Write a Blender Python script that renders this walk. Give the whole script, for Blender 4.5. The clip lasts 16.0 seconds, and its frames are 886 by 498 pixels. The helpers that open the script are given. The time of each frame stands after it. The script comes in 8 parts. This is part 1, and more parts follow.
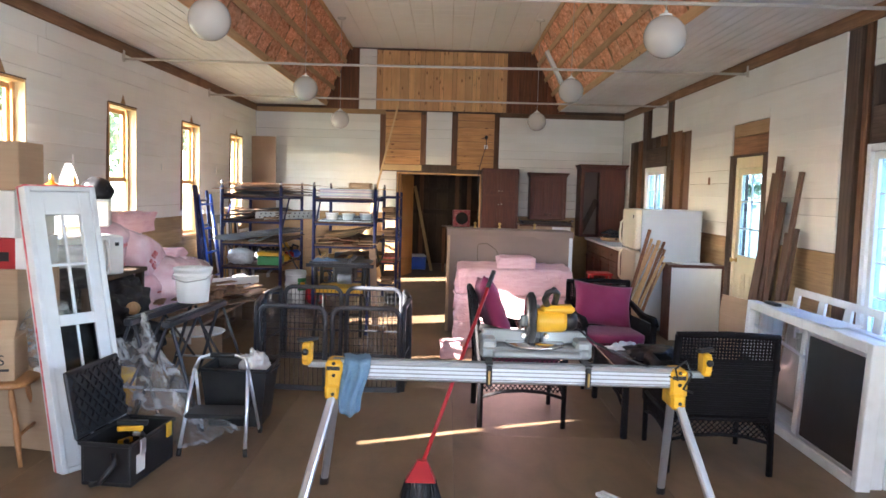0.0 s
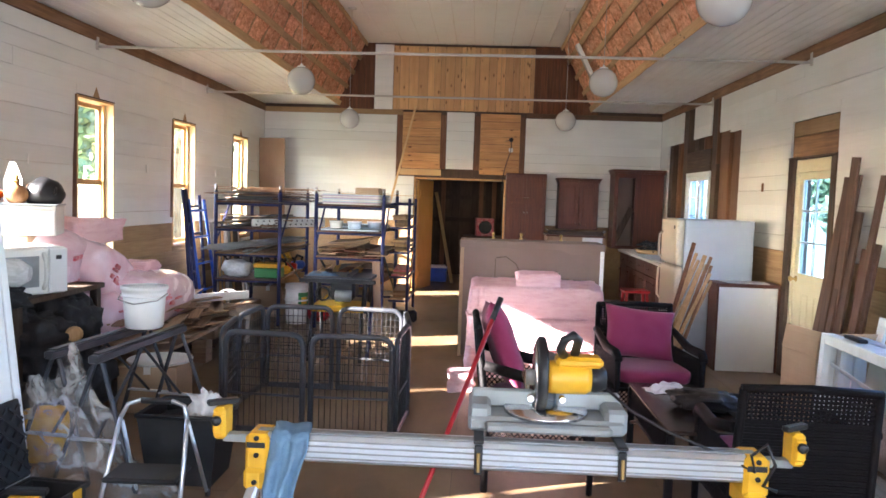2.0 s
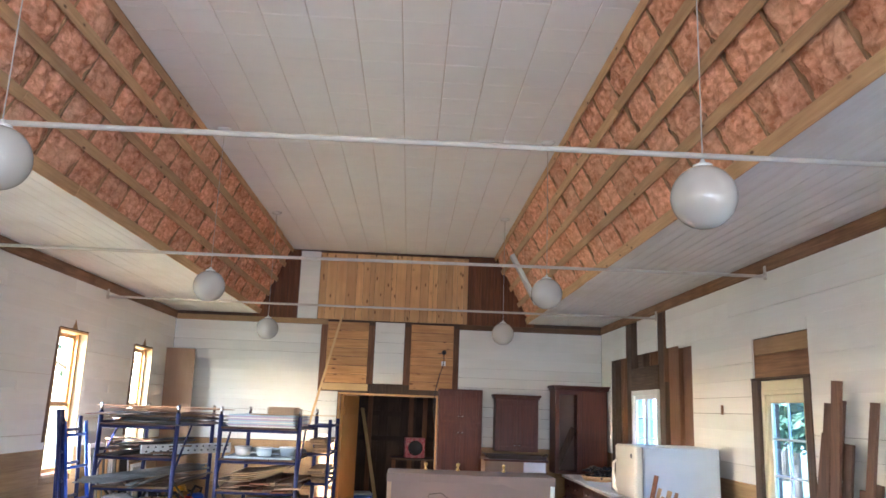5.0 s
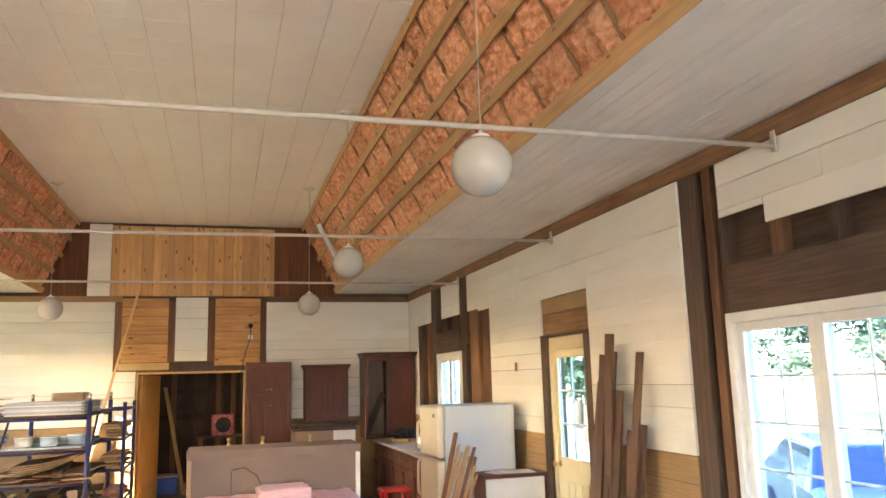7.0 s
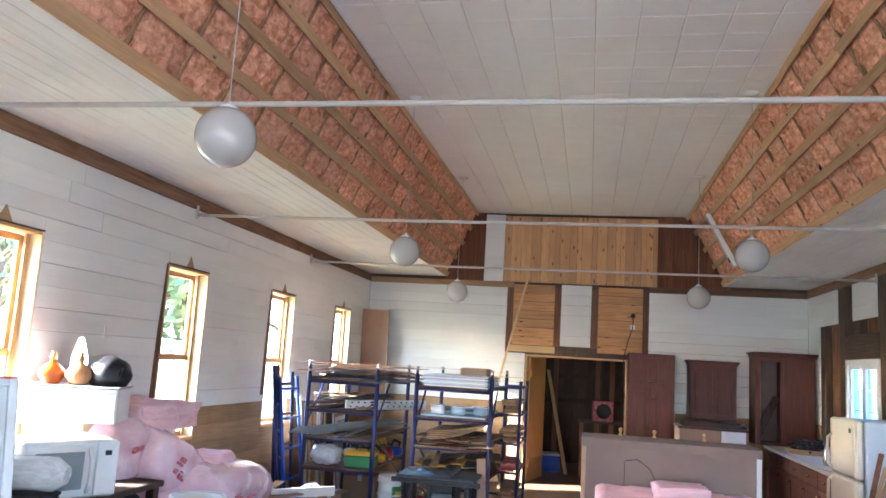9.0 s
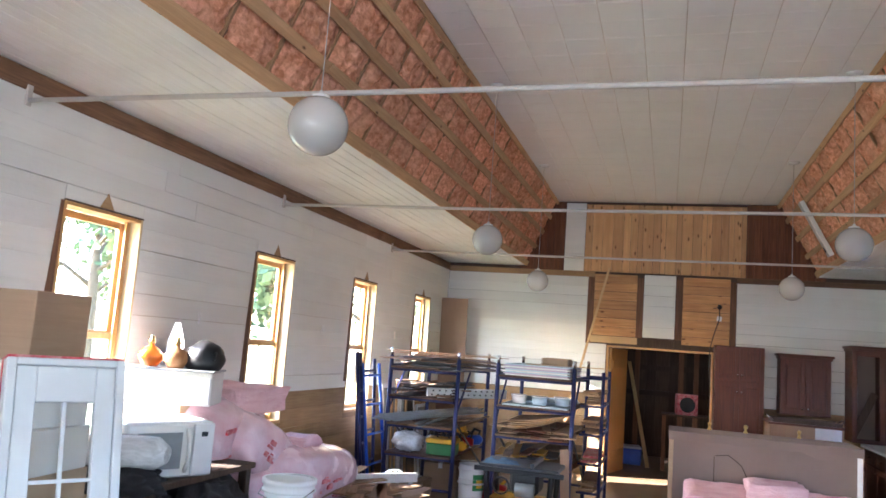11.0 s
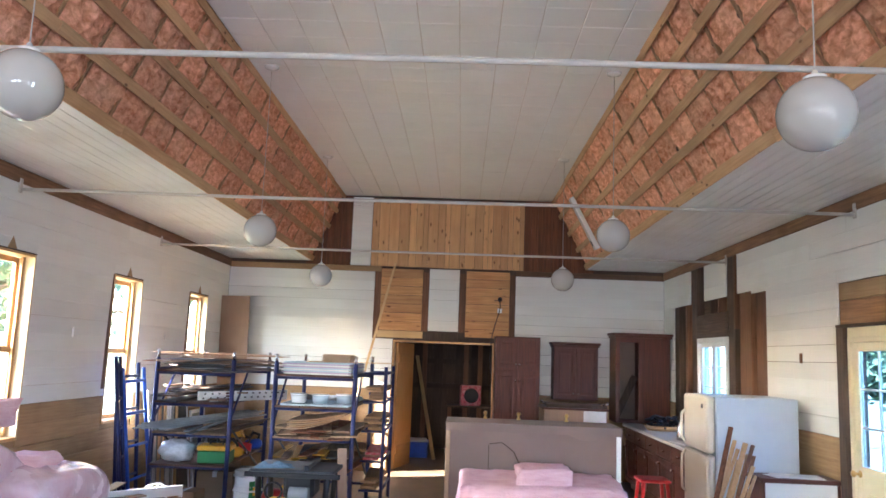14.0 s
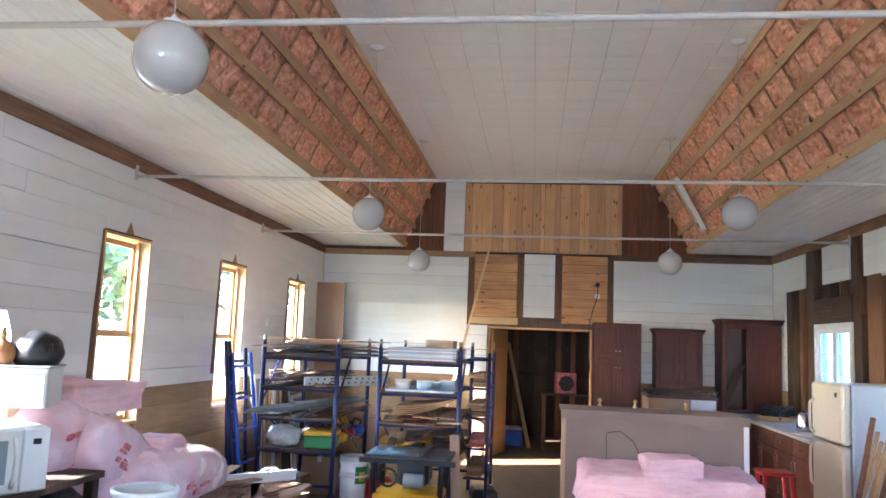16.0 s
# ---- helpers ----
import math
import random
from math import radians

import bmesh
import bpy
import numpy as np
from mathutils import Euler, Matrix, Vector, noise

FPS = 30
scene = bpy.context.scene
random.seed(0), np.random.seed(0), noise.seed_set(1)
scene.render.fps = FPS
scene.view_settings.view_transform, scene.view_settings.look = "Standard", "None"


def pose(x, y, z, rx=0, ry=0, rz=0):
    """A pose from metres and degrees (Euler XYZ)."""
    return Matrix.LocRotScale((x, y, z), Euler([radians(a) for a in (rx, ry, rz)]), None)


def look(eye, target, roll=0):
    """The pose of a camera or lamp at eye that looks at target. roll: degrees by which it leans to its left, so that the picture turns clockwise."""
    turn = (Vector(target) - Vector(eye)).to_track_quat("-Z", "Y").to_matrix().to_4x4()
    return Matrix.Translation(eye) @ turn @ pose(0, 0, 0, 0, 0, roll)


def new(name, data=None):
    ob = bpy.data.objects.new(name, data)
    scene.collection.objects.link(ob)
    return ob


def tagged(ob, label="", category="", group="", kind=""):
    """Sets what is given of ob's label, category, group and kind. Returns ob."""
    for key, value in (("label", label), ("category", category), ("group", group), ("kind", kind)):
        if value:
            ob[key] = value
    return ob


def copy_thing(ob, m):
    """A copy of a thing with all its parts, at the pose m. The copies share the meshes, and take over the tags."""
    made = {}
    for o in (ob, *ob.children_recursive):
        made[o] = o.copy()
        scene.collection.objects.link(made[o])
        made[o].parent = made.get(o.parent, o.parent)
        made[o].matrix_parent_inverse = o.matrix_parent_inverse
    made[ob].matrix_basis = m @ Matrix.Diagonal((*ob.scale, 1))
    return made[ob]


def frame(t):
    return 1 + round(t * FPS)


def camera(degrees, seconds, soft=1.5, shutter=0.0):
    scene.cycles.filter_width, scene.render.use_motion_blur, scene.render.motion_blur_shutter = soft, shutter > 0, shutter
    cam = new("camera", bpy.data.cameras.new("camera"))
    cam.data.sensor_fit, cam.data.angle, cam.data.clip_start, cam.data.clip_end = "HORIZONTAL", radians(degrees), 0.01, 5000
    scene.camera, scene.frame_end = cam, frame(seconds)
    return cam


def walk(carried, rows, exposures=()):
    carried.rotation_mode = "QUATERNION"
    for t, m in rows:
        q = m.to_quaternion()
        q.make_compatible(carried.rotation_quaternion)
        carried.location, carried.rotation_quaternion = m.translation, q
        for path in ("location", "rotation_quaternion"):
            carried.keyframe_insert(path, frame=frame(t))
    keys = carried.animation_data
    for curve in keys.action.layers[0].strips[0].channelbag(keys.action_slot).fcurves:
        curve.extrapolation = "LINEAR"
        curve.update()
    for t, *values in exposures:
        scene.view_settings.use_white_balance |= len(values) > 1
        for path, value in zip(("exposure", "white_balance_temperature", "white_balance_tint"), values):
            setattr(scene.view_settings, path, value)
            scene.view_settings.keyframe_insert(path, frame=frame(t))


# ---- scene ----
cam = camera(60.5, 16.0, soft=1.6)
PATH = [
    (0, (0.163, -0.13, 1.658), (0.157, 1.864, 1.506), 1.6),
    (0.5, (0.215, 0.044, 1.65), (0.195, 2.039, 1.501), 1.7),
    (1, (0.209, 0.342, 1.65), (0.168, 2.336, 1.499), 1.8),
    (1.5, (0.277, 0.654, 1.626), (0.213, 2.647, 1.474), 1.8),
    (2, (0.356, 0.939, 1.648), (0.265, 2.933, 1.513), 1.9),
    (2.5, (0.321, 1.216, 1.633), (0.201, 3.21, 1.532), 1.9),
    (3, (0.313, 1.521, 1.697), (0.161, 3.516, 1.685), 1.5),
    (3.5, (0.357, 1.78, 1.754), (0.193, 3.763, 1.952), 2.2),
    (4, (0.331, 1.868, 1.799), (0.181, 3.829, 2.165), 2.6),
    (4.5, (0.31, 1.889, 1.793), (0.235, 3.836, 2.245), 2.7),
    (5, (0.338, 1.848, 1.775), (0.41, 3.804, 2.189), 2.1),
    (5.2, (0.345, 1.836, 1.772), (0.496, 3.786, 2.165), 1.6),
    (7.3, (0.46, 1.804, 1.764), (1.019, 3.695, 2.097), -1.7),
    (7.5, (0.454, 1.808, 1.773), (0.935, 3.721, 2.1), -1.4),
    (8, (0.372, 1.853, 1.784), (0.558, 3.82, 2.098), 0.1),
    (8.5, (0.284, 1.886, 1.78), (0.172, 3.859, 2.085), 1.8),
    (9, (0.22, 1.877, 1.795), (-0.167, 3.817, 2.087), 3.5),
    (9.2, (0.193, 1.886, 1.796), (-0.29, 3.805, 2.083), 4.1),
    (11.3, (0.143, 1.895, 1.781), (-0.433, 3.794, 2.027), 4.3),
    (11.5, (0.184, 1.918, 1.775), (-0.303, 3.843, 2.02), 4.0),
    (12, (0.282, 2.058, 1.772), (-0.027, 4.017, 2.027), 3.4),
    (12.5, (0.308, 2.123, 1.799), (0.12, 4.097, 2.06), 2.7),
    (13, (0.269, 2.146, 1.814), (0.161, 4.126, 2.076), 2.3),
    (13.5, (0.265, 2.176, 1.805), (0.199, 4.157, 2.072), 2.2),
    (14, (0.28, 2.193, 1.77), (0.224, 4.173, 2.048), 2.2),
    (14.5, (0.295, 2.172, 1.808), (0.22, 4.152, 2.081), 2.1),
    (15, (0.282, 2.19, 1.801), (0.157, 4.168, 2.068), 2.1),
    (15.5, (0.115, 2.255, 1.771), (-0.07, 4.23, 2.026), 2.1),
    (16, (-0.05, 2.368, 1.729), (-0.297, 4.338, 1.97), 2.3),
]
EXPOSURES = [(0, 4.92, 5890, 16), (3, 5.12, 5830, 16), (5, 5.17, 5480, 16), (7.3, 5.27, 7410, 15), (7.6, 5.27, 7000, 15), (8.0, 5.22, 6140, 15), (8.5, 5.17, 5580, 15), (9, 5.12, 5270, 15), (11.5, 4.92, 5480, 16), (12.5, 4.99, 5380, 16), (14.5, 5.12, 5330, 16), (16, 5.12, 5180, 15)]
walk(cam, [(t, look(eye, target, roll)) for t, eye, target, roll in PATH], EXPOSURES)

# ---- world and sun ----
SUN_TO = Vector((math.cos(radians(21.2)) * math.cos(radians(22)), math.cos(radians(21.2)) * math.sin(radians(22)), -math.sin(radians(21.2))))
world = bpy.data.worlds.new("sky")
scene.world = world
world.use_nodes = True
wn = world.node_tree
sky = wn.nodes.new("ShaderNodeTexSky")
sky.sky_type = "NISHITA"
sky.sun_disc = False
sky.sun_elevation = radians(21.2)
sky.sun_rotation = math.atan2(-SUN_TO.x, -SUN_TO.y)
wn.links.new(sky.outputs["Color"], wn.nodes["Background"].inputs["Color"])
wn.nodes["Background"].inputs["Strength"].default_value = 0.15
sun_data = bpy.data.lights.new("sun", "SUN")
sun_data.energy = 3.0
sun_data.angle = radians(0.5)
sun_data.color = (1.0, 0.9, 0.75)
sun = new("sun", sun_data)
sun.matrix_world = look((0, 0, 20), Vector((0, 0, 20)) + SUN_TO)


def side_fill_light(name, x, y0, y1, z0, z1, watts, colour=(1.0, 0.98, 0.95)):
    """Sky fill at an added, unseen window of a long wall, tipped up at the ceiling."""
    d = bpy.data.lights.new(name, "AREA")
    d.shape, d.size, d.size_y, d.energy, d.color = "RECTANGLE", y1 - y0, z1 - z0, watts, colour
    ob = new(name, d)
    c = Vector((x, (y0 + y1) / 2, (z0 + z1) / 2))
    ob.matrix_world = look(c, c + Vector((-x, 0, 1.3)))
    return ob


def end_fill_light(name, x0, x1, y, z0, z1, watts, colour=(0.90, 0.94, 1.0)):
    """The same for an added, unseen window of the end wall behind the walk's start."""
    d = bpy.data.lights.new(name, "AREA")
    d.shape, d.size, d.size_y, d.energy, d.color = "RECTANGLE", x1 - x0, z1 - z0, watts, colour
    ob = new(name, d)
    c = Vector(((x0 + x1) / 2, y, (z0 + z1) / 2))
    ob.matrix_world = look(c, c + Vector((0, 1, 0.8)))
    return ob


# ---- mesh helpers ----
class Geo:
    """Points and faces of one mesh, built from simple shapes."""

    def __init__(self):
        self.v, self.f, self.s = [], [], []

    def add(self, verts, faces, smooth=False, m=None):
        o = len(self.v)
        self.v += [(m @ Vector(p)) if m else Vector(p) for p in verts]
        self.f += [[o + i for i in f] for f in faces]
        self.s += [smooth] * len(faces)
        return self

    def box(self, x0, x1, y0, y1, z0, z1, c=0.0, m=None):
        """A box, with its edges cut off by c."""
        lo, hi = (x0, y0, z0), (x1, y1, z1)
        c = min(c, 0.45 * min(x1 - x0, y1 - y0, z1 - z0))
        if c <= 0:
            v = [(lo[0] if i & 1 == 0 else hi[0], lo[1] if i & 2 == 0 else hi[1], lo[2] if i & 4 == 0 else hi[2]) for i in range(8)]
            return self.add(v, [(0, 2, 3, 1), (4, 5, 7, 6), (0, 1, 5, 4), (2, 6, 7, 3), (0, 4, 6, 2), (1, 3, 7, 5)], False, m)
        v, ix = [], {}
        for i in range(8):
            s = (i & 1, i >> 1 & 1, i >> 2 & 1)
            for a in range(3):
                p = [(hi[k] if s[k] else lo[k]) if k == a else (hi[k] - c if s[k] else lo[k] + c) for k in range(3)]
                ix[i, a] = len(v)
                v.append(p)
        f = []
        for a in range(3):
            b, d = (a + 1) % 3, (a + 2) % 3
            for side in (0, 1):
                q = [(side << a) | (p << b) | (r << d) for p, r in ((0, 0), (1, 0), (1, 1), (0, 1))]
                q = q if side else q[::-1]
                f.append([ix[i, a] for i in q])
            for p in (0, 1):
                for r in (0, 1):
                    i0 = (p << b) | (r << d)
                    i1 = i0 | (1 << a)
                    q = [ix[i0, b], ix[i1, b], ix[i1, d], ix[i0, d]]
                    f.append(q if p == r else q[::-1])
        for i in range(8):
            q = [ix[i, 0], ix[i, 1], ix[i, 2]]
            n = (i & 1) + (i >> 1 & 1) + (i >> 2 & 1)
            f.append(q if n % 2 == 1 else q[::-1])
        return self.add(v, f, False, m)

    def bar(self, p, q, w, h, c=0.002, up=(0, 0, 1)):
        """A bar of section w by h from p to q."""
        p, q = Vector(p), Vector(q)
        d = q - p
        x = d.normalized()
        u = Vector(up)
        if abs(x.dot(u)) > 0.98:
            u = Vector((0, 1, 0))
        y = u.cross(x).normalized()
        z = x.cross(y)
        m = Matrix((x, y, z)).transposed().to_4x4()
        m.translation = p
        return self.box(0, d.length, -w / 2, w / 2, -h / 2, h / 2, c, m)

    def tube(self, pts, r, n=8, closed=False, caps=True):
        """A round tube along points; r is one radius or one for each point."""
        pts = [Vector(p) for p in pts]
        rs = r if isinstance(r, (list, tuple)) else [r] * len(pts)
        v, f = [], []
        k = len(pts)
        t0 = (pts[1] - pts[0]).normalized()
        u = t0.orthogonal().normalized()
        for i in range(k):
            a = pts[(i - 1) % k] if (i or closed) else pts[0]
            b = pts[(i + 1) % k] if (i < k - 1 or closed) else pts[-1]
            t = (b - a).normalized()
            u = (u - t * u.dot(t)).normalized()
            w = t.cross(u)
            for j in range(n):
                g = 2 * math.pi * j / n
                v.append(pts[i] + rs[i] * (math.cos(g) * u + math.sin(g) * w))
        for i in range(k if closed else k - 1):
            for j in range(n):
                a, b = i * n + j, i * n + (j + 1) % n
                c, d = ((i + 1) % k) * n + (j + 1) % n, ((i + 1) % k) * n + j
                f.append((a, b, c, d))
        self.add(v, f, True)
        if caps and not closed:
            self.add(v[:n], [tuple(range(n))[::-1]])
            self.add(v[-n:], [tuple(range(n))])
        return self

    def lathe(self, prof, n=24, m=None, smooth=True):
        """Turns (radius, height) pairs round the z axis."""
        v, f = [], []
        for r, z in prof:
            for j in range(n):
                g = 2 * math.pi * j / n
                v.append((r * math.cos(g), r * math.sin(g), z))
        for i in range(len(prof) - 1):
            for j in range(n):
                f.append((i * n + j, i * n + (j + 1) % n, (i + 1) * n + (j + 1) % n, (i + 1) * n + j))
        return self.add(v, f, smooth, m)

    def grid(self, fn, nu, nv, smooth=True, m=None):
        """A sheet of points fn(u, v), u and v from 0 to 1."""
        v = [fn(i / nu, j / nv) for j in range(nv + 1) for i in range(nu + 1)]
        f = [(j * (nu + 1) + i, j * (nu + 1) + i + 1, (j + 1) * (nu + 1) + i + 1, (j + 1) * (nu + 1) + i) for j in range(nv) for i in range(nu)]
        return self.add(v, f, smooth, m)

    def blob(self, cx, cy, cz, sx, sy, sz, n=16, k=10, p=2.0, lump=0.0, freq=3.0, seed=0.0, m=None):
        """A rounded body: a superellipsoid of power p with lumps."""
        def at(u, w):
            a, b = 2 * math.pi * u, math.pi * (w - 0.5)
            e = 2.0 / p
            g = lambda x: math.copysign(abs(x) ** e, x)
            q = Vector((g(math.cos(a)) * g(math.cos(b)), g(math.sin(a)) * g(math.cos(b)), g(math.sin(b))))
            if lump:
                q *= 1 + lump * noise.noise(q * freq + Vector((seed, seed * 2, 0)))
            return (cx + q.x * sx, cy + q.y * sy, cz + q.z * sz)
        return self.grid(at, n, k, True, m)

    def mesh(self, name, material):
        me = bpy.data.meshes.new(name)
        me.from_pydata([tuple(p) for p in self.v], [], self.f)
        me.polygons.foreach_set("use_smooth", self.s)
        bm = bmesh.new()
        bm.from_mesh(me)
        bmesh.ops.remove_doubles(bm, verts=bm.verts, dist=1e-5)
        bmesh.ops.recalc_face_normals(bm, faces=bm.faces)
        bm.to_mesh(me)
        bm.free()
        if material:
            me.materials.append(material)
        return me


def settle(m):
    """Sets a thing of the plan at its true place and size by the stretch's (scale, shift)."""
    (ax, ay, az), (bx, by, bz) = SETTLE
    m = m.copy() if m is not None else Matrix()
    p = m.translation.copy()
    turned = any(abs(m[i][j]) > 1e-4 for i in range(3) for j in range(3) if i != j)
    k = Matrix.Diagonal(((ax + ay) / 2, (ax + ay) / 2, az, 1) if turned else (ax, ay, az, 1))
    m.translation = (0, 0, 0)
    return Matrix.Translation((ax * p.x + bx, ay * p.y + by, az * p.z + bz)) @ m @ k


PLAN = (1, 1, 1), (0, 0, 0)
SETTLE = PLAN


def part(name, geo, material, parent=None, label="", m=None):
    """One mesh object under a thing or a part."""
    ob = new(name, geo.mesh(name, material) if isinstance(geo, Geo) else geo)
    if parent:
        ob.parent = parent
    if m is not None:
        ob.matrix_basis = m
    return tagged(ob, label)


def thing(name, label, category, m=None, group="", kind=""):
    """An empty at the base of a thing, which holds its parts."""
    ob = new(name)
    ob.empty_display_size = 0.1
    if m is not None or SETTLE is not PLAN:
        ob.matrix_basis = settle(m)
    return tagged(ob, label, category, group, kind)


def solid(name, geo, material, label, category, m=None, group="", kind=""):
    """A thing of a single mesh."""
    ob = part(name, geo, material, None, "", settle(m) if SETTLE is not PLAN else m)
    return tagged(ob, label, category, group, kind)


rnd = random.Random(7)


# ---- materials ----
def material(name, base, rough=0.6, metal=0.0, dark=None, scale=(6, 6, 6), detail=6.0, contrast=0.5, bump=0.0, bump_scale=40.0,
             stain=None, stain_amount=0.0, stain_scale=1.3, per_piece=0.0, rough_vary=0.1, spec=0.5, coat=0.0, sheen=0.0, trans=0.0, seed=0.0):
    """Two-scale procedural surface: grain between base and dark, broad stains, fine relief."""
    mt = bpy.data.materials.new(name)
    mt.use_nodes = True
    nt = mt.node_tree
    N, L = nt.nodes, nt.links
    bs = N["Principled BSDF"]
    co = N.new("ShaderNodeTexCoord")
    info = N.new("ShaderNodeObjectInfo")
    off = N.new("ShaderNodeVectorMath")
    off.operation = "MULTIPLY_ADD"
    L.new(info.outputs["Random"], off.inputs[0])
    off.inputs[1].default_value = (17.3, 9.1, 23.7)
    L.new(co.outputs["Object"], off.inputs[2])
    mp = N.new("ShaderNodeMapping")
    mp.inputs["Scale"].default_value = scale
    mp.inputs["Location"].default_value = (seed, seed * 1.7, seed * 0.6)
    L.new(off.outputs[0], mp.inputs["Vector"])
    n1 = N.new("ShaderNodeTexNoise")
    n1.inputs["Scale"].default_value = 1.0
    n1.inputs["Detail"].default_value = detail
    n1.inputs["Roughness"].default_value = 0.6
    n1.inputs["Distortion"].default_value = 0.4
    L.new(mp.outputs[0], n1.inputs["Vector"])
    ramp = N.new("ShaderNodeMapRange")
    ramp.inputs["From Min"].default_value = 0.5 - 0.25 / max(contrast, 0.01) * 0.5
    ramp.inputs["From Max"].default_value = 0.5 + 0.25 / max(contrast, 0.01) * 0.5
    L.new(n1.outputs["Fac"], ramp.inputs["Value"])
    mix = N.new("ShaderNodeMix")
    mix.data_type = "RGBA"
    dark = dark or tuple(c * 0.8 for c in base)
    mix.inputs["A"].default_value = (*dark, 1)
    mix.inputs["B"].default_value = (*base, 1)
    L.new(ramp.outputs[0], mix.inputs["Factor"])
    col = mix.outputs["Result"]
    n2 = N.new("ShaderNodeTexNoise")
    n2.inputs["Scale"].default_value = stain_scale
    n2.inputs["Detail"].default_value = 4.0
    L.new(off.outputs[0], n2.inputs["Vector"])
    if stain_amount:
        r2 = N.new("ShaderNodeMapRange")
        r2.inputs["From Min"].default_value, r2.inputs["From Max"].default_value = 0.48, 0.75
        r2.inputs["To Max"].default_value = stain_amount
        L.new(n2.outputs["Fac"], r2.inputs["Value"])
        m2 = N.new("ShaderNodeMix")
        m2.data_type = "RGBA"
        m2.inputs["B"].default_value = (*(stain or tuple(c * 0.5 for c in base)), 1)
        L.new(r2.outputs[0], m2.inputs["Factor"])
        L.new(col, m2.inputs["A"])
        col = m2.outputs["Result"]
    if per_piece:
        h = N.new("ShaderNodeHueSaturation")
        r3 = N.new("ShaderNodeMapRange")
        r3.inputs["To Min"].default_value, r3.inputs["To Max"].default_value = 1 - per_piece, 1 + per_piece
        L.new(info.outputs["Random"], r3.inputs["Value"])
        L.new(r3.outputs[0], h.inputs["Value"])
        L.new(col, h.inputs["Color"])
        col = h.outputs["Color"]
    L.new(col, bs.inputs["Base Color"])
    rr = N.new("ShaderNodeMapRange")
    rr.inputs["To Min"].default_value, rr.inputs["To Max"].default_value = max(0.02, rough - rough_vary), min(1, rough + rough_vary)
    L.new(n2.outputs["Fac"], rr.inputs["Value"])
    L.new(rr.outputs[0], bs.inputs["Roughness"])
    bs.inputs["Metallic"].default_value = metal
    bs.inputs["Specular IOR Level"].default_value = spec
    bs.inputs["Coat Weight"].default_value = coat
    bs.inputs["Sheen Weight"].default_value = sheen
    bs.inputs["Transmission Weight"].default_value = trans
    if bump:
        n3 = N.new("ShaderNodeTexNoise")
        n3.inputs["Scale"].default_value = bump_scale
        n3.inputs["Detail"].default_value = 5.0
        L.new(off.outputs[0], n3.inputs["Vector"])
        add = N.new("ShaderNodeMath")
        L.new(n3.outputs["Fac"], add.inputs[0])
        L.new(n1.outputs["Fac"], add.inputs[1])
        bp = N.new("ShaderNodeBump")
        bp.inputs["Strength"].default_value = bump
        bp.inputs["Distance"].default_value = 0.01
        L.new(add.outputs[0], bp.inputs["Height"])
        L.new(bp.outputs[0], bs.inputs["Normal"])
    return mt


def glass(name, tint=(1, 1, 1), rough=0.0):
    """Thin window glass: clear with a mirror gloss at grazing angles."""
    mt = bpy.data.materials.new(name)
    mt.use_nodes = True
    nt = mt.node_tree
    nt.nodes.remove(nt.nodes["Principled BSDF"])
    out = nt.nodes["Material Output"]
    tr, gl, fr, mx = (nt.nodes.new(k) for k in ("ShaderNodeBsdfTransparent", "ShaderNodeBsdfGlossy", "ShaderNodeLayerWeight", "ShaderNodeMixShader"))
    tr.inputs["Color"].default_value = (*tint, 1)
    gl.inputs["Roughness"].default_value = rough
    pw, ml = nt.nodes.new("ShaderNodeMath"), nt.nodes.new("ShaderNodeMath")
    pw.operation, ml.operation = "POWER", "MULTIPLY_ADD"
    pw.inputs[1].default_value = 5.0
    ml.inputs[1].default_value, ml.inputs[2].default_value = 0.5, 0.03
    nt.links.new(fr.outputs["Facing"], pw.inputs[0])
    nt.links.new(pw.outputs[0], ml.inputs[0])
    nt.links.new(ml.outputs[0], mx.inputs[0])
    nt.links.new(tr.outputs[0], mx.inputs[1])
    nt.links.new(gl.outputs[0], mx.inputs[2])
    nt.links.new(mx.outputs[0], out.inputs["Surface"])
    return mt


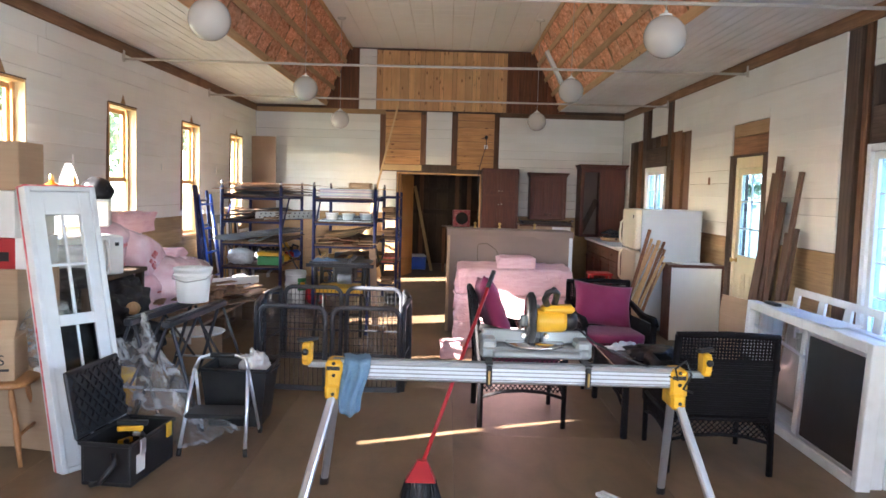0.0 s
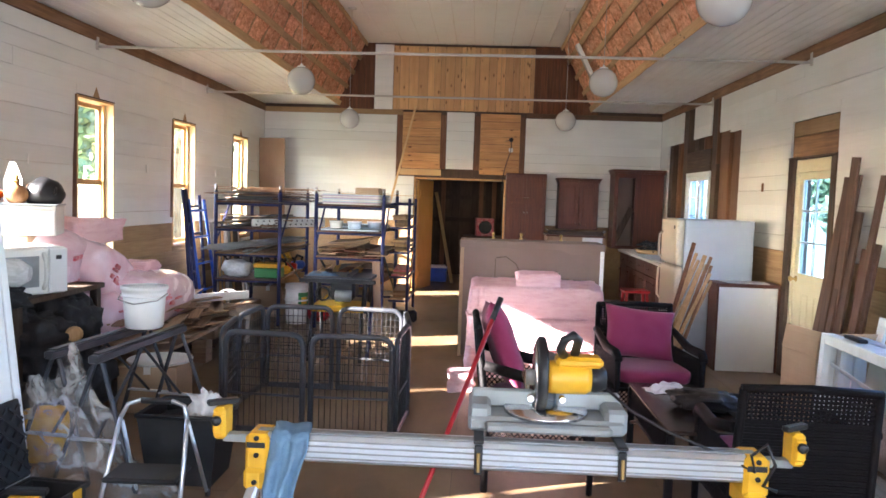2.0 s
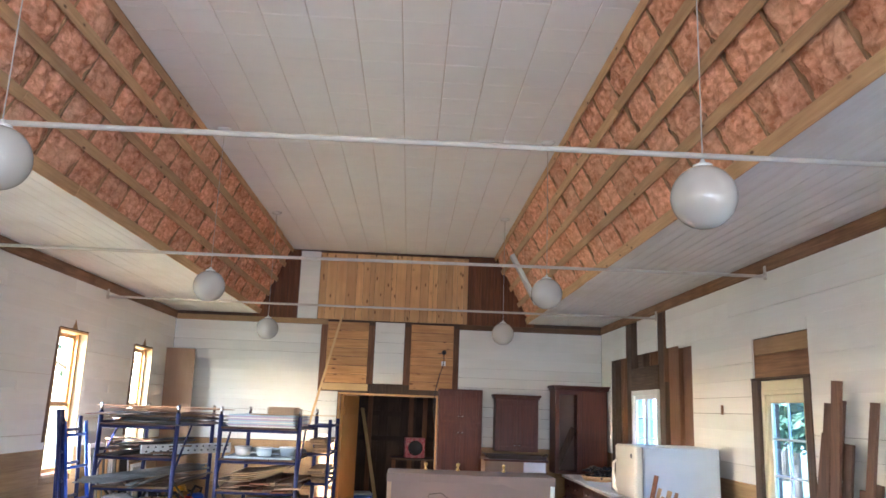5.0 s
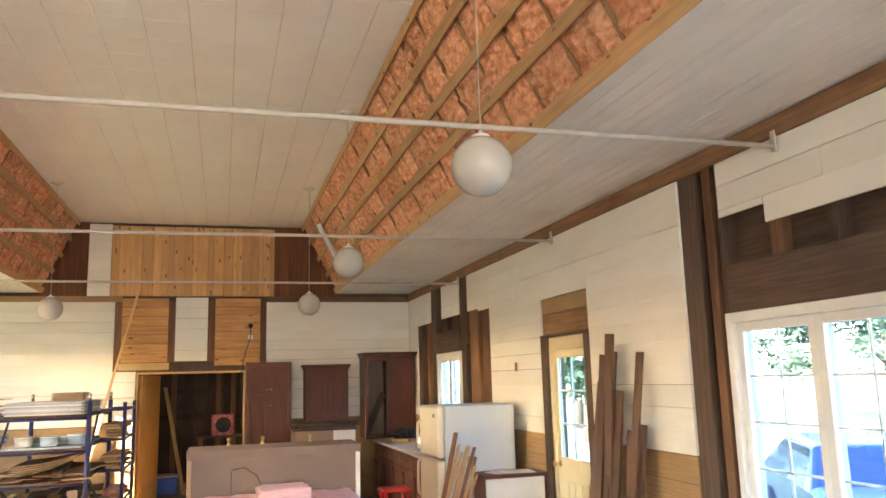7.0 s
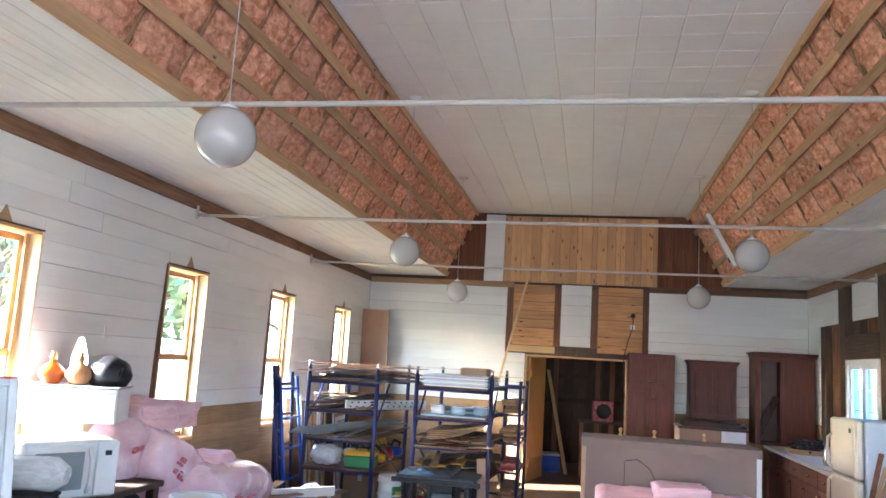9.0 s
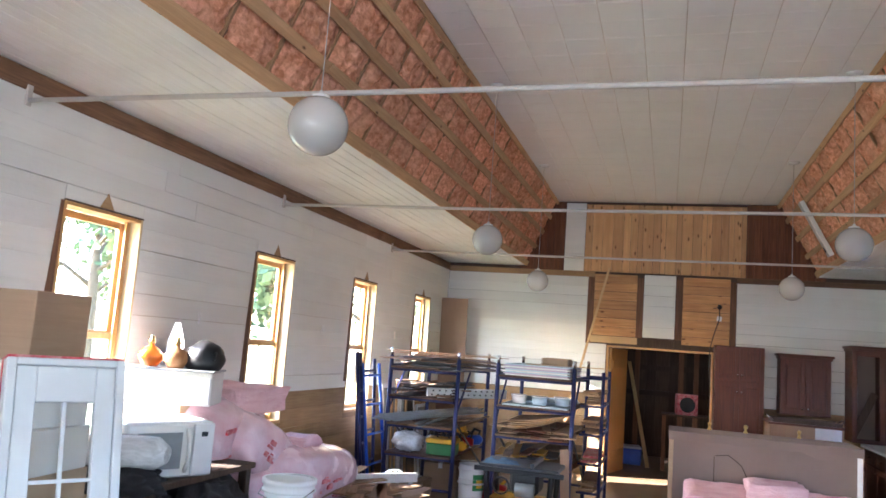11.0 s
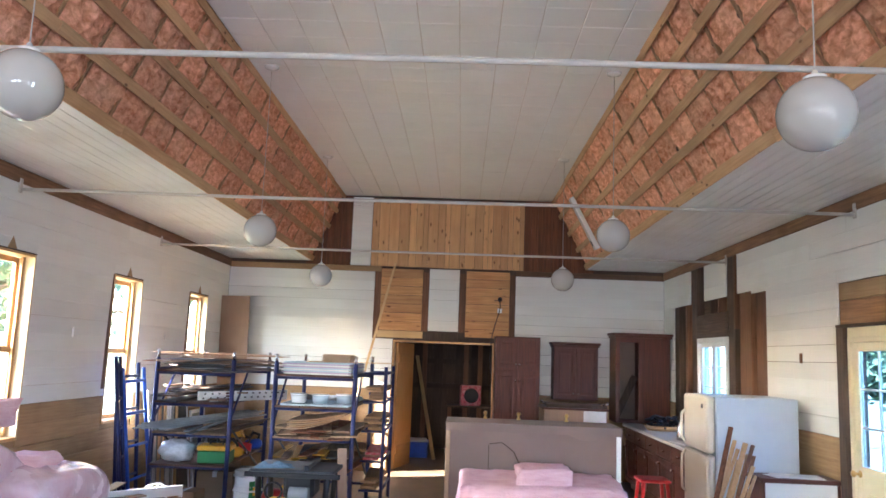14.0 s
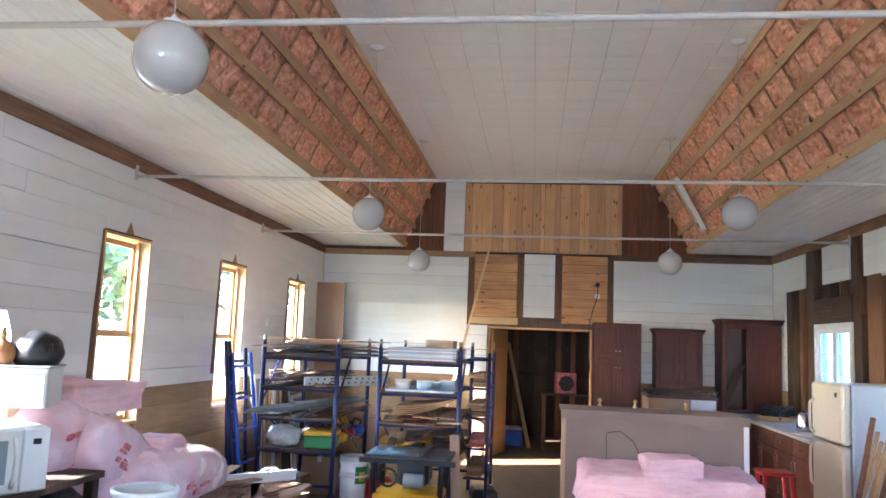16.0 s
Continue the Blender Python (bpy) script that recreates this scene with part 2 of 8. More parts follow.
def wood(name, base, dark, axis=1, rough=0.6, per_piece=0.15, contrast=0.6, fine=55.0, bump=0.15, stain_amount=0.25, stain=None, knots=0.0):
    """Wood grain that runs along one axis, with knots where asked."""
    sc = [fine, fine, fine]
    sc[axis] = 2.2
    mt = material(name, base, rough, dark=dark, scale=tuple(sc), detail=4.0, contrast=contrast, bump=bump, bump_scale=90.0,
                  stain=stain or tuple(c * 0.6 for c in dark), stain_amount=stain_amount, stain_scale=2.5, per_piece=per_piece)
    if knots:
        nt = mt.node_tree
        N, L = nt.nodes, nt.links
        bs = N["Principled BSDF"]
        src = bs.inputs["Base Color"].links[0].from_socket
        co = N.new("ShaderNodeTexCoord")
        info = N.new("ShaderNodeObjectInfo")
        off = N.new("ShaderNodeVectorMath")
        off.operation = "MULTIPLY_ADD"
        L.new(info.outputs["Random"], off.inputs[0])
        off.inputs[1].default_value = (3.3, 5.1, 4.7)
        L.new(co.outputs["Object"], off.inputs[2])
        mp = N.new("ShaderNodeMapping")
        sk = [11.0, 11.0, 11.0]
        sk[axis] = 4.5
        mp.inputs["Scale"].default_value = tuple(sk)
        L.new(off.outputs[0], mp.inputs["Vector"])
        vo = N.new("ShaderNodeTexVoronoi")
        vo.inputs["Scale"].default_value = 1.0
        L.new(mp.outputs[0], vo.inputs["Vector"])
        r = N.new("ShaderNodeMapRange")
        r.inputs["From Min"].default_value, r.inputs["From Max"].default_value = knots, knots * 0.45
        L.new(vo.outputs["Distance"], r.inputs["Value"])
        mx = N.new("ShaderNodeMix")
        mx.data_type = "RGBA"
        mx.inputs["B"].default_value = (dark[0] * 0.35, dark[1] * 0.3, dark[2] * 0.25, 1)
        L.new(r.outputs[0], mx.inputs["Factor"])
        L.new(src, mx.inputs["A"])
        L.new(mx.outputs["Result"], bs.inputs["Base Color"])
    return mt


M = {}
M["white_paint_y"] = material("white_paint_y", (0.80, 0.79, 0.75), 0.5, dark=(0.74, 0.73, 0.69), scale=(30, 1.5, 30), contrast=0.4, bump=0.12, stain=(0.6, 0.57, 0.5), stain_amount=0.35, stain_scale=1.1, per_piece=0.035)
M["white_paint_x"] = material("white_paint_x", (0.80, 0.79, 0.75), 0.5, dark=(0.74, 0.73, 0.69), scale=(1.5, 30, 30), contrast=0.4, bump=0.12, stain=(0.6, 0.57, 0.5), stain_amount=0.35, stain_scale=1.1, per_piece=0.035)
M["ceiling_board"] = material("ceiling_board", (0.83, 0.82, 0.80), 0.55, dark=(0.73, 0.71, 0.68), scale=(40, 1.2, 40), contrast=0.5, bump=0.1, stain=(0.6, 0.56, 0.5), stain_amount=0.5, stain_scale=1.6)
M["ceiling_tile"] = material("ceiling_tile", (0.86, 0.84, 0.81), 0.8, dark=(0.82, 0.80, 0.77), scale=(3, 3, 3), bump=0.2, bump_scale=120, stain=(0.7, 0.65, 0.58), stain_amount=0.25, stain_scale=0.8)
M["joint"] = material("joint", (0.10, 0.09, 0.08), 0.9)
M["bare_plank_y"] = wood("bare_plank_y", (0.42, 0.27, 0.13), (0.30, 0.18, 0.085), 1, 0.75, 0.12, stain_amount=0.4)
M["beam_y"] = wood("beam_y", (0.34, 0.18, 0.085), (0.17, 0.085, 0.04), 1, 0.7, 0.2, stain_amount=0.5)
M["beam_x"] = wood("beam_x", (0.22, 0.12, 0.06), (0.12, 0.065, 0.03), 0, 0.7, 0.2, stain_amount=0.5)
M["strap_y"] = wood("strap_y", (0.64, 0.41, 0.21), (0.48, 0.28, 0.13), 1, 0.7, 0.15, knots=0.14)
M["rafter"] = wood("rafter", (0.45, 0.27, 0.13), (0.30, 0.17, 0.08), 2, 0.7, 0.15)
M["pine_z"] = wood("pine_z", (0.68, 0.40, 0.18), (0.52, 0.275, 0.11), 2, 0.6, 0.16, contrast=0.5, fine=30, knots=0.19)
M["pine_x"] = wood("pine_x", (0.66, 0.36, 0.14), (0.40, 0.18, 0.06), 0, 0.6, 0.18, contrast=0.5, fine=30, knots=0.19)
M["pine_pale"] = wood("pine_pale", (0.66, 0.45, 0.22), (0.55, 0.34, 0.15), 0, 0.6, 0.1, contrast=0.4)
M["brown_board_z"] = wood("brown_board_z", (0.23, 0.085, 0.034), (0.10, 0.036, 0.015), 2, 0.75, 0.2)
M["stud_dark_z"] = wood("stud_dark_z", (0.12, 0.075, 0.05), (0.055, 0.034, 0.024), 2, 0.8, 0.25)
M["stud_warm_z"] = wood("stud_warm_z", (0.24, 0.115, 0.058), (0.12, 0.055, 0.028), 2, 0.75, 0.25)
M["sheathing_y"] = wood("sheathing_y", (0.13, 0.085, 0.06), (0.06, 0.038, 0.027), 1, 0.85, 0.25)
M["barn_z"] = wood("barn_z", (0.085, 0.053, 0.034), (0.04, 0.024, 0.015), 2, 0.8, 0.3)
# paler copy of the jamb wood, with the sky light on the reveal painted in
M["jamb_lit"] = wood("jamb_lit", (0.72, 0.57, 0.34), (0.64, 0.48, 0.26), 2, 0.5, 0.05, contrast=0.4)
M["jamb_z"] = wood("jamb_z", (0.62, 0.36, 0.14), (0.48, 0.25, 0.08), 2, 0.4, 0.08, contrast=0.4)
M["floor"] = material("floor", (0.215, 0.142, 0.082), 0.42, dark=(0.135, 0.087, 0.048), scale=(5, 2.2, 5), contrast=0.55, bump=0.06, bump_scale=30, stain=(0.29, 0.205, 0.13), stain_amount=0.6, stain_scale=0.9, per_piece=0.02, rough_vary=0.15, spec=0.3)
M["insulation"] = material("insulation", (0.92, 0.51, 0.33), 0.95, dark=(0.56, 0.235, 0.12), scale=(24, 14, 24), detail=9, contrast=0.9, bump=1.0, bump_scale=48, stain=(0.72, 0.46, 0.30), stain_amount=0.6, stain_scale=3.0, per_piece=0.12, spec=0.1)
M["pink_batt"] = material("pink_batt", (0.88, 0.61, 0.64), 0.95, dark=(0.75, 0.44, 0.48), scale=(6, 6, 30), detail=8, contrast=0.7, bump=0.8, bump_scale=50, stain=(0.9, 0.6, 0.6), stain_amount=0.5, stain_scale=4, spec=0.1)
M["pink_bag"] = material("pink_bag", (0.80, 0.60, 0.66), 0.25, dark=(0.74, 0.46, 0.53), scale=(5, 5, 5), contrast=0.8, bump=0.9, bump_scale=11, stain=(0.86, 0.74, 0.78), stain_amount=0.6, stain_scale=4, coat=0.4)
M["glass"] = glass("glass", (0.97, 0.98, 0.97))
# bluish tint that darkens the overbright view out; no real coating is known
M["dimmed_glass"] = glass("dimmed_glass", (0.48, 0.58, 0.70))
M["white_gloss"] = material("white_gloss", (0.80, 0.80, 0.78), 0.25, dark=(0.76, 0.76, 0.73), scale=(3, 3, 3), bump=0.03, stain=(0.6, 0.58, 0.52), stain_amount=0.2)
M["white_vinyl"] = material("white_vinyl", (0.80, 0.80, 0.80), 0.4, dark=(0.74, 0.74, 0.74), scale=(8, 8, 8), stain=(0.5, 0.48, 0.44), stain_amount=0.25)
M["globe"] = material("globe", (0.53, 0.515, 0.48), 0.035, dark=(0.50, 0.485, 0.45), scale=(2, 2, 2), coat=0.6, rough_vary=0.02, stain=(0.6, 0.57, 0.5), stain_amount=0.15)
M["grey_metal"] = material("grey_metal", (0.56, 0.52, 0.47), 0.55, metal=0.0, dark=(0.47, 0.43, 0.39), scale=(20, 20, 20))
M["grass"] = material("grass", (0.36, 0.36, 0.20), 0.9, dark=(0.24, 0.26, 0.12), scale=(1.2, 1.2, 1.2), contrast=0.7, bump=0.6, bump_scale=6, stain=(0.46, 0.42, 0.28), stain_amount=0.5, stain_scale=0.15)
M["bark"] = material("bark", (0.16, 0.11, 0.075), 0.9, dark=(0.07, 0.05, 0.035), scale=(14, 14, 3), contrast=0.8, bump=0.8, bump_scale=20)
M["leaf"] = material("leaf", (0.115, 0.16, 0.075), 0.6, dark=(0.065, 0.10, 0.045), scale=(2, 2, 2), contrast=0.8)
M["siding"] = material("siding", (0.7, 0.7, 0.68), 0.6, bump=0.1)

HALF, BACK, FRONT, LOW, HIGH = 3.39, 14.0, -3.6, 3.172, 4.235
KNEE, CROWN = {-1: 2.11, 1: 2.20}, 1.64
# ---- the large structure ----
def boards(wall, name, mat, rows, openings, plane, depth, axis, spans, gap=0.004, lengths=(2.2, 4.6), jitter=0.002, seed=1):
    """Horizontal boards on a wall: each row is cut by the openings and into random lengths."""
    r = random.Random(seed)
    for z0, z1 in rows:
        free = [spans]
        for a0, a1, b0, b1 in openings:
            if b0 < z1 - 0.03 and b1 > z0 + 0.03:
                nxt = []
                for s0, s1 in free:
                    if a1 <= s0 or a0 >= s1:
                        nxt.append((s0, s1))
                    else:
                        if a0 > s0:
                            nxt.append((s0, a0))
                        if a1 < s1:
                            nxt.append((a1, s1))
                free = nxt
        for s0, s1 in free:
            a = s0
            while a < s1 - 0.01:
                b = min(s1, a + r.uniform(*lengths))
                if s1 - b < 0.5:
                    b = s1
                j = r.uniform(0, jitter)
                g = Geo()
                zz0, zz1 = z0 + (gap * r.uniform(0.4, 1.0) if r.random() < 0.4 or gap > 0.005 else 0.0003), z1 - 0.0002
                if axis == "y":
                    p0, p1 = (plane + j, plane + depth) if depth > 0 else (plane + depth, plane - j)
                    g.box(p0, p1, a + 0.0012, b - 0.0012, zz0, zz1, 0.0015)
                else:
                    p0, p1 = (plane + j, plane + depth) if depth > 0 else (plane + depth, plane - j)
                    g.box(a + 0.0012, b - 0.0012, p0, p1, zz0, zz1, 0.0015)
                part(name, g, mat, wall)
                a = b
        # narrow strips where an opening ends within the row
        for a0, a1, b0, b1 in openings:
            mid = (max(a0, spans[0]) + min(a1, spans[1])) / 2
            if z0 + 0.03 < b1 < z1 - 0.012 and b0 < z1 - 0.03 and not any(c0 < mid < c1 and d1 > z1 for c0, c1, d0, d1 in openings):
                p0, p1 = sorted((plane, plane + depth))
                e0, e1 = max(a0, spans[0]) + 0.001, min(a1, spans[1]) - 0.001
                if e1 > e0:
                    part(name, Geo().box(p0, p1, e0, e1, b1 + 0.001, z1 - 0.0002, 0.0015) if axis == "y" else Geo().box(e0, e1, p0, p1, b1 + 0.001, z1 - 0.0002, 0.0015), mat, wall)


def core(name, x0, x1, y0, y1, z0, z1, holes, mat, axis, label):
    """A wall slab with openings right through it. holes: along0, along1, z0, z1."""
    g = Geo()
    a0, a1 = (y0, y1) if axis == "y" else (x0, x1)
    cuts = sorted({a0, a1, *[h[0] for h in holes], *[h[1] for h in holes]})
    for c0, c1 in zip(cuts, cuts[1:]):
        mid = (c0 + c1) / 2
        zs = sorted((h[2], h[3]) for h in holes if h[0] < mid < h[1])
        z = z0
        for h0, h1 in zs + [(z1, z1)]:
            if h0 > z + 1e-4:
                if axis == "y":
                    g.box(x0, x1, c0, c1, z, h0)
                else:
                    g.box(c0, c1, y0, y1, z, h0)
            z = max(z, h1)
    return solid(name, g, mat, label, "wall", kind="structure")


def rows_between(z0, z1, step):
    n = max(1, round((z1 - z0) / step))
    return [(z0 + (z1 - z0) * i / n, z0 + (z1 - z0) * (i + 1) / n) for i in range(n)]


WIN_Y = [3.31, 5.58, 7.86, 10.08, 12.34]
WIN_W, SILL, HEAD = 0.725, 0.94, 2.49

# left wall
left_holes = [(y, y + WIN_W, SILL, HEAD) for y in WIN_Y]
wall_west = core("wall_west", -HALF - 0.17, -HALF - 0.02, FRONT, BACK, 0, LOW + 0.1, left_holes, M["bare_plank_y"], "y", "long plank wall with a row of tall sash windows")
boards(wall_west, "board", M["white_paint_y"], rows_between(1.23, 3.045, 0.148), left_holes, -HALF, -0.02, "y", (FRONT, BACK), seed=3)
boards(wall_west, "plank", M["bare_plank_y"], rows_between(0.0, 1.226, 0.188), left_holes, -HALF - 0.004, -0.016, "y", (FRONT, BACK), seed=4)

# right wall: boards, then studs, then sheathing outside
DOOR_Y0, DOOR_Y1, DOOR_Z = 7.645, 8.54, 1.98
BIG = (4.40, 5.80, 0.56, 2.11)
KWIN = (11.27, 12.40, 1.14, 2.12)
# the last two openings are added out of view for fill lamps
right_holes = [(DOOR_Y0 + 0.08, DOOR_Y1 - 0.06, 0, DOOR_Z), BIG, KWIN, (-1.2, -1.2 + WIN_W, SILL, HEAD), (1.0, 1.0 + WIN_W, SILL, HEAD)]
wall_east = core("wall_east", HALF + 0.12, HALF + 0.17, FRONT, BACK, 0, LOW + 0.1, right_holes, M["sheathing_y"], "y", "long plank wall opened to its studs in places")
bare = right_holes[3:] + [(DOOR_Y0 - 0.04, DOOR_Y1 + 0.04, 0, 2.49),
        (5.76, 6.19, 0, 3.3), (5.35, 5.76, 0.0, 2.70), (4.30, 5.35, 0, 2.62),
        (12.06, 12.66, 0, 3.3), (12.66, 13.45, 0, 2.60), (11.25, 12.06, 0, 2.62), (10.88, 11.25, 0, 3.3), (10.46, 10.88, 0, 2.61), (10.06, 10.46, 0, 2.56)]
boards(wall_east, "board", M["white_paint_y"], rows_between(1.23, 3.045, 0.148), bare, HALF, 0.02, "y", (FRONT, BACK), seed=5)
boards(wall_east, "plank", M["bare_plank_y"], rows_between(0.0, 1.226, 0.188), bare + [(9.6, 14.0, 0, 0.9)], HALF + 0.004, 0.016, "y", (FRONT, BACK), seed=6)


def stud(y0, y1, z0, z1, mat, x0=HALF + 0.02, x1=HALF + 0.12):
    part("stud", Geo().box(x0, x1, y0, y1, z0, z1, 0.003), mat, wall_east)


for y0, y1, z0, z1, k in ((6.01, 6.19, 0, 3.05, "stud_dark_z"), (5.85, 5.93, 0, 3.05, "stud_warm_z"), (5.765, 5.80, 2.11, 3.05, "stud_dark_z"),
                          (5.28, 5.34, 2.40, 3.05, "stud_warm_z"), (4.85, 4.90, 2.40, 3.05, "stud_dark_z"), (4.34, 4.395, 0, 3.05, "stud_dark_z"),
                          (12.41, 12.63, 0, 3.05, "stud_dark_z"), (12.85, 12.94, 0, 3.05, "stud_warm_z"), (13.25, 13.40, 0, 3.05, "stud_dark_z"),
                          (11.02, 11.22, 0, 3.05, "stud_dark_z"), (11.55, 11.60, 2.42, 3.05, "stud_warm_z"), (11.85, 11.90, 2.42, 3.05, "stud_dark_z"),
                          (10.52, 10.86, 0.9, 2.62, "stud_warm_z"), (10.09, 10.38, 0.9, 2.57, "stud_warm_z"), (11.0, 11.06, 2.2, 3.05, "stud_warm_z")):
    stud(y0, y1, z0, z1, M[k])
part("header", Geo().box(HALF + 0.016, HALF + 0.10, 4.36, 5.762, 2.11, 2.40, 0.004), M["sheathing_y"], wall_east, "wide rough grey header board")
part("header", Geo().box(HALF + 0.016, HALF + 0.10, 11.25, 12.40, 2.12, 2.42, 0.004), M["sheathing_y"], wall_east, "rough grey header board")
part("header", Geo().box(HALF + 0.01, HALF + 0.10, DOOR_Y0 - 0.03, DOOR_Y1 + 0.03, 2.345, 2.485, 0.004), M["bare_plank_y"], wall_east, "stained board over the door")
part("header", Geo().box(HALF + 0.014, HALF + 0.10, DOOR_Y0 - 0.03, DOOR_Y1 + 0.03, 2.135, 2.34, 0.004), M["beam_y"], wall_east, "grey weathered board over the door")

# end walls
BACK_DOOR = (-0.77, 0.80, 0.0, 1.985)
wall_north = core("wall_north", -HALF - 0.17, HALF + 0.17, BACK + 0.02, BACK + 0.16, 0, HIGH + 0.2, [BACK_DOOR], M["stud_dark_z"], "x", "end wall of white boards and bare pine over a wide doorway")
nb = [(-1.10, 1.10, 0, 3.4)]
boards(wall_north, "board", M["white_paint_x"], rows_between(1.23, 3.035, 0.148), nb, BACK, 0.02, "x", (-HALF, HALF), seed=8)
boards(wall_north, "board", M["white_paint_x"], rows_between(1.23, 2.0, 0.148), [], BACK, 0.02, "x", (-1.10, -0.78), seed=18)
boards(wall_north, "plank", M["bare_plank_y"], rows_between(0.0, 1.226, 0.188), [(-0.78, 0.82, 0, 2)], BACK + 0.004, 0.016, "x", (-HALF, HALF), seed=9)
boards(wall_north, "pine_board", M["pine_x"], rows_between(2.13, 3.09, 0.137), [], BACK + 0.003, 0.017, "x", (-1.0, -0.345), gap=0.008, seed=10)
boards(wall_north, "pine_board", M["pine_x"], rows_between(2.06, 3.09, 0.137), [], BACK + 0.003, 0.017, "x", (0.33, 1.01), gap=0.008, seed=11)
boards(wall_north, "board", M["white_paint_x"], rows_between(2.14, 3.105, 0.158), [], BACK, 0.02, "x", (-0.245, 0.225), seed=12)
part("pale_board", Geo().box(-1.03, -0.32, BACK - 0.012, BACK + 0.012, 2.02, 2.125, 0.002), M["pine_pale"], wall_north, "pale new pine board")
for x0, x1, z0 in ((-1.10, -1.0, 2.0), (-0.34, -0.25, 2.06), (0.23, 0.325, 2.06), (1.015, 1.095, 0.0)):
    part("stud", Geo().box(x0, x1, BACK + 0.006, BACK + 0.02, z0, 3.05, 0.002), M["stud_warm_z"], wall_north)
part("header", Geo().box(-0.34, 0.33, BACK + 0.004, BACK + 0.02, 1.99, 2.13, 0.002), M["stud_dark_z"], wall_north)
r = random.Random(21)
x = -1.18
while x < 1.20:
    w = min(r.choice((0.075, 0.11, 0.13, 0.16)), 1.215 - x)
    part("pine_board", Geo().box(x + 0.0025, x + w - 0.0025, BACK - 0.016 - r.uniform(0, 0.002), BACK + 0.018, 3.125, 4.195, 0.002), M["pine_z"], wall_north)
    x += w
for x0, x1 in ((-2.2, -1.505), (1.22, 2.3)):
    x = x0
    while x < x1 - 0.01:
        w = min(0.105, x1 - x)
        part("dark_board", Geo().box(x + 0.001, x + w - 0.001, BACK - 0.004, BACK + 0.018, 3.12, HIGH - 0.002, 0.002), M["brown_board_z"], wall_north)
        x += w
boards(wall_north, "board", M["white_paint_x"], rows_between(3.125, 4.215, 0.137), [], BACK - 0.002, 0.02, "x", (-1.50, -1.184), seed=13)

# unseen openings added in the end wall to hold fill lamps
ADDED_END_WIN = [(x, x + WIN_W, SILL, HEAD) for x in (-2.6, -1.3, 0.57, 1.87)]
wall_south = core("wall_south", -HALF - 0.17, HALF + 0.17, FRONT - 0.16, FRONT - 0.02, 0, HIGH + 0.2, ADDED_END_WIN, M["stud_dark_z"], "x", "white board end wall that closes the hall")
boards(wall_south, "board", M["white_paint_x"], rows_between(0, 4.26, 0.178), ADDED_END_WIN, FRONT, -0.02, "x", (-HALF, HALF), seed=14)

# beams where walls meet ceiling
part("beam", Geo().box(-HALF - 0.02, -HALF + 0.012, FRONT, BACK, 3.047, 3.167, 0.006), M["beam_y"], wall_west, "brown bare timber plate")
part("beam", Geo().box(HALF - 0.012, HALF + 0.02, FRONT, BACK, 3.047, 3.167, 0.006), M["beam_y"], wall_east, "brown bare timber plate")
part("beam", Geo().box(-HALF + 0.014, -1.0, BACK - 0.014, BACK + 0.015, 3.037, 3.122, 0.004), M["bare_plank_y"], wall_north)
part("beam", Geo().box(1.10, HALF - 0.014, BACK - 0.014, BACK + 0.015, 3.037, 3.118, 0.004), M["beam_x"], wall_north)

# ceilings
def low_ceiling(name, s):
    g = Geo()
    n = 13
    for i in range(n):
        a, b = KNEE[s] + (HALF + 0.15 - KNEE[s]) * i / n, KNEE[s] + (HALF + 0.15 - KNEE[s]) * (i + 1) / n
        y = FRONT
        q = random.Random(i + (50 if s > 0 else 0))
        while y < BACK:
            e = min(BACK + 0.02, y + q.uniform(2.5, 5))
            x0, x1 = (s * a, s * b) if s > 0 else (s * b, s * a)
            g.box(x0 + 0.0008, x1 - q.uniform(0.0008, 0.0035), y, e - 0.002, LOW + q.uniform(0, 0.002), LOW + 0.02, 0.002)
            y = e
    g.box(*((KNEE[s], HALF + 0.15) if s > 0 else (-HALF - 0.15, -KNEE[s])), FRONT, BACK + 0.02, LOW + 0.022, LOW + 0.05)
    return solid(name, g, M["ceiling_board"], "low flat ceiling strip of white painted narrow boards", "ceiling", kind="structure")


ceiling_west, ceiling_east = low_ceiling("ceiling_west", -1), low_ceiling("ceiling_east", 1)
g = Geo()
t = 0.3048
nx = int(2 * CROWN / t) + 1
q = random.Random(5)
for j in range(int((BACK - FRONT) / t) + 1):
    y0 = BACK - (j + 1) * t
    for i in range(nx):
        x0 = -CROWN + i * t
        x1 = min(CROWN, x0 + t)
        d = q.uniform(0, 0.0018)
        g.box(x0 + 0.0014, x1 - 0.0014, max(FRONT, y0) + 0.0014, y0 + t - 0.0014, HIGH + d, HIGH + 0.014, 0.005)
ceiling_high = solid("ceiling", g, M["ceiling_tile"], "high ceiling of square off-white fibre tiles", "ceiling", kind="structure")
solid("ceiling_deck", Geo().box(-CROWN - 0.3, CROWN + 0.3, FRONT - 0.2, BACK + 0.2, HIGH + 0.016, HIGH + 0.06), M["bare_plank_y"], "board deck above the ceiling tiles", "ceiling", kind="structure")

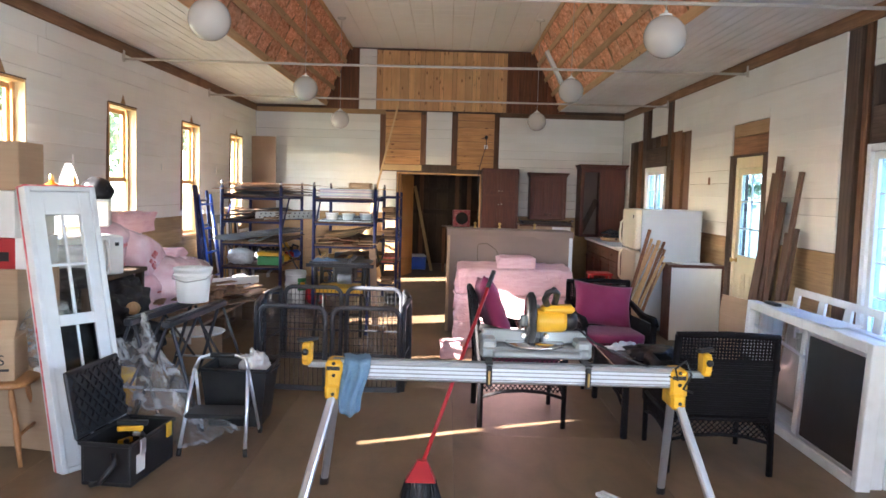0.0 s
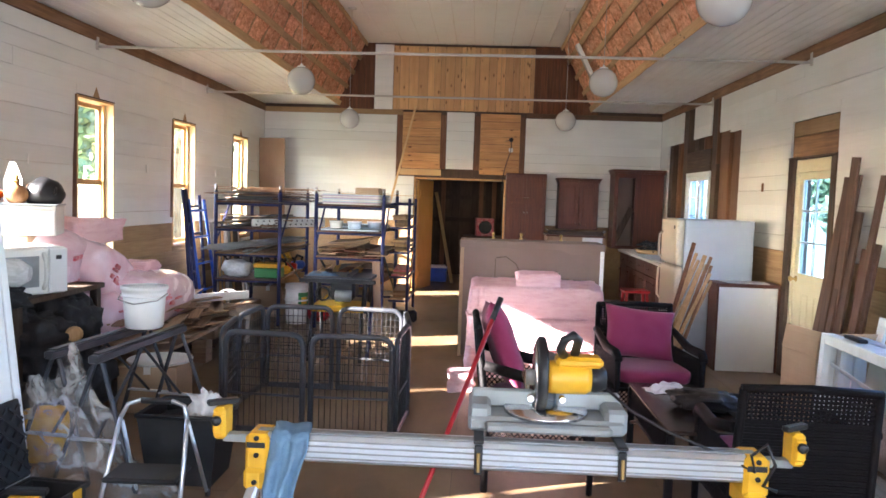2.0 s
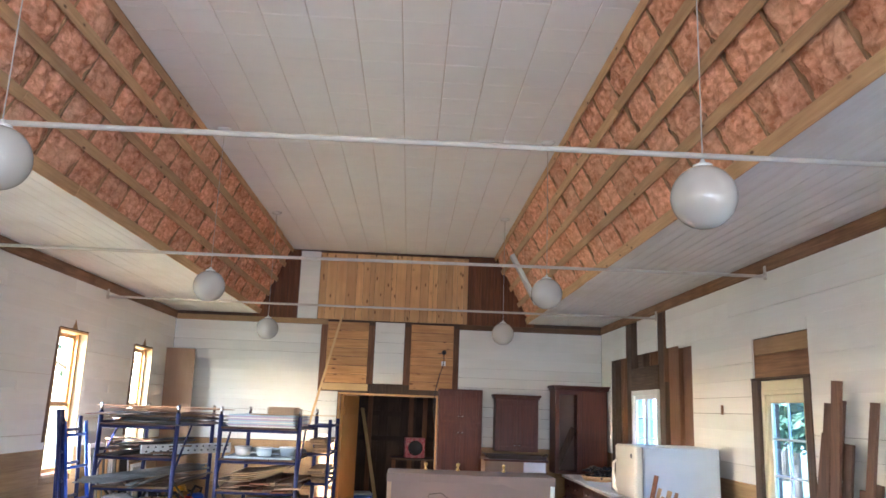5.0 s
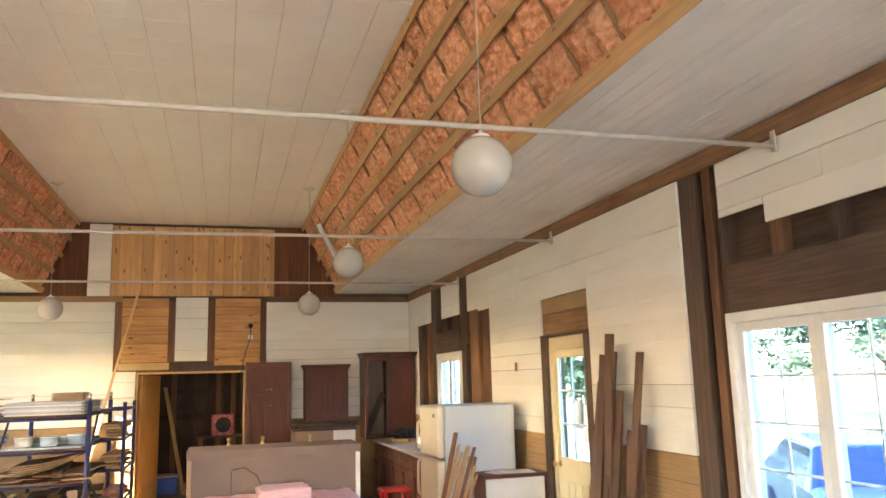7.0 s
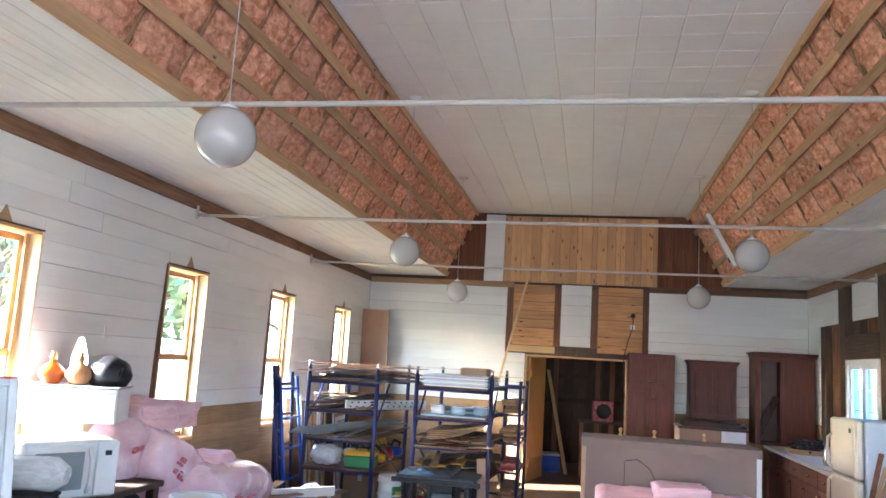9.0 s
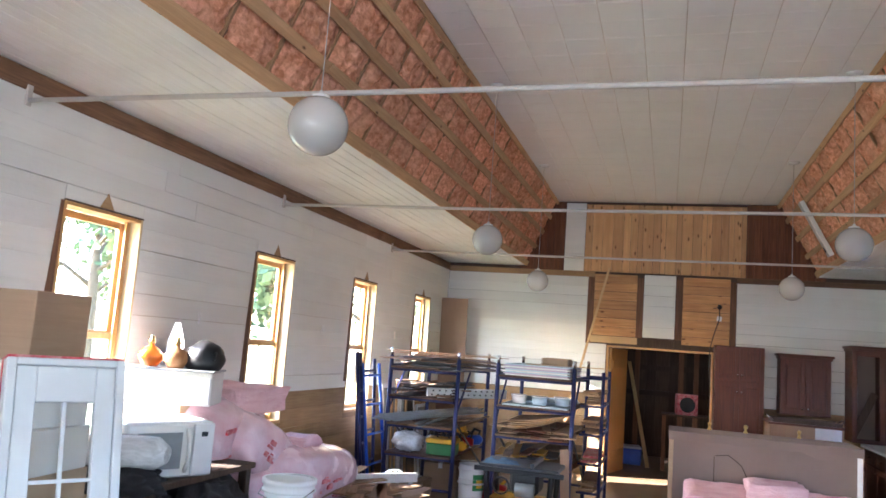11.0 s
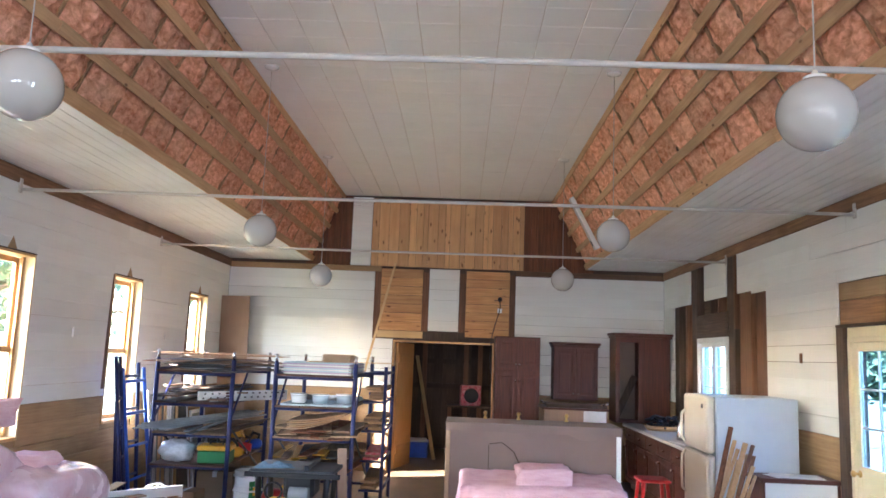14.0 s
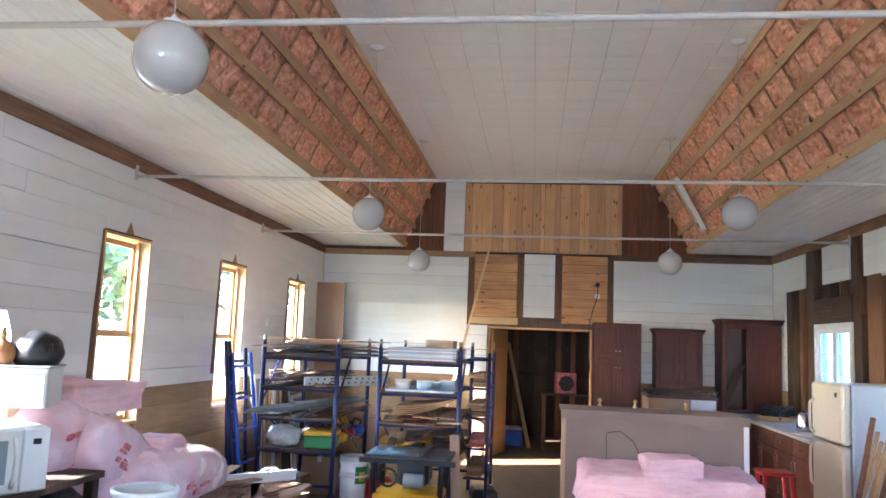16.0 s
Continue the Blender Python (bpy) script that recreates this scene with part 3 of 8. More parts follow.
# sloped sides with insulation between rafters, held by strapping
def slope(name, s):
    top = thing(name, "sloped ceiling side of pink fibreglass behind wooden strapping", "ceiling slope", kind="structure")
    a, b = Vector((s * KNEE[s], 0, LOW)), Vector((s * CROWN, 0, HIGH))
    u = (b - a).normalized()
    length = (b - a).length
    nrm = Vector((u.z * s, 0, abs(u.x)))
    def at(k, y, d):
        p = a + u * (k * length) + nrm * d
        return Vector((p.x, y, p.z))
    q = random.Random(31 if s < 0 else 47)
    # strapping boards
    for k, w in ((0.035, 0.085), (0.285, 0.07), (0.52, 0.07), (0.755, 0.07), (0.975, 0.055)):
        y = FRONT
        while y < BACK:
            e = min(BACK, y + q.uniform(3.0, 4.9))
            dk = q.uniform(-0.006, 0.006)
            part("strapping", Geo().bar(at(k + dk, y, -0.009), at(k + dk + q.uniform(-0.008, 0.008), e - 0.003, -0.009), w, 0.019, 0.002, nrm), M["strap_y"], top)
            y = e
    bay = 0.46
    y = BACK
    i = 0
    while y > FRONT:
        e = max(FRONT, y - bay + q.uniform(-0.03, 0.03))
        part("rafter", Geo().bar(at(0.0, y - 0.014, 0.075), at(1.0, y - 0.014, 0.075), 0.09, 0.024, 0.003, (0, 1, 0)), M["rafter"], top)
        sd = q.uniform(0, 90)
        for c0, c1 in ((0.0, 0.285), (0.285, 0.52), (0.52, 0.755), (0.755, 1.0)):
            def puff(uu, vv, c0=c0, c1=c1, y=y, e=e, sd=sd):
                edge = min(1.0, 5.0 * min(uu, 1 - uu)) * min(1.0, 4.0 * min(vv, 1 - vv) + 0.35)
                p = Vector((uu * 3.2, vv * 2.2, c0 * 9 + sd))
                d = 0.026 * edge + 0.022 * noise.noise(p) + 0.016 * noise.noise(p * 2.7) + 0.009 * noise.noise(p * 7.0) + 0.03 * abs(noise.noise(Vector((uu * 7 + vv * 2, vv * 1.6, sd + c0)))) - 0.006
                return at(c0 + (c1 - c0) * vv, y - 0.022 + (e - y + 0.018) * uu, 0.042 - d)
            part("insulation_batt", Geo().grid(puff, 22, 13), M["insulation"], top)
        y = e
        i += 1
    part("backing", Geo().bar(at(0.5, FRONT, 0.15), at(0.5, BACK, 0.15), length * 0.98, 0.02, 0, nrm), M["sheathing_y"], top)
    return top


slope_west, slope_east = slope("ceiling_slope_west", -1), slope("ceiling_slope_east", 1)

# floor
floor = solid("floor", Geo().box(-HALF - 0.17, HALF + 0.17, FRONT - 0.16, BACK + 0.02, -0.08, -0.004), M["joint"], "worn brown plywood floor in large sheets", "floor", kind="structure")
q = random.Random(3)
x = -HALF - 0.02
i = 0
while x < HALF:
    x1 = min(HALF + 0.02, x + 1.22)
    y = FRONT - (1.2 if i % 2 else 0)
    while y < BACK:
        e = min(BACK + 0.02, y + 2.44)
        part("floor_sheet", Geo().box(x + 0.001, x1 - 0.001, max(FRONT, y) + 0.001, e - 0.001, -0.004, q.uniform(-0.0008, 0.0), 0.001), M["floor"], floor)
        y = e
    x = x1
    i += 1


# windows of the long wall
def sash_window(i, y):
    w = thing("window_%d" % i, "tall double-hung sash window with orange varnished wooden jambs", "window", pose(-HALF, y, SILL), "tall sash windows", "structure")
    H, W, D = HEAD - SILL, WIN_W, 0.16
    part("jamb", Geo().box(-D, 0.004, 0.0, 0.022, 0, H, 0.002), M["jamb_z"], w)
    # far reveal: its light is put into the paler colour
    part("jamb", Geo().box(-D, 0.004, W - 0.022, W, 0, H, 0.002), M["jamb_lit"], w, "far jamb in a paler colour for the sky light on it")
    part("head_jamb", Geo().box(-D, 0.004, 0.022, W - 0.022, H - 0.022, H, 0.002), M["jamb_z"], w)
    part("sill", Geo().box(-D - 0.03, 0.012, 0.022, W - 0.022, 0, 0.03, 0.003), M["jamb_z"], w)
    for y0 in (0.024, W - 0.064):
        part("stop", Geo().box(-0.096, -0.080, y0, y0 + 0.04, 0.03, H - 0.024, 0.002), M["jamb_z"], w)
    mid = 0.735
    for z0, z1, x in ((mid, H - 0.03, -0.143), (0.032, mid + 0.03, -0.113)):
        s = part("sash", Geo().box(x - 0.015, x + 0.015, 0.025, 0.07, z0, z1, 0.003).box(x - 0.015, x + 0.015, W - 0.07, W - 0.025, z0, z1, 0.003)
                 .box(x - 0.015, x + 0.015, 0.07, W - 0.07, z0, z0 + 0.04, 0.003).box(x - 0.015, x + 0.015, 0.07, W - 0.07, z1 - 0.045, z1, 0.003), M["jamb_z"], w)
        p = part("pane", Geo().box(x - 0.002, x + 0.002, 0.07, W - 0.07, z0 + 0.04, z1 - 0.045), M["glass"], s)
        p.visible_shadow = False
    peak = Geo().add([(0.002, W * 0.40, H + 0.004), (0.002, W * 0.60, H + 0.004), (0.002, W * 0.5, H + 0.115), (-0.016, W * 0.40, H + 0.004), (-0.016, W * 0.60, H + 0.004), (-0.016, W * 0.5, H + 0.115)],
                     [(0, 1, 2), (3, 5, 4), (0, 3, 4, 1), (1, 4, 5, 2), (2, 5, 3, 0)])
    part("peak", peak, M["bare_plank_y"], w, "bare wood point left by a removed pediment")
    scar = Geo().add([(0.0015, -0.002, 0.36), (0.0015, -0.075, 0.36), (0.0015, -0.065, 0.9), (0.0015, -0.028, H), (0.0015, -0.002, H), (-0.01, -0.002, 0.36), (-0.01, -0.075, 0.36), (-0.01, -0.065, 0.9), (-0.01, -0.028, H), (-0.01, -0.002, H)],
                     [(0, 1, 2, 3, 4), (5, 9, 8, 7, 6), (0, 5, 6, 1), (1, 6, 7, 2), (2, 7, 8, 3), (3, 8, 9, 4), (4, 9, 5, 0)])
    part("scar", scar, M["stud_warm_z"], w, "bare strip where casing was removed")
    part("drip", Geo().box(-0.01, 0.006, 0.0, W, H + 0.001, H + 0.012, 0.001), M["stud_dark_z"], w)
    return w


for i, y in enumerate(WIN_Y):
    win = sash_window(i + 1, y)
# added windows and fill lamps behind the walk's start, tipped up to lift the ceiling
for x0, x1, z0, z1 in ADDED_END_WIN:
    copy_thing(win, pose(x1, FRONT, SILL, 0, 0, 90)).name = "window_9"
    end_fill_light("window_sky", x0 + 0.04, x1 - 0.04, FRONT - 0.12, z0, z1 - 0.04, 2.5)
# added windows out of view, with bluish fill lamps for the hall
for y0, y1, z0, z1 in right_holes[3:]:
    copy_thing(win, pose(HALF, y1, SILL, 0, 0, 180)).name = "window_9"
    side_fill_light("window_sky", HALF + 0.12, y0 + 0.04, y1 - 0.04, z0, z1 - 0.04, 1.7, (0.80, 0.90, 1.0))
# added unseen boards at the window nearest the start leave a slanting sun slit
for side, m in ((-1, pose(-HALF + 0.03, 3.54 - 0.035, 1.50, -5, 0, 0)), (1, pose(-HALF + 0.03, 3.54 + 0.035, 1.50, -5, 0, 0))):
    y0, y1 = (-0.75, 0.0) if side < 0 else (0.0, 0.95)
    b = solid("plywood_board", Geo().box(-0.006, 0.006, y0, y1, -1.45, 1.45, 0.001), M["bare_plank_y"], "unseen board added to cut the window's sun to a slit", "plywood", m)


def vinyl_window(name, y0, y1, z0, z1, lights, cols, rows, label):
    """White window of several lights with thin bars."""
    w = thing(name, label, "window", pose(HALF + 0.06, y0, z0), "", "structure")
    W, H = y1 - y0, z1 - z0
    part("frame", Geo().box(-0.05, 0.09, 0, 0.06, 0, H, 0.004).box(-0.05, 0.09, W - 0.06, W, 0, H, 0.004).box(-0.05, 0.09, 0.06, W - 0.06, 0, 0.06, 0.004).box(-0.05, 0.09, 0.06, W - 0.06, H - 0.06, H, 0.004), M["white_vinyl"], w)
    n = lights
    lw = (W - 0.12) / n
    for k in range(n):
        a, b = 0.06 + lw * k, 0.06 + lw * (k + 1)
        s = part("sash", Geo().box(-0.02, 0.05, a, a + 0.055, 0.06, H - 0.06, 0.004).box(-0.02, 0.05, b - 0.055, b, 0.06, H - 0.06, 0.004)
                 .box(-0.02, 0.05, a + 0.055, b - 0.055, 0.06, 0.115, 0.004).box(-0.02, 0.05, a + 0.055, b - 0.055, H - 0.115, H - 0.06, 0.004), M["white_vinyl"], w)
        p = part("pane", Geo().box(0.012, 0.016, a + 0.055, b - 0.055, 0.115, H - 0.115), M["dimmed_glass"], s)
        p.visible_shadow = False
        bars = Geo()
        for c in range(1, cols):
            yy = a + 0.055 + (b - a - 0.11) * c / cols
            bars.box(0.008, 0.02, yy - 0.006, yy + 0.006, 0.115, H - 0.115)
        for c in range(1, rows):
            zz = 0.115 + (H - 0.23) * c / rows
            bars.box(0.006, 0.022, a + 0.055, b - 0.055, zz - 0.006, zz + 0.006)
        part("glazing_bar", bars, M["white_vinyl"], s)
    return w


vinyl_window("window_7", BIG[0], BIG[1], BIG[2], BIG[3], 2, 2, 5, "large white vinyl double window in a stripped stud opening")
vinyl_window("window_8", KWIN[0], KWIN[1], KWIN[2], KWIN[3], 2, 1, 3, "small white vinyl window over the kitchen counter")




# ground outside
solid("ground", Geo().box(-900, 900, -900, 900, -0.65, -0.6), M["grass"], "mown grass round the building", "ground", kind="structure")
# ---- fixtures ----
def plain(name, base, rough=0.5, metal=0.0, **k):
    M[name] = material(name, base, rough, metal, **k)
    return M[name]


plain("brass", (0.62, 0.42, 0.16), 0.3, 1.0)
plain("chrome", (0.70, 0.70, 0.72), 0.2, 1.0)
plain("alu", (0.70, 0.74, 0.80), 0.32, 0.85, dark=(0.61, 0.65, 0.71), scale=(40, 2, 40))
plain("black_plastic", (0.014, 0.014, 0.016), 0.42, dark=(0.008, 0.008, 0.010), bump=0.05, stain=(0.05, 0.047, 0.044), stain_amount=0.25, stain_scale=6)
plain("black_metal", (0.03, 0.03, 0.033), 0.4, 0.3, dark=(0.02, 0.02, 0.022))
plain("charcoal", (0.048, 0.052, 0.064), 0.4, 0.1, dark=(0.034, 0.037, 0.046), stain=(0.14, 0.13, 0.12), stain_amount=0.3, stain_scale=4)
plain("yellow", (0.80, 0.44, 0.02), 0.4, dark=(0.68, 0.36, 0.015), stain=(0.25, 0.15, 0.03), stain_amount=0.3, stain_scale=9)
plain("red", (0.45, 0.015, 0.02), 0.35, dark=(0.34, 0.01, 0.015))
plain("blue_frame", (0.025, 0.036, 0.16), 0.4, 0.2, dark=(0.015, 0.021, 0.095), stain=(0.12, 0.08, 0.06), stain_amount=0.4, stain_scale=8)
# plain blue of tub and tool; on the ladder it paints in window light
plain("blue_bright", (0.035, 0.13, 0.70), 0.35, dark=(0.025, 0.09, 0.52))
plain("green", (0.03, 0.22, 0.06), 0.45)
plain("cardboard", (0.44, 0.31, 0.20), 0.85, dark=(0.38, 0.26, 0.165), scale=(3, 3, 60), bump=0.1, stain=(0.30, 0.21, 0.14), stain_amount=0.4, stain_scale=2)
plain("cardboard_grey", (0.25, 0.185, 0.16), 0.9, dark=(0.215, 0.155, 0.13), scale=(2, 2, 2), bump=0.08, stain=(0.30, 0.22, 0.17), stain_amount=0.4, stain_scale=2)
plain("cream", (0.74, 0.66, 0.45), 0.45, dark=(0.69, 0.61, 0.41), stain=(0.55, 0.48, 0.32), stain_amount=0.3)
plain("fridge_cream", (0.72, 0.65, 0.53), 0.35, dark=(0.68, 0.61, 0.49), bump=0.08, bump_scale=250)
plain("fridge_white", (0.52, 0.57, 0.63), 0.4, dark=(0.48, 0.53, 0.59), bump=0.12, bump_scale=300)
plain("grey_tool", (0.30, 0.32, 0.33), 0.45, 0.3, dark=(0.23, 0.25, 0.26), stain=(0.2, 0.17, 0.14), stain_amount=0.3, stain_scale=9)
plain("wicker", (0.009, 0.007, 0.008), 0.6, dark=(0.004, 0.0035, 0.004), scale=(60, 60, 60), bump=0.3, bump_scale=120, spec=0.15)
plain("magenta", (0.25, 0.024, 0.085), 0.85, dark=(0.24, 0.018, 0.075), scale=(9, 9, 9), bump=0.3, bump_scale=160, stain=(0.38, 0.06, 0.15), stain_amount=0.4, stain_scale=3, sheen=0.2)
plain("blue_cloth", (0.17, 0.28, 0.40), 0.95, dark=(0.11, 0.19, 0.29), scale=(16, 16, 16), bump=0.6, bump_scale=90)
plain("white_cloth", (0.80, 0.80, 0.80), 0.9, dark=(0.70, 0.70, 0.71), bump=0.4, bump_scale=60)
plain("plastic_white", (0.80, 0.80, 0.79), 0.35, dark=(0.74, 0.74, 0.73), stain=(0.5, 0.48, 0.45), stain_amount=0.2)
def film_material(name, clear):
    """Thin clear plastic: mostly see-through, with glossy crumples and milky patches."""
    mt = material(name, (0.80, 0.81, 0.82), 0.16, dark=(0.70, 0.72, 0.74), scale=(7, 7, 7), contrast=0.8, bump=0.9, bump_scale=13, coat=0.5)
    nt = mt.node_tree
    out, bs = nt.nodes["Material Output"], nt.nodes["Principled BSDF"]
    tr, mx, nz, rg = (nt.nodes.new(k) for k in ("ShaderNodeBsdfTransparent", "ShaderNodeMixShader", "ShaderNodeTexNoise", "ShaderNodeMapRange"))
    tr.inputs["Color"].default_value = (0.95, 0.96, 0.97, 1)
    nz.inputs["Scale"].default_value, nz.inputs["Detail"].default_value, nz.inputs["Distortion"].default_value = 6.0, 4.0, 1.2
    rg.inputs["From Min"].default_value, rg.inputs["From Max"].default_value = 0.35, 0.7
    rg.inputs["To Min"].default_value, rg.inputs["To Max"].default_value = clear, max(0.0, clear - 0.5)
    nt.links.new(nz.outputs["Fac"], rg.inputs["Value"])
    nt.links.new(rg.outputs[0], mx.inputs[0])
    nt.links.new(bs.outputs[0], mx.inputs[1])
    nt.links.new(tr.outputs[0], mx.inputs[2])
    nt.links.new(mx.outputs[0], out.inputs["Surface"])
    return mt


M["film"] = film_material("film", 0.93)
M["milky_film"] = film_material("milky_film", 0.25)
plain("dark_cloth", (0.035, 0.033, 0.035), 0.9, dark=(0.018, 0.017, 0.019), scale=(12, 12, 12), bump=0.6, bump_scale=40)
plain("paper", (0.78, 0.77, 0.74), 0.8)
plain("lilac_board", (0.50, 0.42, 0.55), 0.8, dark=(0.42, 0.35, 0.46))
plain("pale_blue", (0.48, 0.60, 0.70), 0.5)
plain("counter_top", (0.62, 0.60, 0.56), 0.35, dark=(0.5, 0.48, 0.44), scale=(60, 60, 60))
plain("orange_glass", (0.80, 0.22, 0.01), 0.1, dark=(0.6, 0.15, 0.01), coat=0.6, trans=0.3)
plain("white_frame", (0.80, 0.81, 0.82), 0.45, dark=(0.72, 0.73, 0.74), bump=0.1, stain=(0.45, 0.42, 0.38), stain_amount=0.35, stain_scale=5)
plain("old_door", (0.66, 0.70, 0.74), 0.5, dark=(0.60, 0.64, 0.68), bump=0.1, stain=(0.42, 0.42, 0.42), stain_amount=0.35, stain_scale=4)
plain("red_paint", (0.50, 0.03, 0.06), 0.6, dark=(0.62, 0.30, 0.30), scale=(25, 25, 25), contrast=0.9)
plain("screen", (0.012, 0.013, 0.014), 0.6, dark=(0.02, 0.021, 0.022))
M["cherry_z"] = wood("cherry_z", (0.135, 0.034, 0.015), (0.055, 0.014, 0.007), 2, 0.55, 0.08, contrast=0.5)
M["cherry_x"] = wood("cherry_x", (0.135, 0.036, 0.016), (0.06, 0.016, 0.008), 0, 0.5, 0.08, contrast=0.5)
M["plywood"] = wood("plywood", (0.40, 0.26, 0.17), (0.33, 0.21, 0.135), 2, 0.7, 0.1, contrast=0.35)
M["oak_z"] = wood("oak_z", (0.50, 0.32, 0.16), (0.36, 0.21, 0.095), 2, 0.6, 0.2)
M["lumber_brown"] = wood("lumber_brown", (0.12, 0.060, 0.038), (0.065, 0.032, 0.020), 2, 0.55, 0.3)
M["scrap_y"] = wood("scrap_y", (0.34, 0.22, 0.13), (0.20, 0.12, 0.065), 1, 0.75, 0.35)
M["scrap_x"] = wood("scrap_x", (0.30, 0.20, 0.13), (0.17, 0.10, 0.06), 0, 0.75, 0.35)
M["stool_wood"] = wood("stool_wood", (0.50, 0.25, 0.10), (0.36, 0.16, 0.06), 2, 0.45, 0.1)
M["table_top"] = plain("table_top", (0.05, 0.035, 0.03), 0.25, dark=(0.03, 0.02, 0.018))

# tie rods
for y, z0, z1 in ((5.20, 2.985, 2.99), (8.22, 2.992, 3.007), (11.19, 2.98, 2.985)):
    rod = thing("tie_rod", "pale painted steel tie rod spanning wall to wall", "rod", pose(0, y, 0), "tie rods")
    part("rod", Geo().tube([(-HALF + 0.006, 0, z0), (-1.2, 0, z0 - 0.004), (1.2, 0, z1 - 0.004), (HALF - 0.006, 0, z1)], 0.014, 10), M["grey_metal"], rod)
    for s, z in ((-1, z0), (1, z1)):
        x0, x1 = sorted((s * (HALF - 0.003), s * (HALF - 0.02)))
        part("bracket", Geo().box(x0, x1, -0.02, 0.02, z - 0.03, z + 0.09, 0.003), M["grey_metal"], rod)

# globe lamps on long cords
for x, y, z in ((-1.43, 4.96, 2.74), (1.555, 4.92, 2.70), (-1.47, 8.57, 2.77), (1.52, 8.50, 2.817), (-1.505, 11.62, 2.707), (1.485, 11.42, 2.738)):
    lamp = thing("pendant_globe_lamp", "white opal glass globe lamp hung on a long thin cord", "pendant lamp", pose(x, y, HIGH), "globe lamps")
    R = 0.139
    drop = HIGH - z - R
    part("globe", Geo().blob(0, 0, -drop - R, R, R, R, 32, 20), M["globe"], lamp, "glossy opal white glass globe")
    part("collar", Geo().lathe([(0.0, -drop + 0.035), (0.008, -drop + 0.03), (0.016, -drop + 0.014), (0.042, -drop + 0.004), (0.044, -drop - 0.01), (0.0, -drop - 0.012)], 20), M["white_gloss"], lamp)
    part("cord", Geo().tube([(0, 0, -drop + 0.03), (0, 0, -0.02)], 0.003, 6), M["grey_metal"], lamp)
    part("ceiling_rose", Geo().lathe([(0.0, -0.03), (0.02, -0.028), (0.06, -0.012), (0.065, 0.0), (0.0, 0.0)], 20), M["white_gloss"], lamp)

# fluorescent strip left on the slope
strip = thing("fluorescent_fixture", "dusty white fluorescent strip light fixed on the insulated slope", "lamp", pose(0, 0, 0))
u = Vector((CROWN - KNEE[1], 0, HIGH - LOW)).normalized()
p0 = Vector((2.075, 12.40, 3.275))
p1 = p0 + u * 0.78
part("housing", Geo().bar(p0, p1, 0.13, 0.06, 0.006, (0.9, 0, 0.4)), M["white_gloss"], strip)
part("socket", Geo().bar(p0 + Vector((-0.03, 0, -0.012)) + u * 0.06, p0 + Vector((-0.03, 0, -0.012)) + u * 0.13, 0.03, 0.012, 0.003, (0.9, 0, 0.4)), M["black_plastic"], strip)

# glazed door in the right wall
door = thing("door_1", "cream door with a half-height six-light window", "door", pose(HALF + 0.02, DOOR_Y0, 0), "", "structure")
W = DOOR_Y1 - DOOR_Y0
part("casing", Geo().box(-0.03, 0.10, -0.05, 0.05, 0, 2.12, 0.004), M["stud_dark_z"], door, "dark weathered door casing")
part("casing", Geo().box(-0.03, 0.10, W - 0.06, W + 0.06, 0, 2.12, 0.004), M["stud_dark_z"], door, "dark weathered door casing")
part("head_casing", Geo().box(-0.034, 0.10, -0.05, W + 0.06, 2.121, 2.145, 0.004), M["stud_dark_z"], door)
part("frame", Geo().box(0.0, 0.1, 0.05, 0.085, 0, 2.04, 0.003).box(0.0, 0.1, W - 0.10, W - 0.06, 0, 2.04, 0.003).box(0.0, 0.1, 0.085, W - 0.10, 2.0, 2.04, 0.003), M["cream"], door)
part("transom", Geo().box(0.004, 0.1, 0.05, W - 0.06, 2.041, 2.12, 0.003), M["cream"], door)
g0, g1, gz0, gz1 = 0.155, W - 0.185, 1.04, 1.93
leaf = part("leaf", Geo().box(0.02, 0.06, 0.086, g0, 0.01, 1.998, 0.004).box(0.02, 0.06, g1, W - 0.102, 0.01, 1.998, 0.004).box(0.02, 0.06, g0, g1, 0.01, gz0, 0.002).box(0.02, 0.06, g0, g1, gz1, 1.998, 0.002), M["cream"], door)
for k in (0, 1):
    a = g0 + 0.03 + k * ((g1 - g0) / 2 - 0.01)
    part("moulding", Geo().box(0.012, 0.022, a, a + 0.02, 0.2, 0.85, 0.003).box(0.012, 0.022, a + 0.13, a + 0.15, 0.2, 0.85, 0.003).box(0.012, 0.022, a + 0.02, a + 0.13, 0.2, 0.22, 0.003).box(0.012, 0.022, a + 0.02, a + 0.13, 0.83, 0.85, 0.003), M["cream"], leaf)
pane = part("pane", Geo().box(0.036, 0.04, g0, g1, gz0, gz1), M["dimmed_glass"], leaf)
pane.visible_shadow = False
bars = Geo().box(0.03, 0.046, (g0 + g1) / 2 - 0.008, (g0 + g1) / 2 + 0.008, gz0, gz1)
for k in (1, 2):
    z = gz0 + (gz1 - gz0) * k / 3
    bars.box(0.028, 0.048, g0, g1, z - 0.008, z + 0.008)
part("glazing_bar", bars, M["white_vinyl"], leaf)
part("handle", Geo().lathe([(0.0, 0.0), (0.028, 0.0), (0.028, 0.008), (0.012, 0.012), (0.012, 0.035), (0.026, 0.05), (0.026, 0.065), (0.0, 0.075)], 16, pose(0.02, W - 0.16, 0.98, 0, -90, 0)), M["brass"], leaf, "round brass knob")
pk = Geo().add([(-0.016, W / 2 - 0.09, 2.49), (-0.016, W / 2 + 0.09, 2.49), (-0.016, W / 2, 2.60), (0.0, W / 2 - 0.09, 2.49), (0.0, W / 2 + 0.09, 2.49), (0.0, W / 2, 2.60)], [(0, 1, 2), (3, 5, 4), (0, 3, 4, 1), (1, 4, 5, 2), (2, 5, 3, 0)])
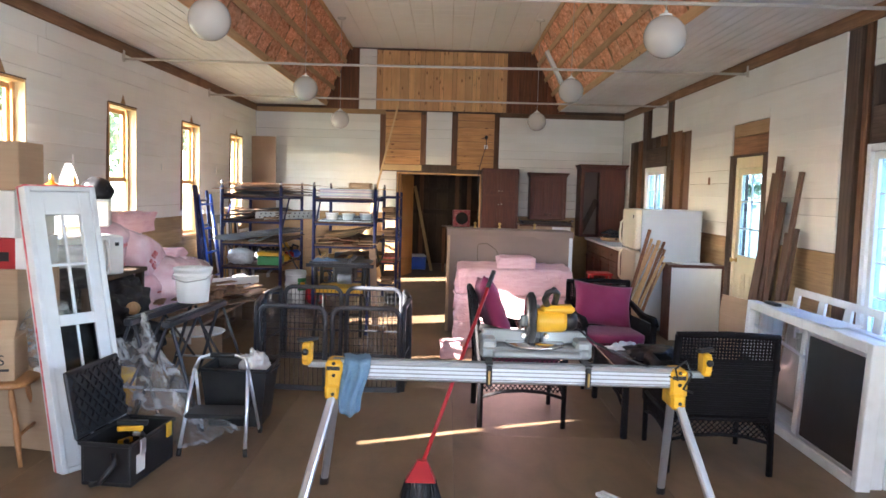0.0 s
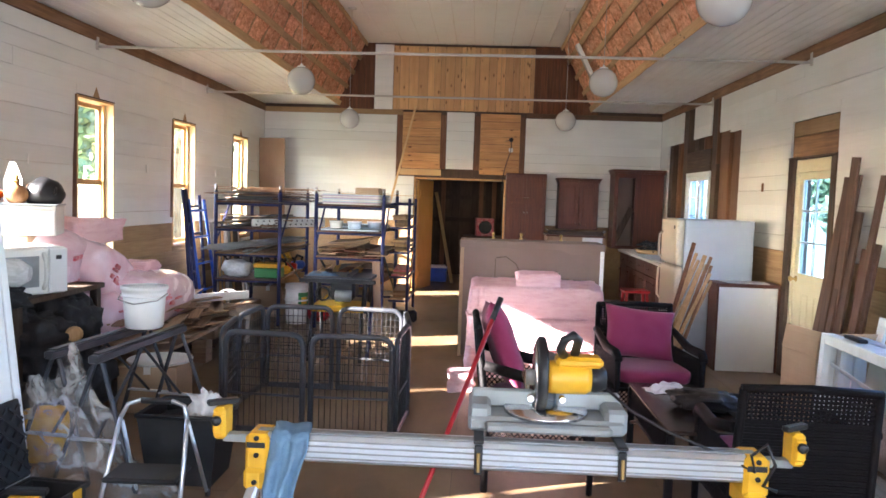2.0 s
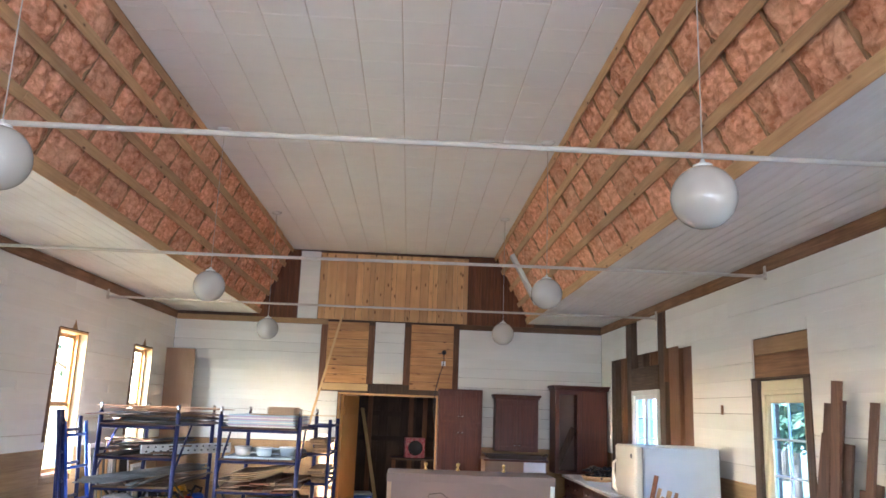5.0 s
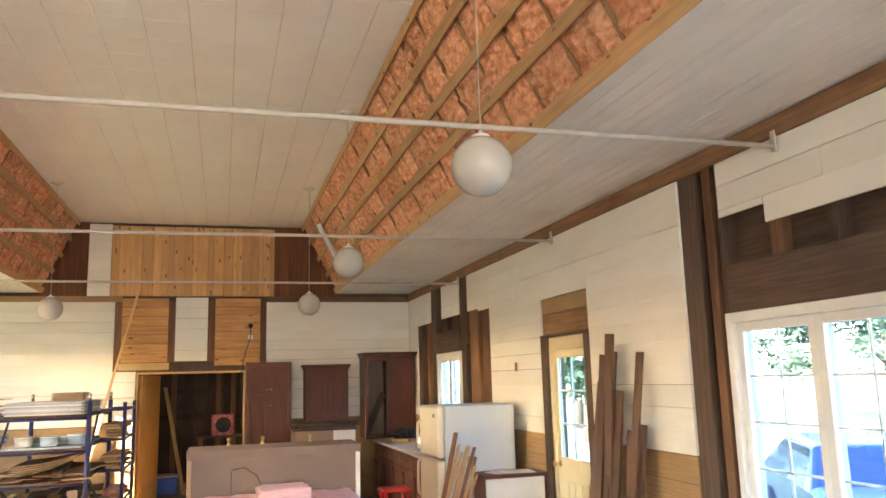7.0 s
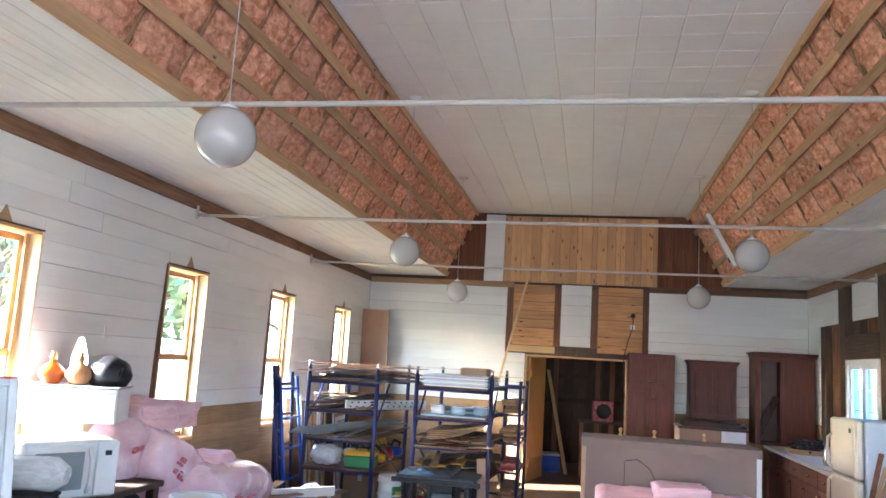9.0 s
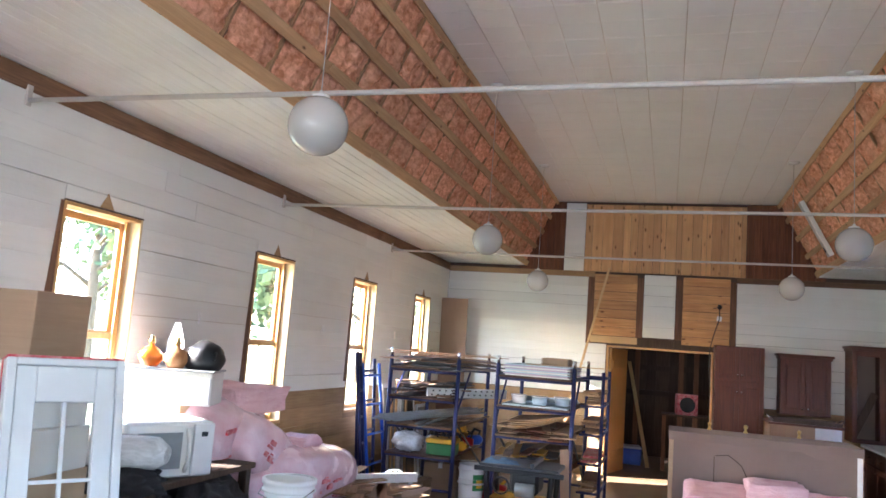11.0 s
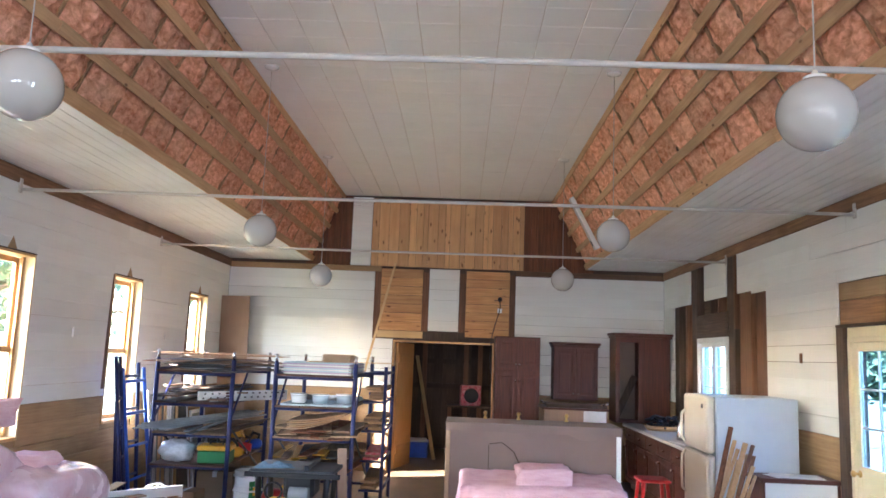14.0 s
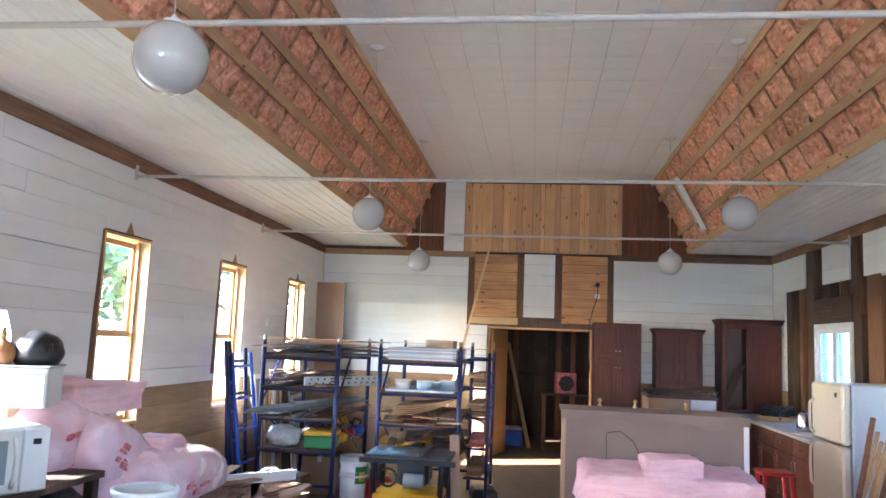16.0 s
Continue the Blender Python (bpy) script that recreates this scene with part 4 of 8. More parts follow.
part("peak", pk, M["bare_plank_y"], door, "bare wood point left by a removed pediment")

# switch scars and outlets on the walls
for m, n in ((pose(HALF - 0.006, 9.27, 1.87), "switch_plate"), (pose(-HALF + 0.006, 9.34, 1.858), "switch_plate"), (pose(-HALF + 0.006, 7.1, 1.858), "switch_plate"), (pose(-HALF + 0.006, 11.59, 1.873), "switch_plate")):
    solid(n, Geo().box(-0.008, 0.008, -0.018, 0.018, -0.045, 0.045, 0.003), M["stud_warm_z"] if m.translation.x > 0 else M["white_paint_y"], "small bare patch of an old switch on the wall", "switch", m)

# wall lamp with cable beside the doorway
wl = thing("cable_outlet", "black socket on the pine boards with a hanging cable", "outlet", pose(0.86, BACK, 2.645))
part("socket", Geo().lathe([(0, 0), (0.035, 0), (0.035, 0.03), (0.02, 0.05), (0, 0.05)], 14, pose(0, 0.0, 0.02, 90, 0, 0)), M["black_plastic"], wl)
part("junction_box", Geo().box(-0.035, 0.035, -0.03, 0.0, -0.19, -0.12, 0.004), M["plastic_white"], wl, "white junction box")
part("cable", Geo().tube([(0, -0.02, 0.0), (0.005, -0.025, -0.1), (-0.01, -0.035, -0.2), (-0.06, -0.03, -0.35), (-0.12, -0.03, -0.6), (-0.13, -0.04, -0.9), (-0.1, -0.04, -1.2), (-0.12, -0.04, -1.5)], 0.007, 6), M["black_plastic"], wl)
part("hook", Geo().tube([(0, -0.03, 0.02), (-0.05, -0.05, 0.0), (-0.09, -0.05, -0.005)], 0.006, 6), M["black_metal"], wl)

pole = solid("leaning_strip", Geo().bar((-0.78, BACK - 0.03, 3.19), (-1.12, BACK - 0.16, 1.70), 0.035, 0.012, 0.002, (0, 1, 0)).bar((-1.12, BACK - 0.16, 1.70), (-1.50, BACK - 0.28, 0.0), 0.035, 0.012, 0.002, (0, 1, 0)), M["pine_pale"], "long thin pine strip leaning on the end wall", "lumber")
solid("plywood_sheet", Geo().box(-0.235, 0.235, -0.006, 0.006, 0, 2.56, 0.001, pose(-3.19, BACK - 0.16, 0, 3.2, 0, 0)), M["plywood"], "narrow reddish plywood sheet leaning in the corner", "plywood")

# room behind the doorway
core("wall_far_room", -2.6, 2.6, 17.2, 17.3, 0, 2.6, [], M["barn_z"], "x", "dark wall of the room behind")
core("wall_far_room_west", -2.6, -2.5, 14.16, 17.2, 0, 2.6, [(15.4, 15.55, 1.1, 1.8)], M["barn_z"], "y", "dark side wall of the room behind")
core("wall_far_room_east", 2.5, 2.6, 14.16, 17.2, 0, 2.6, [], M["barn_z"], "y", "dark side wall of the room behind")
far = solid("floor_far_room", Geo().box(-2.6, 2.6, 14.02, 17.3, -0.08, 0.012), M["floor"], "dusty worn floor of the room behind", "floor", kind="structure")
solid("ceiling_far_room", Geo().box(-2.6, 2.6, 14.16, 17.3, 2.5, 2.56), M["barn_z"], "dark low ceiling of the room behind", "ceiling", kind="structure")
fw = bpy.data.objects["wall_far_room"]
q = random.Random(12)
x = -2.5
while x < 2.5:
    w = q.uniform(0.14, 0.24)
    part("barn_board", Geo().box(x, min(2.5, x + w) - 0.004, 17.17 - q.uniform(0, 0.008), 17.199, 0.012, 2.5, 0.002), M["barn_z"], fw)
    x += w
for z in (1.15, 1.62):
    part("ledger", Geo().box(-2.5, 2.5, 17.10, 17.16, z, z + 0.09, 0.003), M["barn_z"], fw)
for x in (-0.45, 0.35, 0.62):
    part("post", Geo().box(x, x + 0.09, 17.02, 17.095, 0.012, 2.5, 0.003), M["stud_warm_z"], fw)
jm = thing("door_2", "wide open inner doorway with an ochre door swung inward", "door", pose(-0.77, BACK, 0), "", "structure")
part("jamb", Geo().box(0.0, 0.03, -0.004, 0.17, 0, 1.985, 0.003), M["jamb_z"], jm)
part("jamb", Geo().box(1.54, 1.57, -0.004, 0.17, 0, 1.985, 0.003), M["jamb_z"], jm)
part("head_jamb", Geo().box(0.03, 1.54, -0.004, 0.17, 1.955, 1.985, 0.003), M["jamb_z"], jm)
lf = part("leaf", Geo().box(0, 0.04, 0, 0.78, 0.02, 1.945, 0.003), M["jamb_z"], jm, "ochre wooden door leaf", pose(0.035, 0.172, 0, 0, 0, -15))
part("brace", Geo().bar((0.045, 0.05, 0.3), (0.045, 0.73, 0.3), 0.02, 0.12, 0.003), M["jamb_z"], lf)
part("brace", Geo().bar((0.045, 0.05, 1.7), (0.045, 0.73, 1.7), 0.02, 0.12, 0.003), M["jamb_z"], lf)
solid("leaning_pole", Geo().bar((-0.55, 16.9, 1.75), (-0.12, 15.4, 0.03), 0.06, 0.03, 0.003), M["pine_pale"], "pale wooden pole leaning in the dark room", "lumber")
tb = thing("work_table", "rough narrow work table in the dark room", "table", pose(0.62, 15.6, 0.012))
part("tabletop", Geo().box(-0.55, 0.55, -0.3, 0.3, 0.90, 0.93, 0.003), M["barn_z"], tb)
for a in (-0.5, 0.5):
    for b in (-0.25, 0.25):
        part("leg", Geo().box(a - 0.03, a + 0.03, b - 0.03, b + 0.03, 0, 0.90, 0.003), M["stud_warm_z"], tb)
hb = thing("red_heater", "small red-faced square heater box on the table", "heater", pose(0.47, 15.5, 0.942, 0, 0, 8))
part("case", Geo().box(-0.17, 0.17, -0.1, 0.1, 0, 0.34, 0.01), M["red_paint"], hb)
part("fan_guard", Geo().lathe([(0.0, 0.0), (0.125, 0.0), (0.125, 0.015), (0.11, 0.02), (0.10, 0.006), (0.0, 0.006)], 24, pose(0, -0.1, 0.17, 90, 0, 0)), M["screen"], hb, "dark round grille")
bk = thing("blue_tub", "blue plastic tub with papers on the inner floor", "tub", pose(-0.42, 15.9, 0.012))
part("tub", Geo().box(-0.18, 0.18, -0.25, 0.25, 0, 0.26, 0.01), M["blue_bright"], bk)
part("paper_stack", Geo().box(-0.2, 0.16, -0.2, 0.22, 0.262, 0.29, 0.003, pose(0, 0, 0, 0, 0, 7)), M["paper"], bk, "white papers")

# ---- kitchen end ----
def shaker_door(W, H, parent, name="door", mat="cherry_z", knob=None, m=None):
    """A framed cabinet door in the xz plane, its face toward -y."""
    d = part(name, Geo().box(0.002, 0.055, -0.02, 0, 0.002, H - 0.002, 0.002).box(W - 0.055, W - 0.002, -0.02, 0, 0.002, H - 0.002, 0.002)
             .box(0.055, W - 0.055, -0.02, 0, 0.002, 0.06, 0.002).box(0.055, W - 0.055, -0.02, 0, H - 0.06, H - 0.002, 0.002).box(0.055, W - 0.055, -0.006, -0.001, 0.06, H - 0.06).box(0.085, W - 0.085, -0.013, -0.006, 0.09, H - 0.09, 0.006), M[mat], parent, "", m)
    if knob:
        part("knob", Geo().lathe([(0, 0), (0.007, 0), (0.007, 0.012), (0.014, 0.02), (0.012, 0.03), (0, 0.032)], 12, pose(knob[0], -0.02, knob[1], 90, 0, 0)), M["chrome"], d, "small chrome knob")
    return d


def crown(w, d, z, parent):
    part("crown", Geo().box(-w / 2 - 0.02, w / 2 + 0.02, -d - 0.02, 0, z, z + 0.035, 0.006).box(-w / 2 - 0.04, w / 2 + 0.04, -d - 0.04, 0, z + 0.036, z + 0.07, 0.008), M["cherry_x"], parent)


SETTLE = (1, 1, 0.985), (0.03, 0, 0)
tall = thing("pantry_cabinet", "tall cherry-stained pantry cabinet with four framed doors", "cabinet", pose(1.09, BACK - 0.012, 0))
part("body", Geo().box(-0.33, 0.33, -0.46, 0, 0, 2.12, 0.003), M["cherry_z"], tall)
for k in (0, 1):
    kn = 0.30 if k == 0 else 0.03
    shaker_door(0.327, 0.46, tall, knob=(kn, 0.06), m=pose(-0.328 + 0.329 * k, -0.462, 1.65))
    shaker_door(0.327, 1.50, tall, knob=(kn, 1.35), m=pose(-0.328 + 0.329 * k, -0.462, 0.12))
wallc = thing("wall_cabinet", "cherry-stained wall cabinet with two doors and a crown", "cabinet", pose(1.97, BACK - 0.003, 1.21))
part("body", Geo().box(-0.33, 0.33, -0.3, 0, 0, 0.79, 0.003), M["cherry_z"], wallc)
for k in (0, 1):
    shaker_door(0.325, 0.76, wallc, knob=(0.29 if k == 0 else 0.035, 0.08), m=pose(-0.327 + 0.329 * k, -0.302, 0.015))
crown(0.66, 0.3, 0.79, wallc)
cc = thing("corner_cabinet", "tall cherry corner cabinet missing one door, grey inside", "cabinet", pose(2.93, BACK - 0.003, 0.918))
part("body", Geo().box(-0.40, 0.40, -0.03, 0, 0, 1.25, 0.003).box(-0.40, -0.375, -0.45, -0.03, 0, 1.25, 0.003).box(-0.02, 0.40, -0.45, -0.03, 0, 1.25, 0.003).box(-0.375, -0.02, -0.45, -0.03, 0, 0.025, 0.002).box(-0.375, -0.02, -0.45, -0.03, 1.225, 1.25, 0.002), M["cherry_z"], cc)
part("lining", Geo().box(-0.372, -0.023, -0.045, -0.032, 0.03, 1.22), M["cardboard_grey"], cc, "grey unfinished back")
part("face_frame", Geo().box(-0.40, -0.34, -0.47, -0.451, 0, 1.25, 0.003).box(-0.07, 0.0, -0.47, -0.451, 0, 1.25, 0.003).box(-0.34, -0.07, -0.47, -0.451, 1.18, 1.25, 0.003).box(-0.34, -0.07, -0.47, -0.451, 0, 0.05, 0.003), M["cherry_z"], cc)
part("brace", Geo().bar((-0.33, -0.2, 0.08), (-0.06, -0.2, 0.68), 0.02, 0.10, 0.002), M["stud_dark_z"], cc, "dark diagonal board inside")
crown(0.8, 0.47, 1.25, cc)

SETTLE = (1, 1, 0.955), (0, 0, 0)
run_top = solid("worktop", Geo().box(2.66, HALF - 0.003, 10.42, 13.52, 0.905, 0.945, 0.006), M["counter_top"], "speckled grey worktop along the wall", "worktop")
for i in range(5):
    y0 = 10.45 + 0.61 * i
    c = thing("base_cabinet", "cherry-stained base cabinet under the worktop", "cabinet", pose(2.72, y0 + 0.61, 0, 0, 0, -90), "kitchen base cabinets")
    part("body", Geo().box(0, 0.606, 0, 0.63, 0.1, 0.90, 0.003), M["cherry_z"], c)
    part("plinth", Geo().box(0, 0.606, 0.06, 0.6, 0, 0.099, 0.002), M["stud_dark_z"], c)
    shaker_door(0.60, 0.58, c, knob=(0.05, 0.5), m=pose(0.003, -0.002, 0.12))
    dr = part("drawer", Geo().box(0.005, 0.60, -0.02, 0, 0.72, 0.885, 0.003), M["cherry_x"], c, "", pose(0, -0.002, 0))
    part("knob", Geo().lathe([(0, 0), (0.007, 0), (0.007, 0.012), (0.014, 0.02), (0.012, 0.03), (0, 0.032)], 12, pose(0.3, -0.02, 0.80, 90, 0, 0)), M["chrome"], dr, "small chrome knob")
solid("end_panel", Geo().box(2.70, HALF - 0.004, 10.425, 10.446, 0.0, 0.904, 0.002), M["white_gloss"], "white laminate panel at the end of the cabinets", "panel")

kt = thing("kettle", "brushed steel kettle on the worktop", "kettle", pose(2.90, 11.3, 0.946))
part("body", Geo().lathe([(0, 0), (0.075, 0), (0.08, 0.02), (0.07, 0.17), (0.055, 0.21), (0.0, 0.215)], 20), M["chrome"], kt)
part("handle", Geo().tube([(0.05, 0, 0.20), (0.12, 0, 0.19), (0.13, 0, 0.1), (0.075, 0, 0.04)], 0.01, 8), M["black_plastic"], kt)
part("lid", Geo().lathe([(0.02, 0.216), (0.016, 0.235), (0, 0.238)], 12), M["black_plastic"], kt)
pl = thing("dish_basket", "low basket heaped with dark utensils and greens", "basket", pose(2.98, 12.55, 0.946))
part("basket", Geo().lathe([(0, 0), (0.2, 0), (0.25, 0.07), (0.24, 0.07), (0.19, 0.01), (0, 0.01)], 20), M["oak_z"], pl)
q = random.Random(4)
gg = Geo()
for k in range(90):
    a, rr = q.uniform(0, 6.28), q.uniform(0, 0.21)
    p = Vector((rr * math.cos(a), rr * math.sin(a), 0.05 + q.uniform(0, 0.13)))
    gg.blob(p.x, p.y, p.z, q.uniform(0.02, 0.05), q.uniform(0.02, 0.05), q.uniform(0.012, 0.03), 6, 4)
part("contents", gg, M["black_plastic"], pl, "dark glossy clutter")
solid("paper_sheet", Geo().box(-0.2, 0.15, -0.25, 0.25, 0, 0.012, 0.002, pose(0, 0, 0, 0, 0, 12)).box(-0.1, 0.16, -0.2, 0.12, 0.0121, 0.02, 0.002, pose(0, 0, 0, 0, 0, -9)), M["paper"], "loose white papers on the worktop", "papers", pose(2.92, 10.85, 0.946))

st = thing("red_stool", "small red painted wooden stool", "stool", pose(2.33, 10.45, 0))
part("seat", Geo().box(-0.16, 0.16, -0.16, 0.16, 0.58, 0.615, 0.012), M["red"], st)
for a in (-1, 1):
    for b in (-1, 1):
        part("leg", Geo().bar((a * 0.17, b * 0.17, 0), (a * 0.12, b * 0.12, 0.58), 0.035, 0.035, 0.004), M["red"], st)
    part("rung", Geo().bar((a * 0.15, -0.15, 0.25), (a * 0.15, 0.15, 0.25), 0.02, 0.02, 0.003), M["red"], st)

isl = thing("loose_cabinet", "loose brown cabinet with a tray and paper on top", "cabinet", pose(1.83, 12.5, 0))
part("body", Geo().box(-0.42, 0.42, 0, 0.6, 0, 1.17, 0.004), M["plywood"], isl)
part("top_edge", Geo().box(-0.44, 0.44, -0.02, 0.62, 1.171, 1.20, 0.004), M["cherry_x"], isl)
part("sheet", Geo().box(0.10, 0.40, -0.026, -0.021, 0.93, 1.168, 0.001), M["paper"], isl, "white paper sheet")
tr = thing("serving_tray", "dark wooden tray with metal handles", "tray", pose(1.85, 12.75, 1.201))
part("base", Geo().box(-0.4, 0.4, -0.22, 0.22, 0, 0.012, 0.002), M["barn_z"], tr)
for y in (-0.23, 0.215):
    part("rim", Geo().box(-0.4, 0.4, y, y + 0.015, 0, 0.05, 0.002), M["barn_z"], tr)
for s in (-1, 1):
    part("handle", Geo().tube([(s * 0.39, -0.1, 0.02), (s * 0.45, -0.1, 0.07), (s * 0.45, 0.1, 0.07), (s * 0.39, 0.1, 0.02)], 0.008, 8), M["chrome"], tr)

fr = thing("refrigerator", "white top-freezer refrigerator with cream doors and a white side", "refrigerator", pose(3.255, 9.05, 0))
part("cabinet", Geo().box(-0.72, 0.0, 0, 0.70, 0.03, 1.575, 0.012), M["fridge_white"], fr)
for z0, z1, n in ((0.07, 1.045, "fridge_door"), (1.06, 1.575, "freezer_door")):
    d = part(n, Geo().box(-0.80, -0.725, 0.004, 0.696, z0, z1, 0.02), M["fridge_cream"], fr, "cream enamel door")
    h0, h1 = (0.62, 1.02) if n == "fridge_door" else (1.10, 1.42)
    part("handle", Geo().tube([(-0.80, 0.63, h0), (-0.835, 0.63, h0 + 0.04), (-0.84, 0.63, (h0 + h1) / 2), (-0.835, 0.63, h1 - 0.04), (-0.80, 0.63, h1)], 0.013, 8), M["fridge_cream"], d)
part("gasket", Geo().box(-0.7245, -0.7205, 0.01, 0.69, 0.07, 1.57), M["grey_tool"], fr)
part("badge", Geo().box(-0.803, -0.8005, 0.10, 0.15, 1.46, 1.50, 0.0005), M["black_plastic"], fr, "small dark badge")
for y in (0.06, 0.64):
    part("foot", Geo().box(-0.68, -0.62, y - 0.03, y + 0.03, 0, 0.03, 0.004), M["black_plastic"], fr)

SETTLE = (0.9, 1, 0.89), (0.41, 0.12, 0)
ec = thing("white_sided_cabinet", "small base cabinet with a white side and brown top", "cabinet", pose(2.62, 8.50, 0))
part("body", Geo().box(0.02, 0.68, 0.002, 0.30, 0.0, 0.955, 0.003), M["white_gloss"], ec)
part("front", Geo().box(0.0, 0.019, 0.0, 0.30, 0.0, 0.955, 0.002), M["cherry_z"], ec)
part("worktop", Geo().box(-0.02, 0.70, -0.02, 0.32, 0.956, 0.995, 0.005), M["cherry_x"], ec, "brown wooden top")
part("trim", Geo().box(0.66, 0.685, -0.008, 0.0015, 0.0, 0.955, 0.002), M["cherry_z"], ec)
solid("paper_sheet", Geo().box(-0.22, 0.2, -0.12, 0.12, 0, 0.008, 0.001, pose(0, 0, 0, 0, 0, -8)).box(-0.3, -0.08, -0.1, 0.1, 0.0085, 0.014, 0.001, pose(0, 0, 0, 0, 0, 15)), M["paper"], "white papers on the small cabinet", "papers", pose(3.0, 8.64, 0.996))

SETTLE = (1, 1, 0.93), (0.08, 0.1, 0)
q = random.Random(9)
for i, (x, z, w, mt) in enumerate(((2.42, 1.38, 0.062, "brown_board_z"), (2.44, 1.27, 0.05, "oak_z"), (2.455, 1.20, 0.05, "oak_z"), (2.48, 1.10, 0.055, "oak_z"), (2.525, 1.25, 0.065, "oak_z"), (2.50, 1.16, 0.05, "oak_z"),
                                  (2.555, 1.15, 0.055, "oak_z"), (2.585, 1.235, 0.05, "stud_warm_z"), (2.575, 1.06, 0.05, "oak_z"), (2.60, 1.14, 0.05, "stud_warm_z"), (2.60, 0.98, 0.045, "oak_z"))):
    solid("leaning_board", Geo().bar((x - 0.46 - 0.05 * (i % 3), 7.98 + 0.03 * (i % 4), 0.02), (x, 8.475 - 0.028 * (i % 3), z), w * 0.62, 0.02, 0.003, (0.45, 1, 0)), M[mt], "narrow hardwood board leaning in a fan by the cabinet", "lumber", group="short leaning boards")

SETTLE = (1, 1, 0.94), (0, 0.02, 0)
# long brown boards beside the glazed door
for i, (y0, z1, y1, w) in enumerate(((7.60, 1.82, 7.29, 0.09), (7.52, 2.04, 7.18, 0.10), (7.42, 2.20, 7.02, 0.11), (7.30, 2.06, 7.06, 0.08), (7.18, 1.75, 6.96, 0.10), (6.98, 1.45, 6.78, 0.09), (6.92, 2.04, 6.68, 0.08), (6.82, 1.5, 6.66, 0.08))):
    solid("leaning_plank", Geo().bar((3.15 + 0.03 * (i % 3), y1 + 0.06 + 0.25 * (y0 - y1), 0.03), (3.33 - 0.025 * (i % 3), y1, z1), w, 0.022, 0.002, (1, 0, 0.2)), M["lumber_brown"], "long dark brown board leaning against the wall", "lumber", group="long brown boards")

SETTLE = (0.944, 1, 0.985), (0.085, -0.48, 0)
# cardboard-faced cabinet with brass finials
cb = thing("cardboard_faced_cabinet", "large cabinet back faced with torn brown cardboard", "cabinet", pose(0.885, 9.30, 0))
part("body", Geo().box(-0.76, 0.76, 0.012, 0.50, 0.0, 1.20, 0.004), M["cardboard_grey"], cb)
part("post", Geo().box(-0.785, -0.745, -0.012, 0.011, 0, 1.21, 0.004), M["cardboard"], cb)
part("post", Geo().box(0.745, 0.785, -0.012, 0.011, 0, 1.21, 0.004), M["plastic_white"], cb, "pale edge strip")
part("top", Geo().box(-0.79, 0.79, -0.02, 0.52, 1.21, 1.235, 0.004), M["cardboard_grey"], cb)
q = random.Random(2)
edge = [0.06 + 0.012 * q.random() for _ in range(40)]
for i in range(27, 36):
    edge[i] += 0.05 * math.sin((i - 27) / 8 * math.pi)
lip = Geo().grid(lambda u, v: (-0.79 + 1.58 * u, -0.0235 - 0.006 * math.sin(u * 19) * v - 0.004, 1.232 - v * edge[min(39, int(u * 39.99))]), 39, 3, False)
part("flap", lip, M["cardboard_grey"], cb, "torn cardboard flap along the top edge")
part("seam", Geo().box(-0.40, -0.394, 0.008, 0.0118, 0.55, 1.05), M["barn_z"], cb)
part("twine", Geo().tube([(-0.39, 0.006, 1.06), (-0.28, 0.006, 1.075), (-0.17, 0.006, 1.0), (-0.12, 0.006, 0.9)], 0.004, 5), M["barn_z"], cb)
for x in (-0.42, -0.10, 0.36):
    part("finial", Geo().lathe([(0, 0), (0.018, 0), (0.02, 0.01), (0.009, 0.025), (0.012, 0.04), (0.02, 0.05), (0.017, 0.065), (0, 0.075)], 14, pose(x, 0.44, 1.236)), M["brass"], cb, "small brass finial")

SETTLE = (0.90, 1, 0.905), (0.095, -0.48, 0)
# pink fibreglass batts stacked in front of it
def batt_pile(name, label, x0, x1, y0, y1, z0, z1, seed, layers=1):
    for k in range(layers):
        a, b = z0 + (z1 - z0) * k / layers, z0 + (z1 - z0) * (k + 1) / layers
        q = random.Random(seed + k)
        dx, dy = q.uniform(-0.02, 0.02), q.uniform(-0.025, 0.015)
        g = Geo().blob((x0 + x1) / 2 + dx, (y0 + y1) / 2 + dy, (a + b) / 2, (x1 - x0) / 2, (y1 - y0) / 2, (b - a) / 2 + 0.004, 64, 18, 14.0, 0.06, 4.0, seed + k * 3.1)
        for n, p in enumerate(g.v):
            w = noise.noise(p * 9) * 0.04 + noise.noise(p * 24) * 0.028
            g.v[n] = p + Vector((w, w * 0.8, 0.35 * w))
        solid(name, g, M["pink_batt"], label, "insulation", None, name.replace("_", " ") + " pile")


batt_pile("insulation_batt", "ragged pink fibreglass batt in a stack", 0.22, 1.60, 8.36, 9.20, 0.0, 0.94, 3.0, 3)
batt_pile("insulation_piece", "torn lump of pink fibreglass on the stack", 0.72, 1.16, 8.42, 8.75, 0.925, 1.07, 8.0, 1)
batt_pile("insulation_scrap", "scrap of pink fibreglass dropped on the floor", 0.08, 0.30, 7.75, 8.0, 0.0, 0.19, 14.0, 1)
SETTLE = (0.946, 0.971, 0.925), (0.108, -0.109, 0)
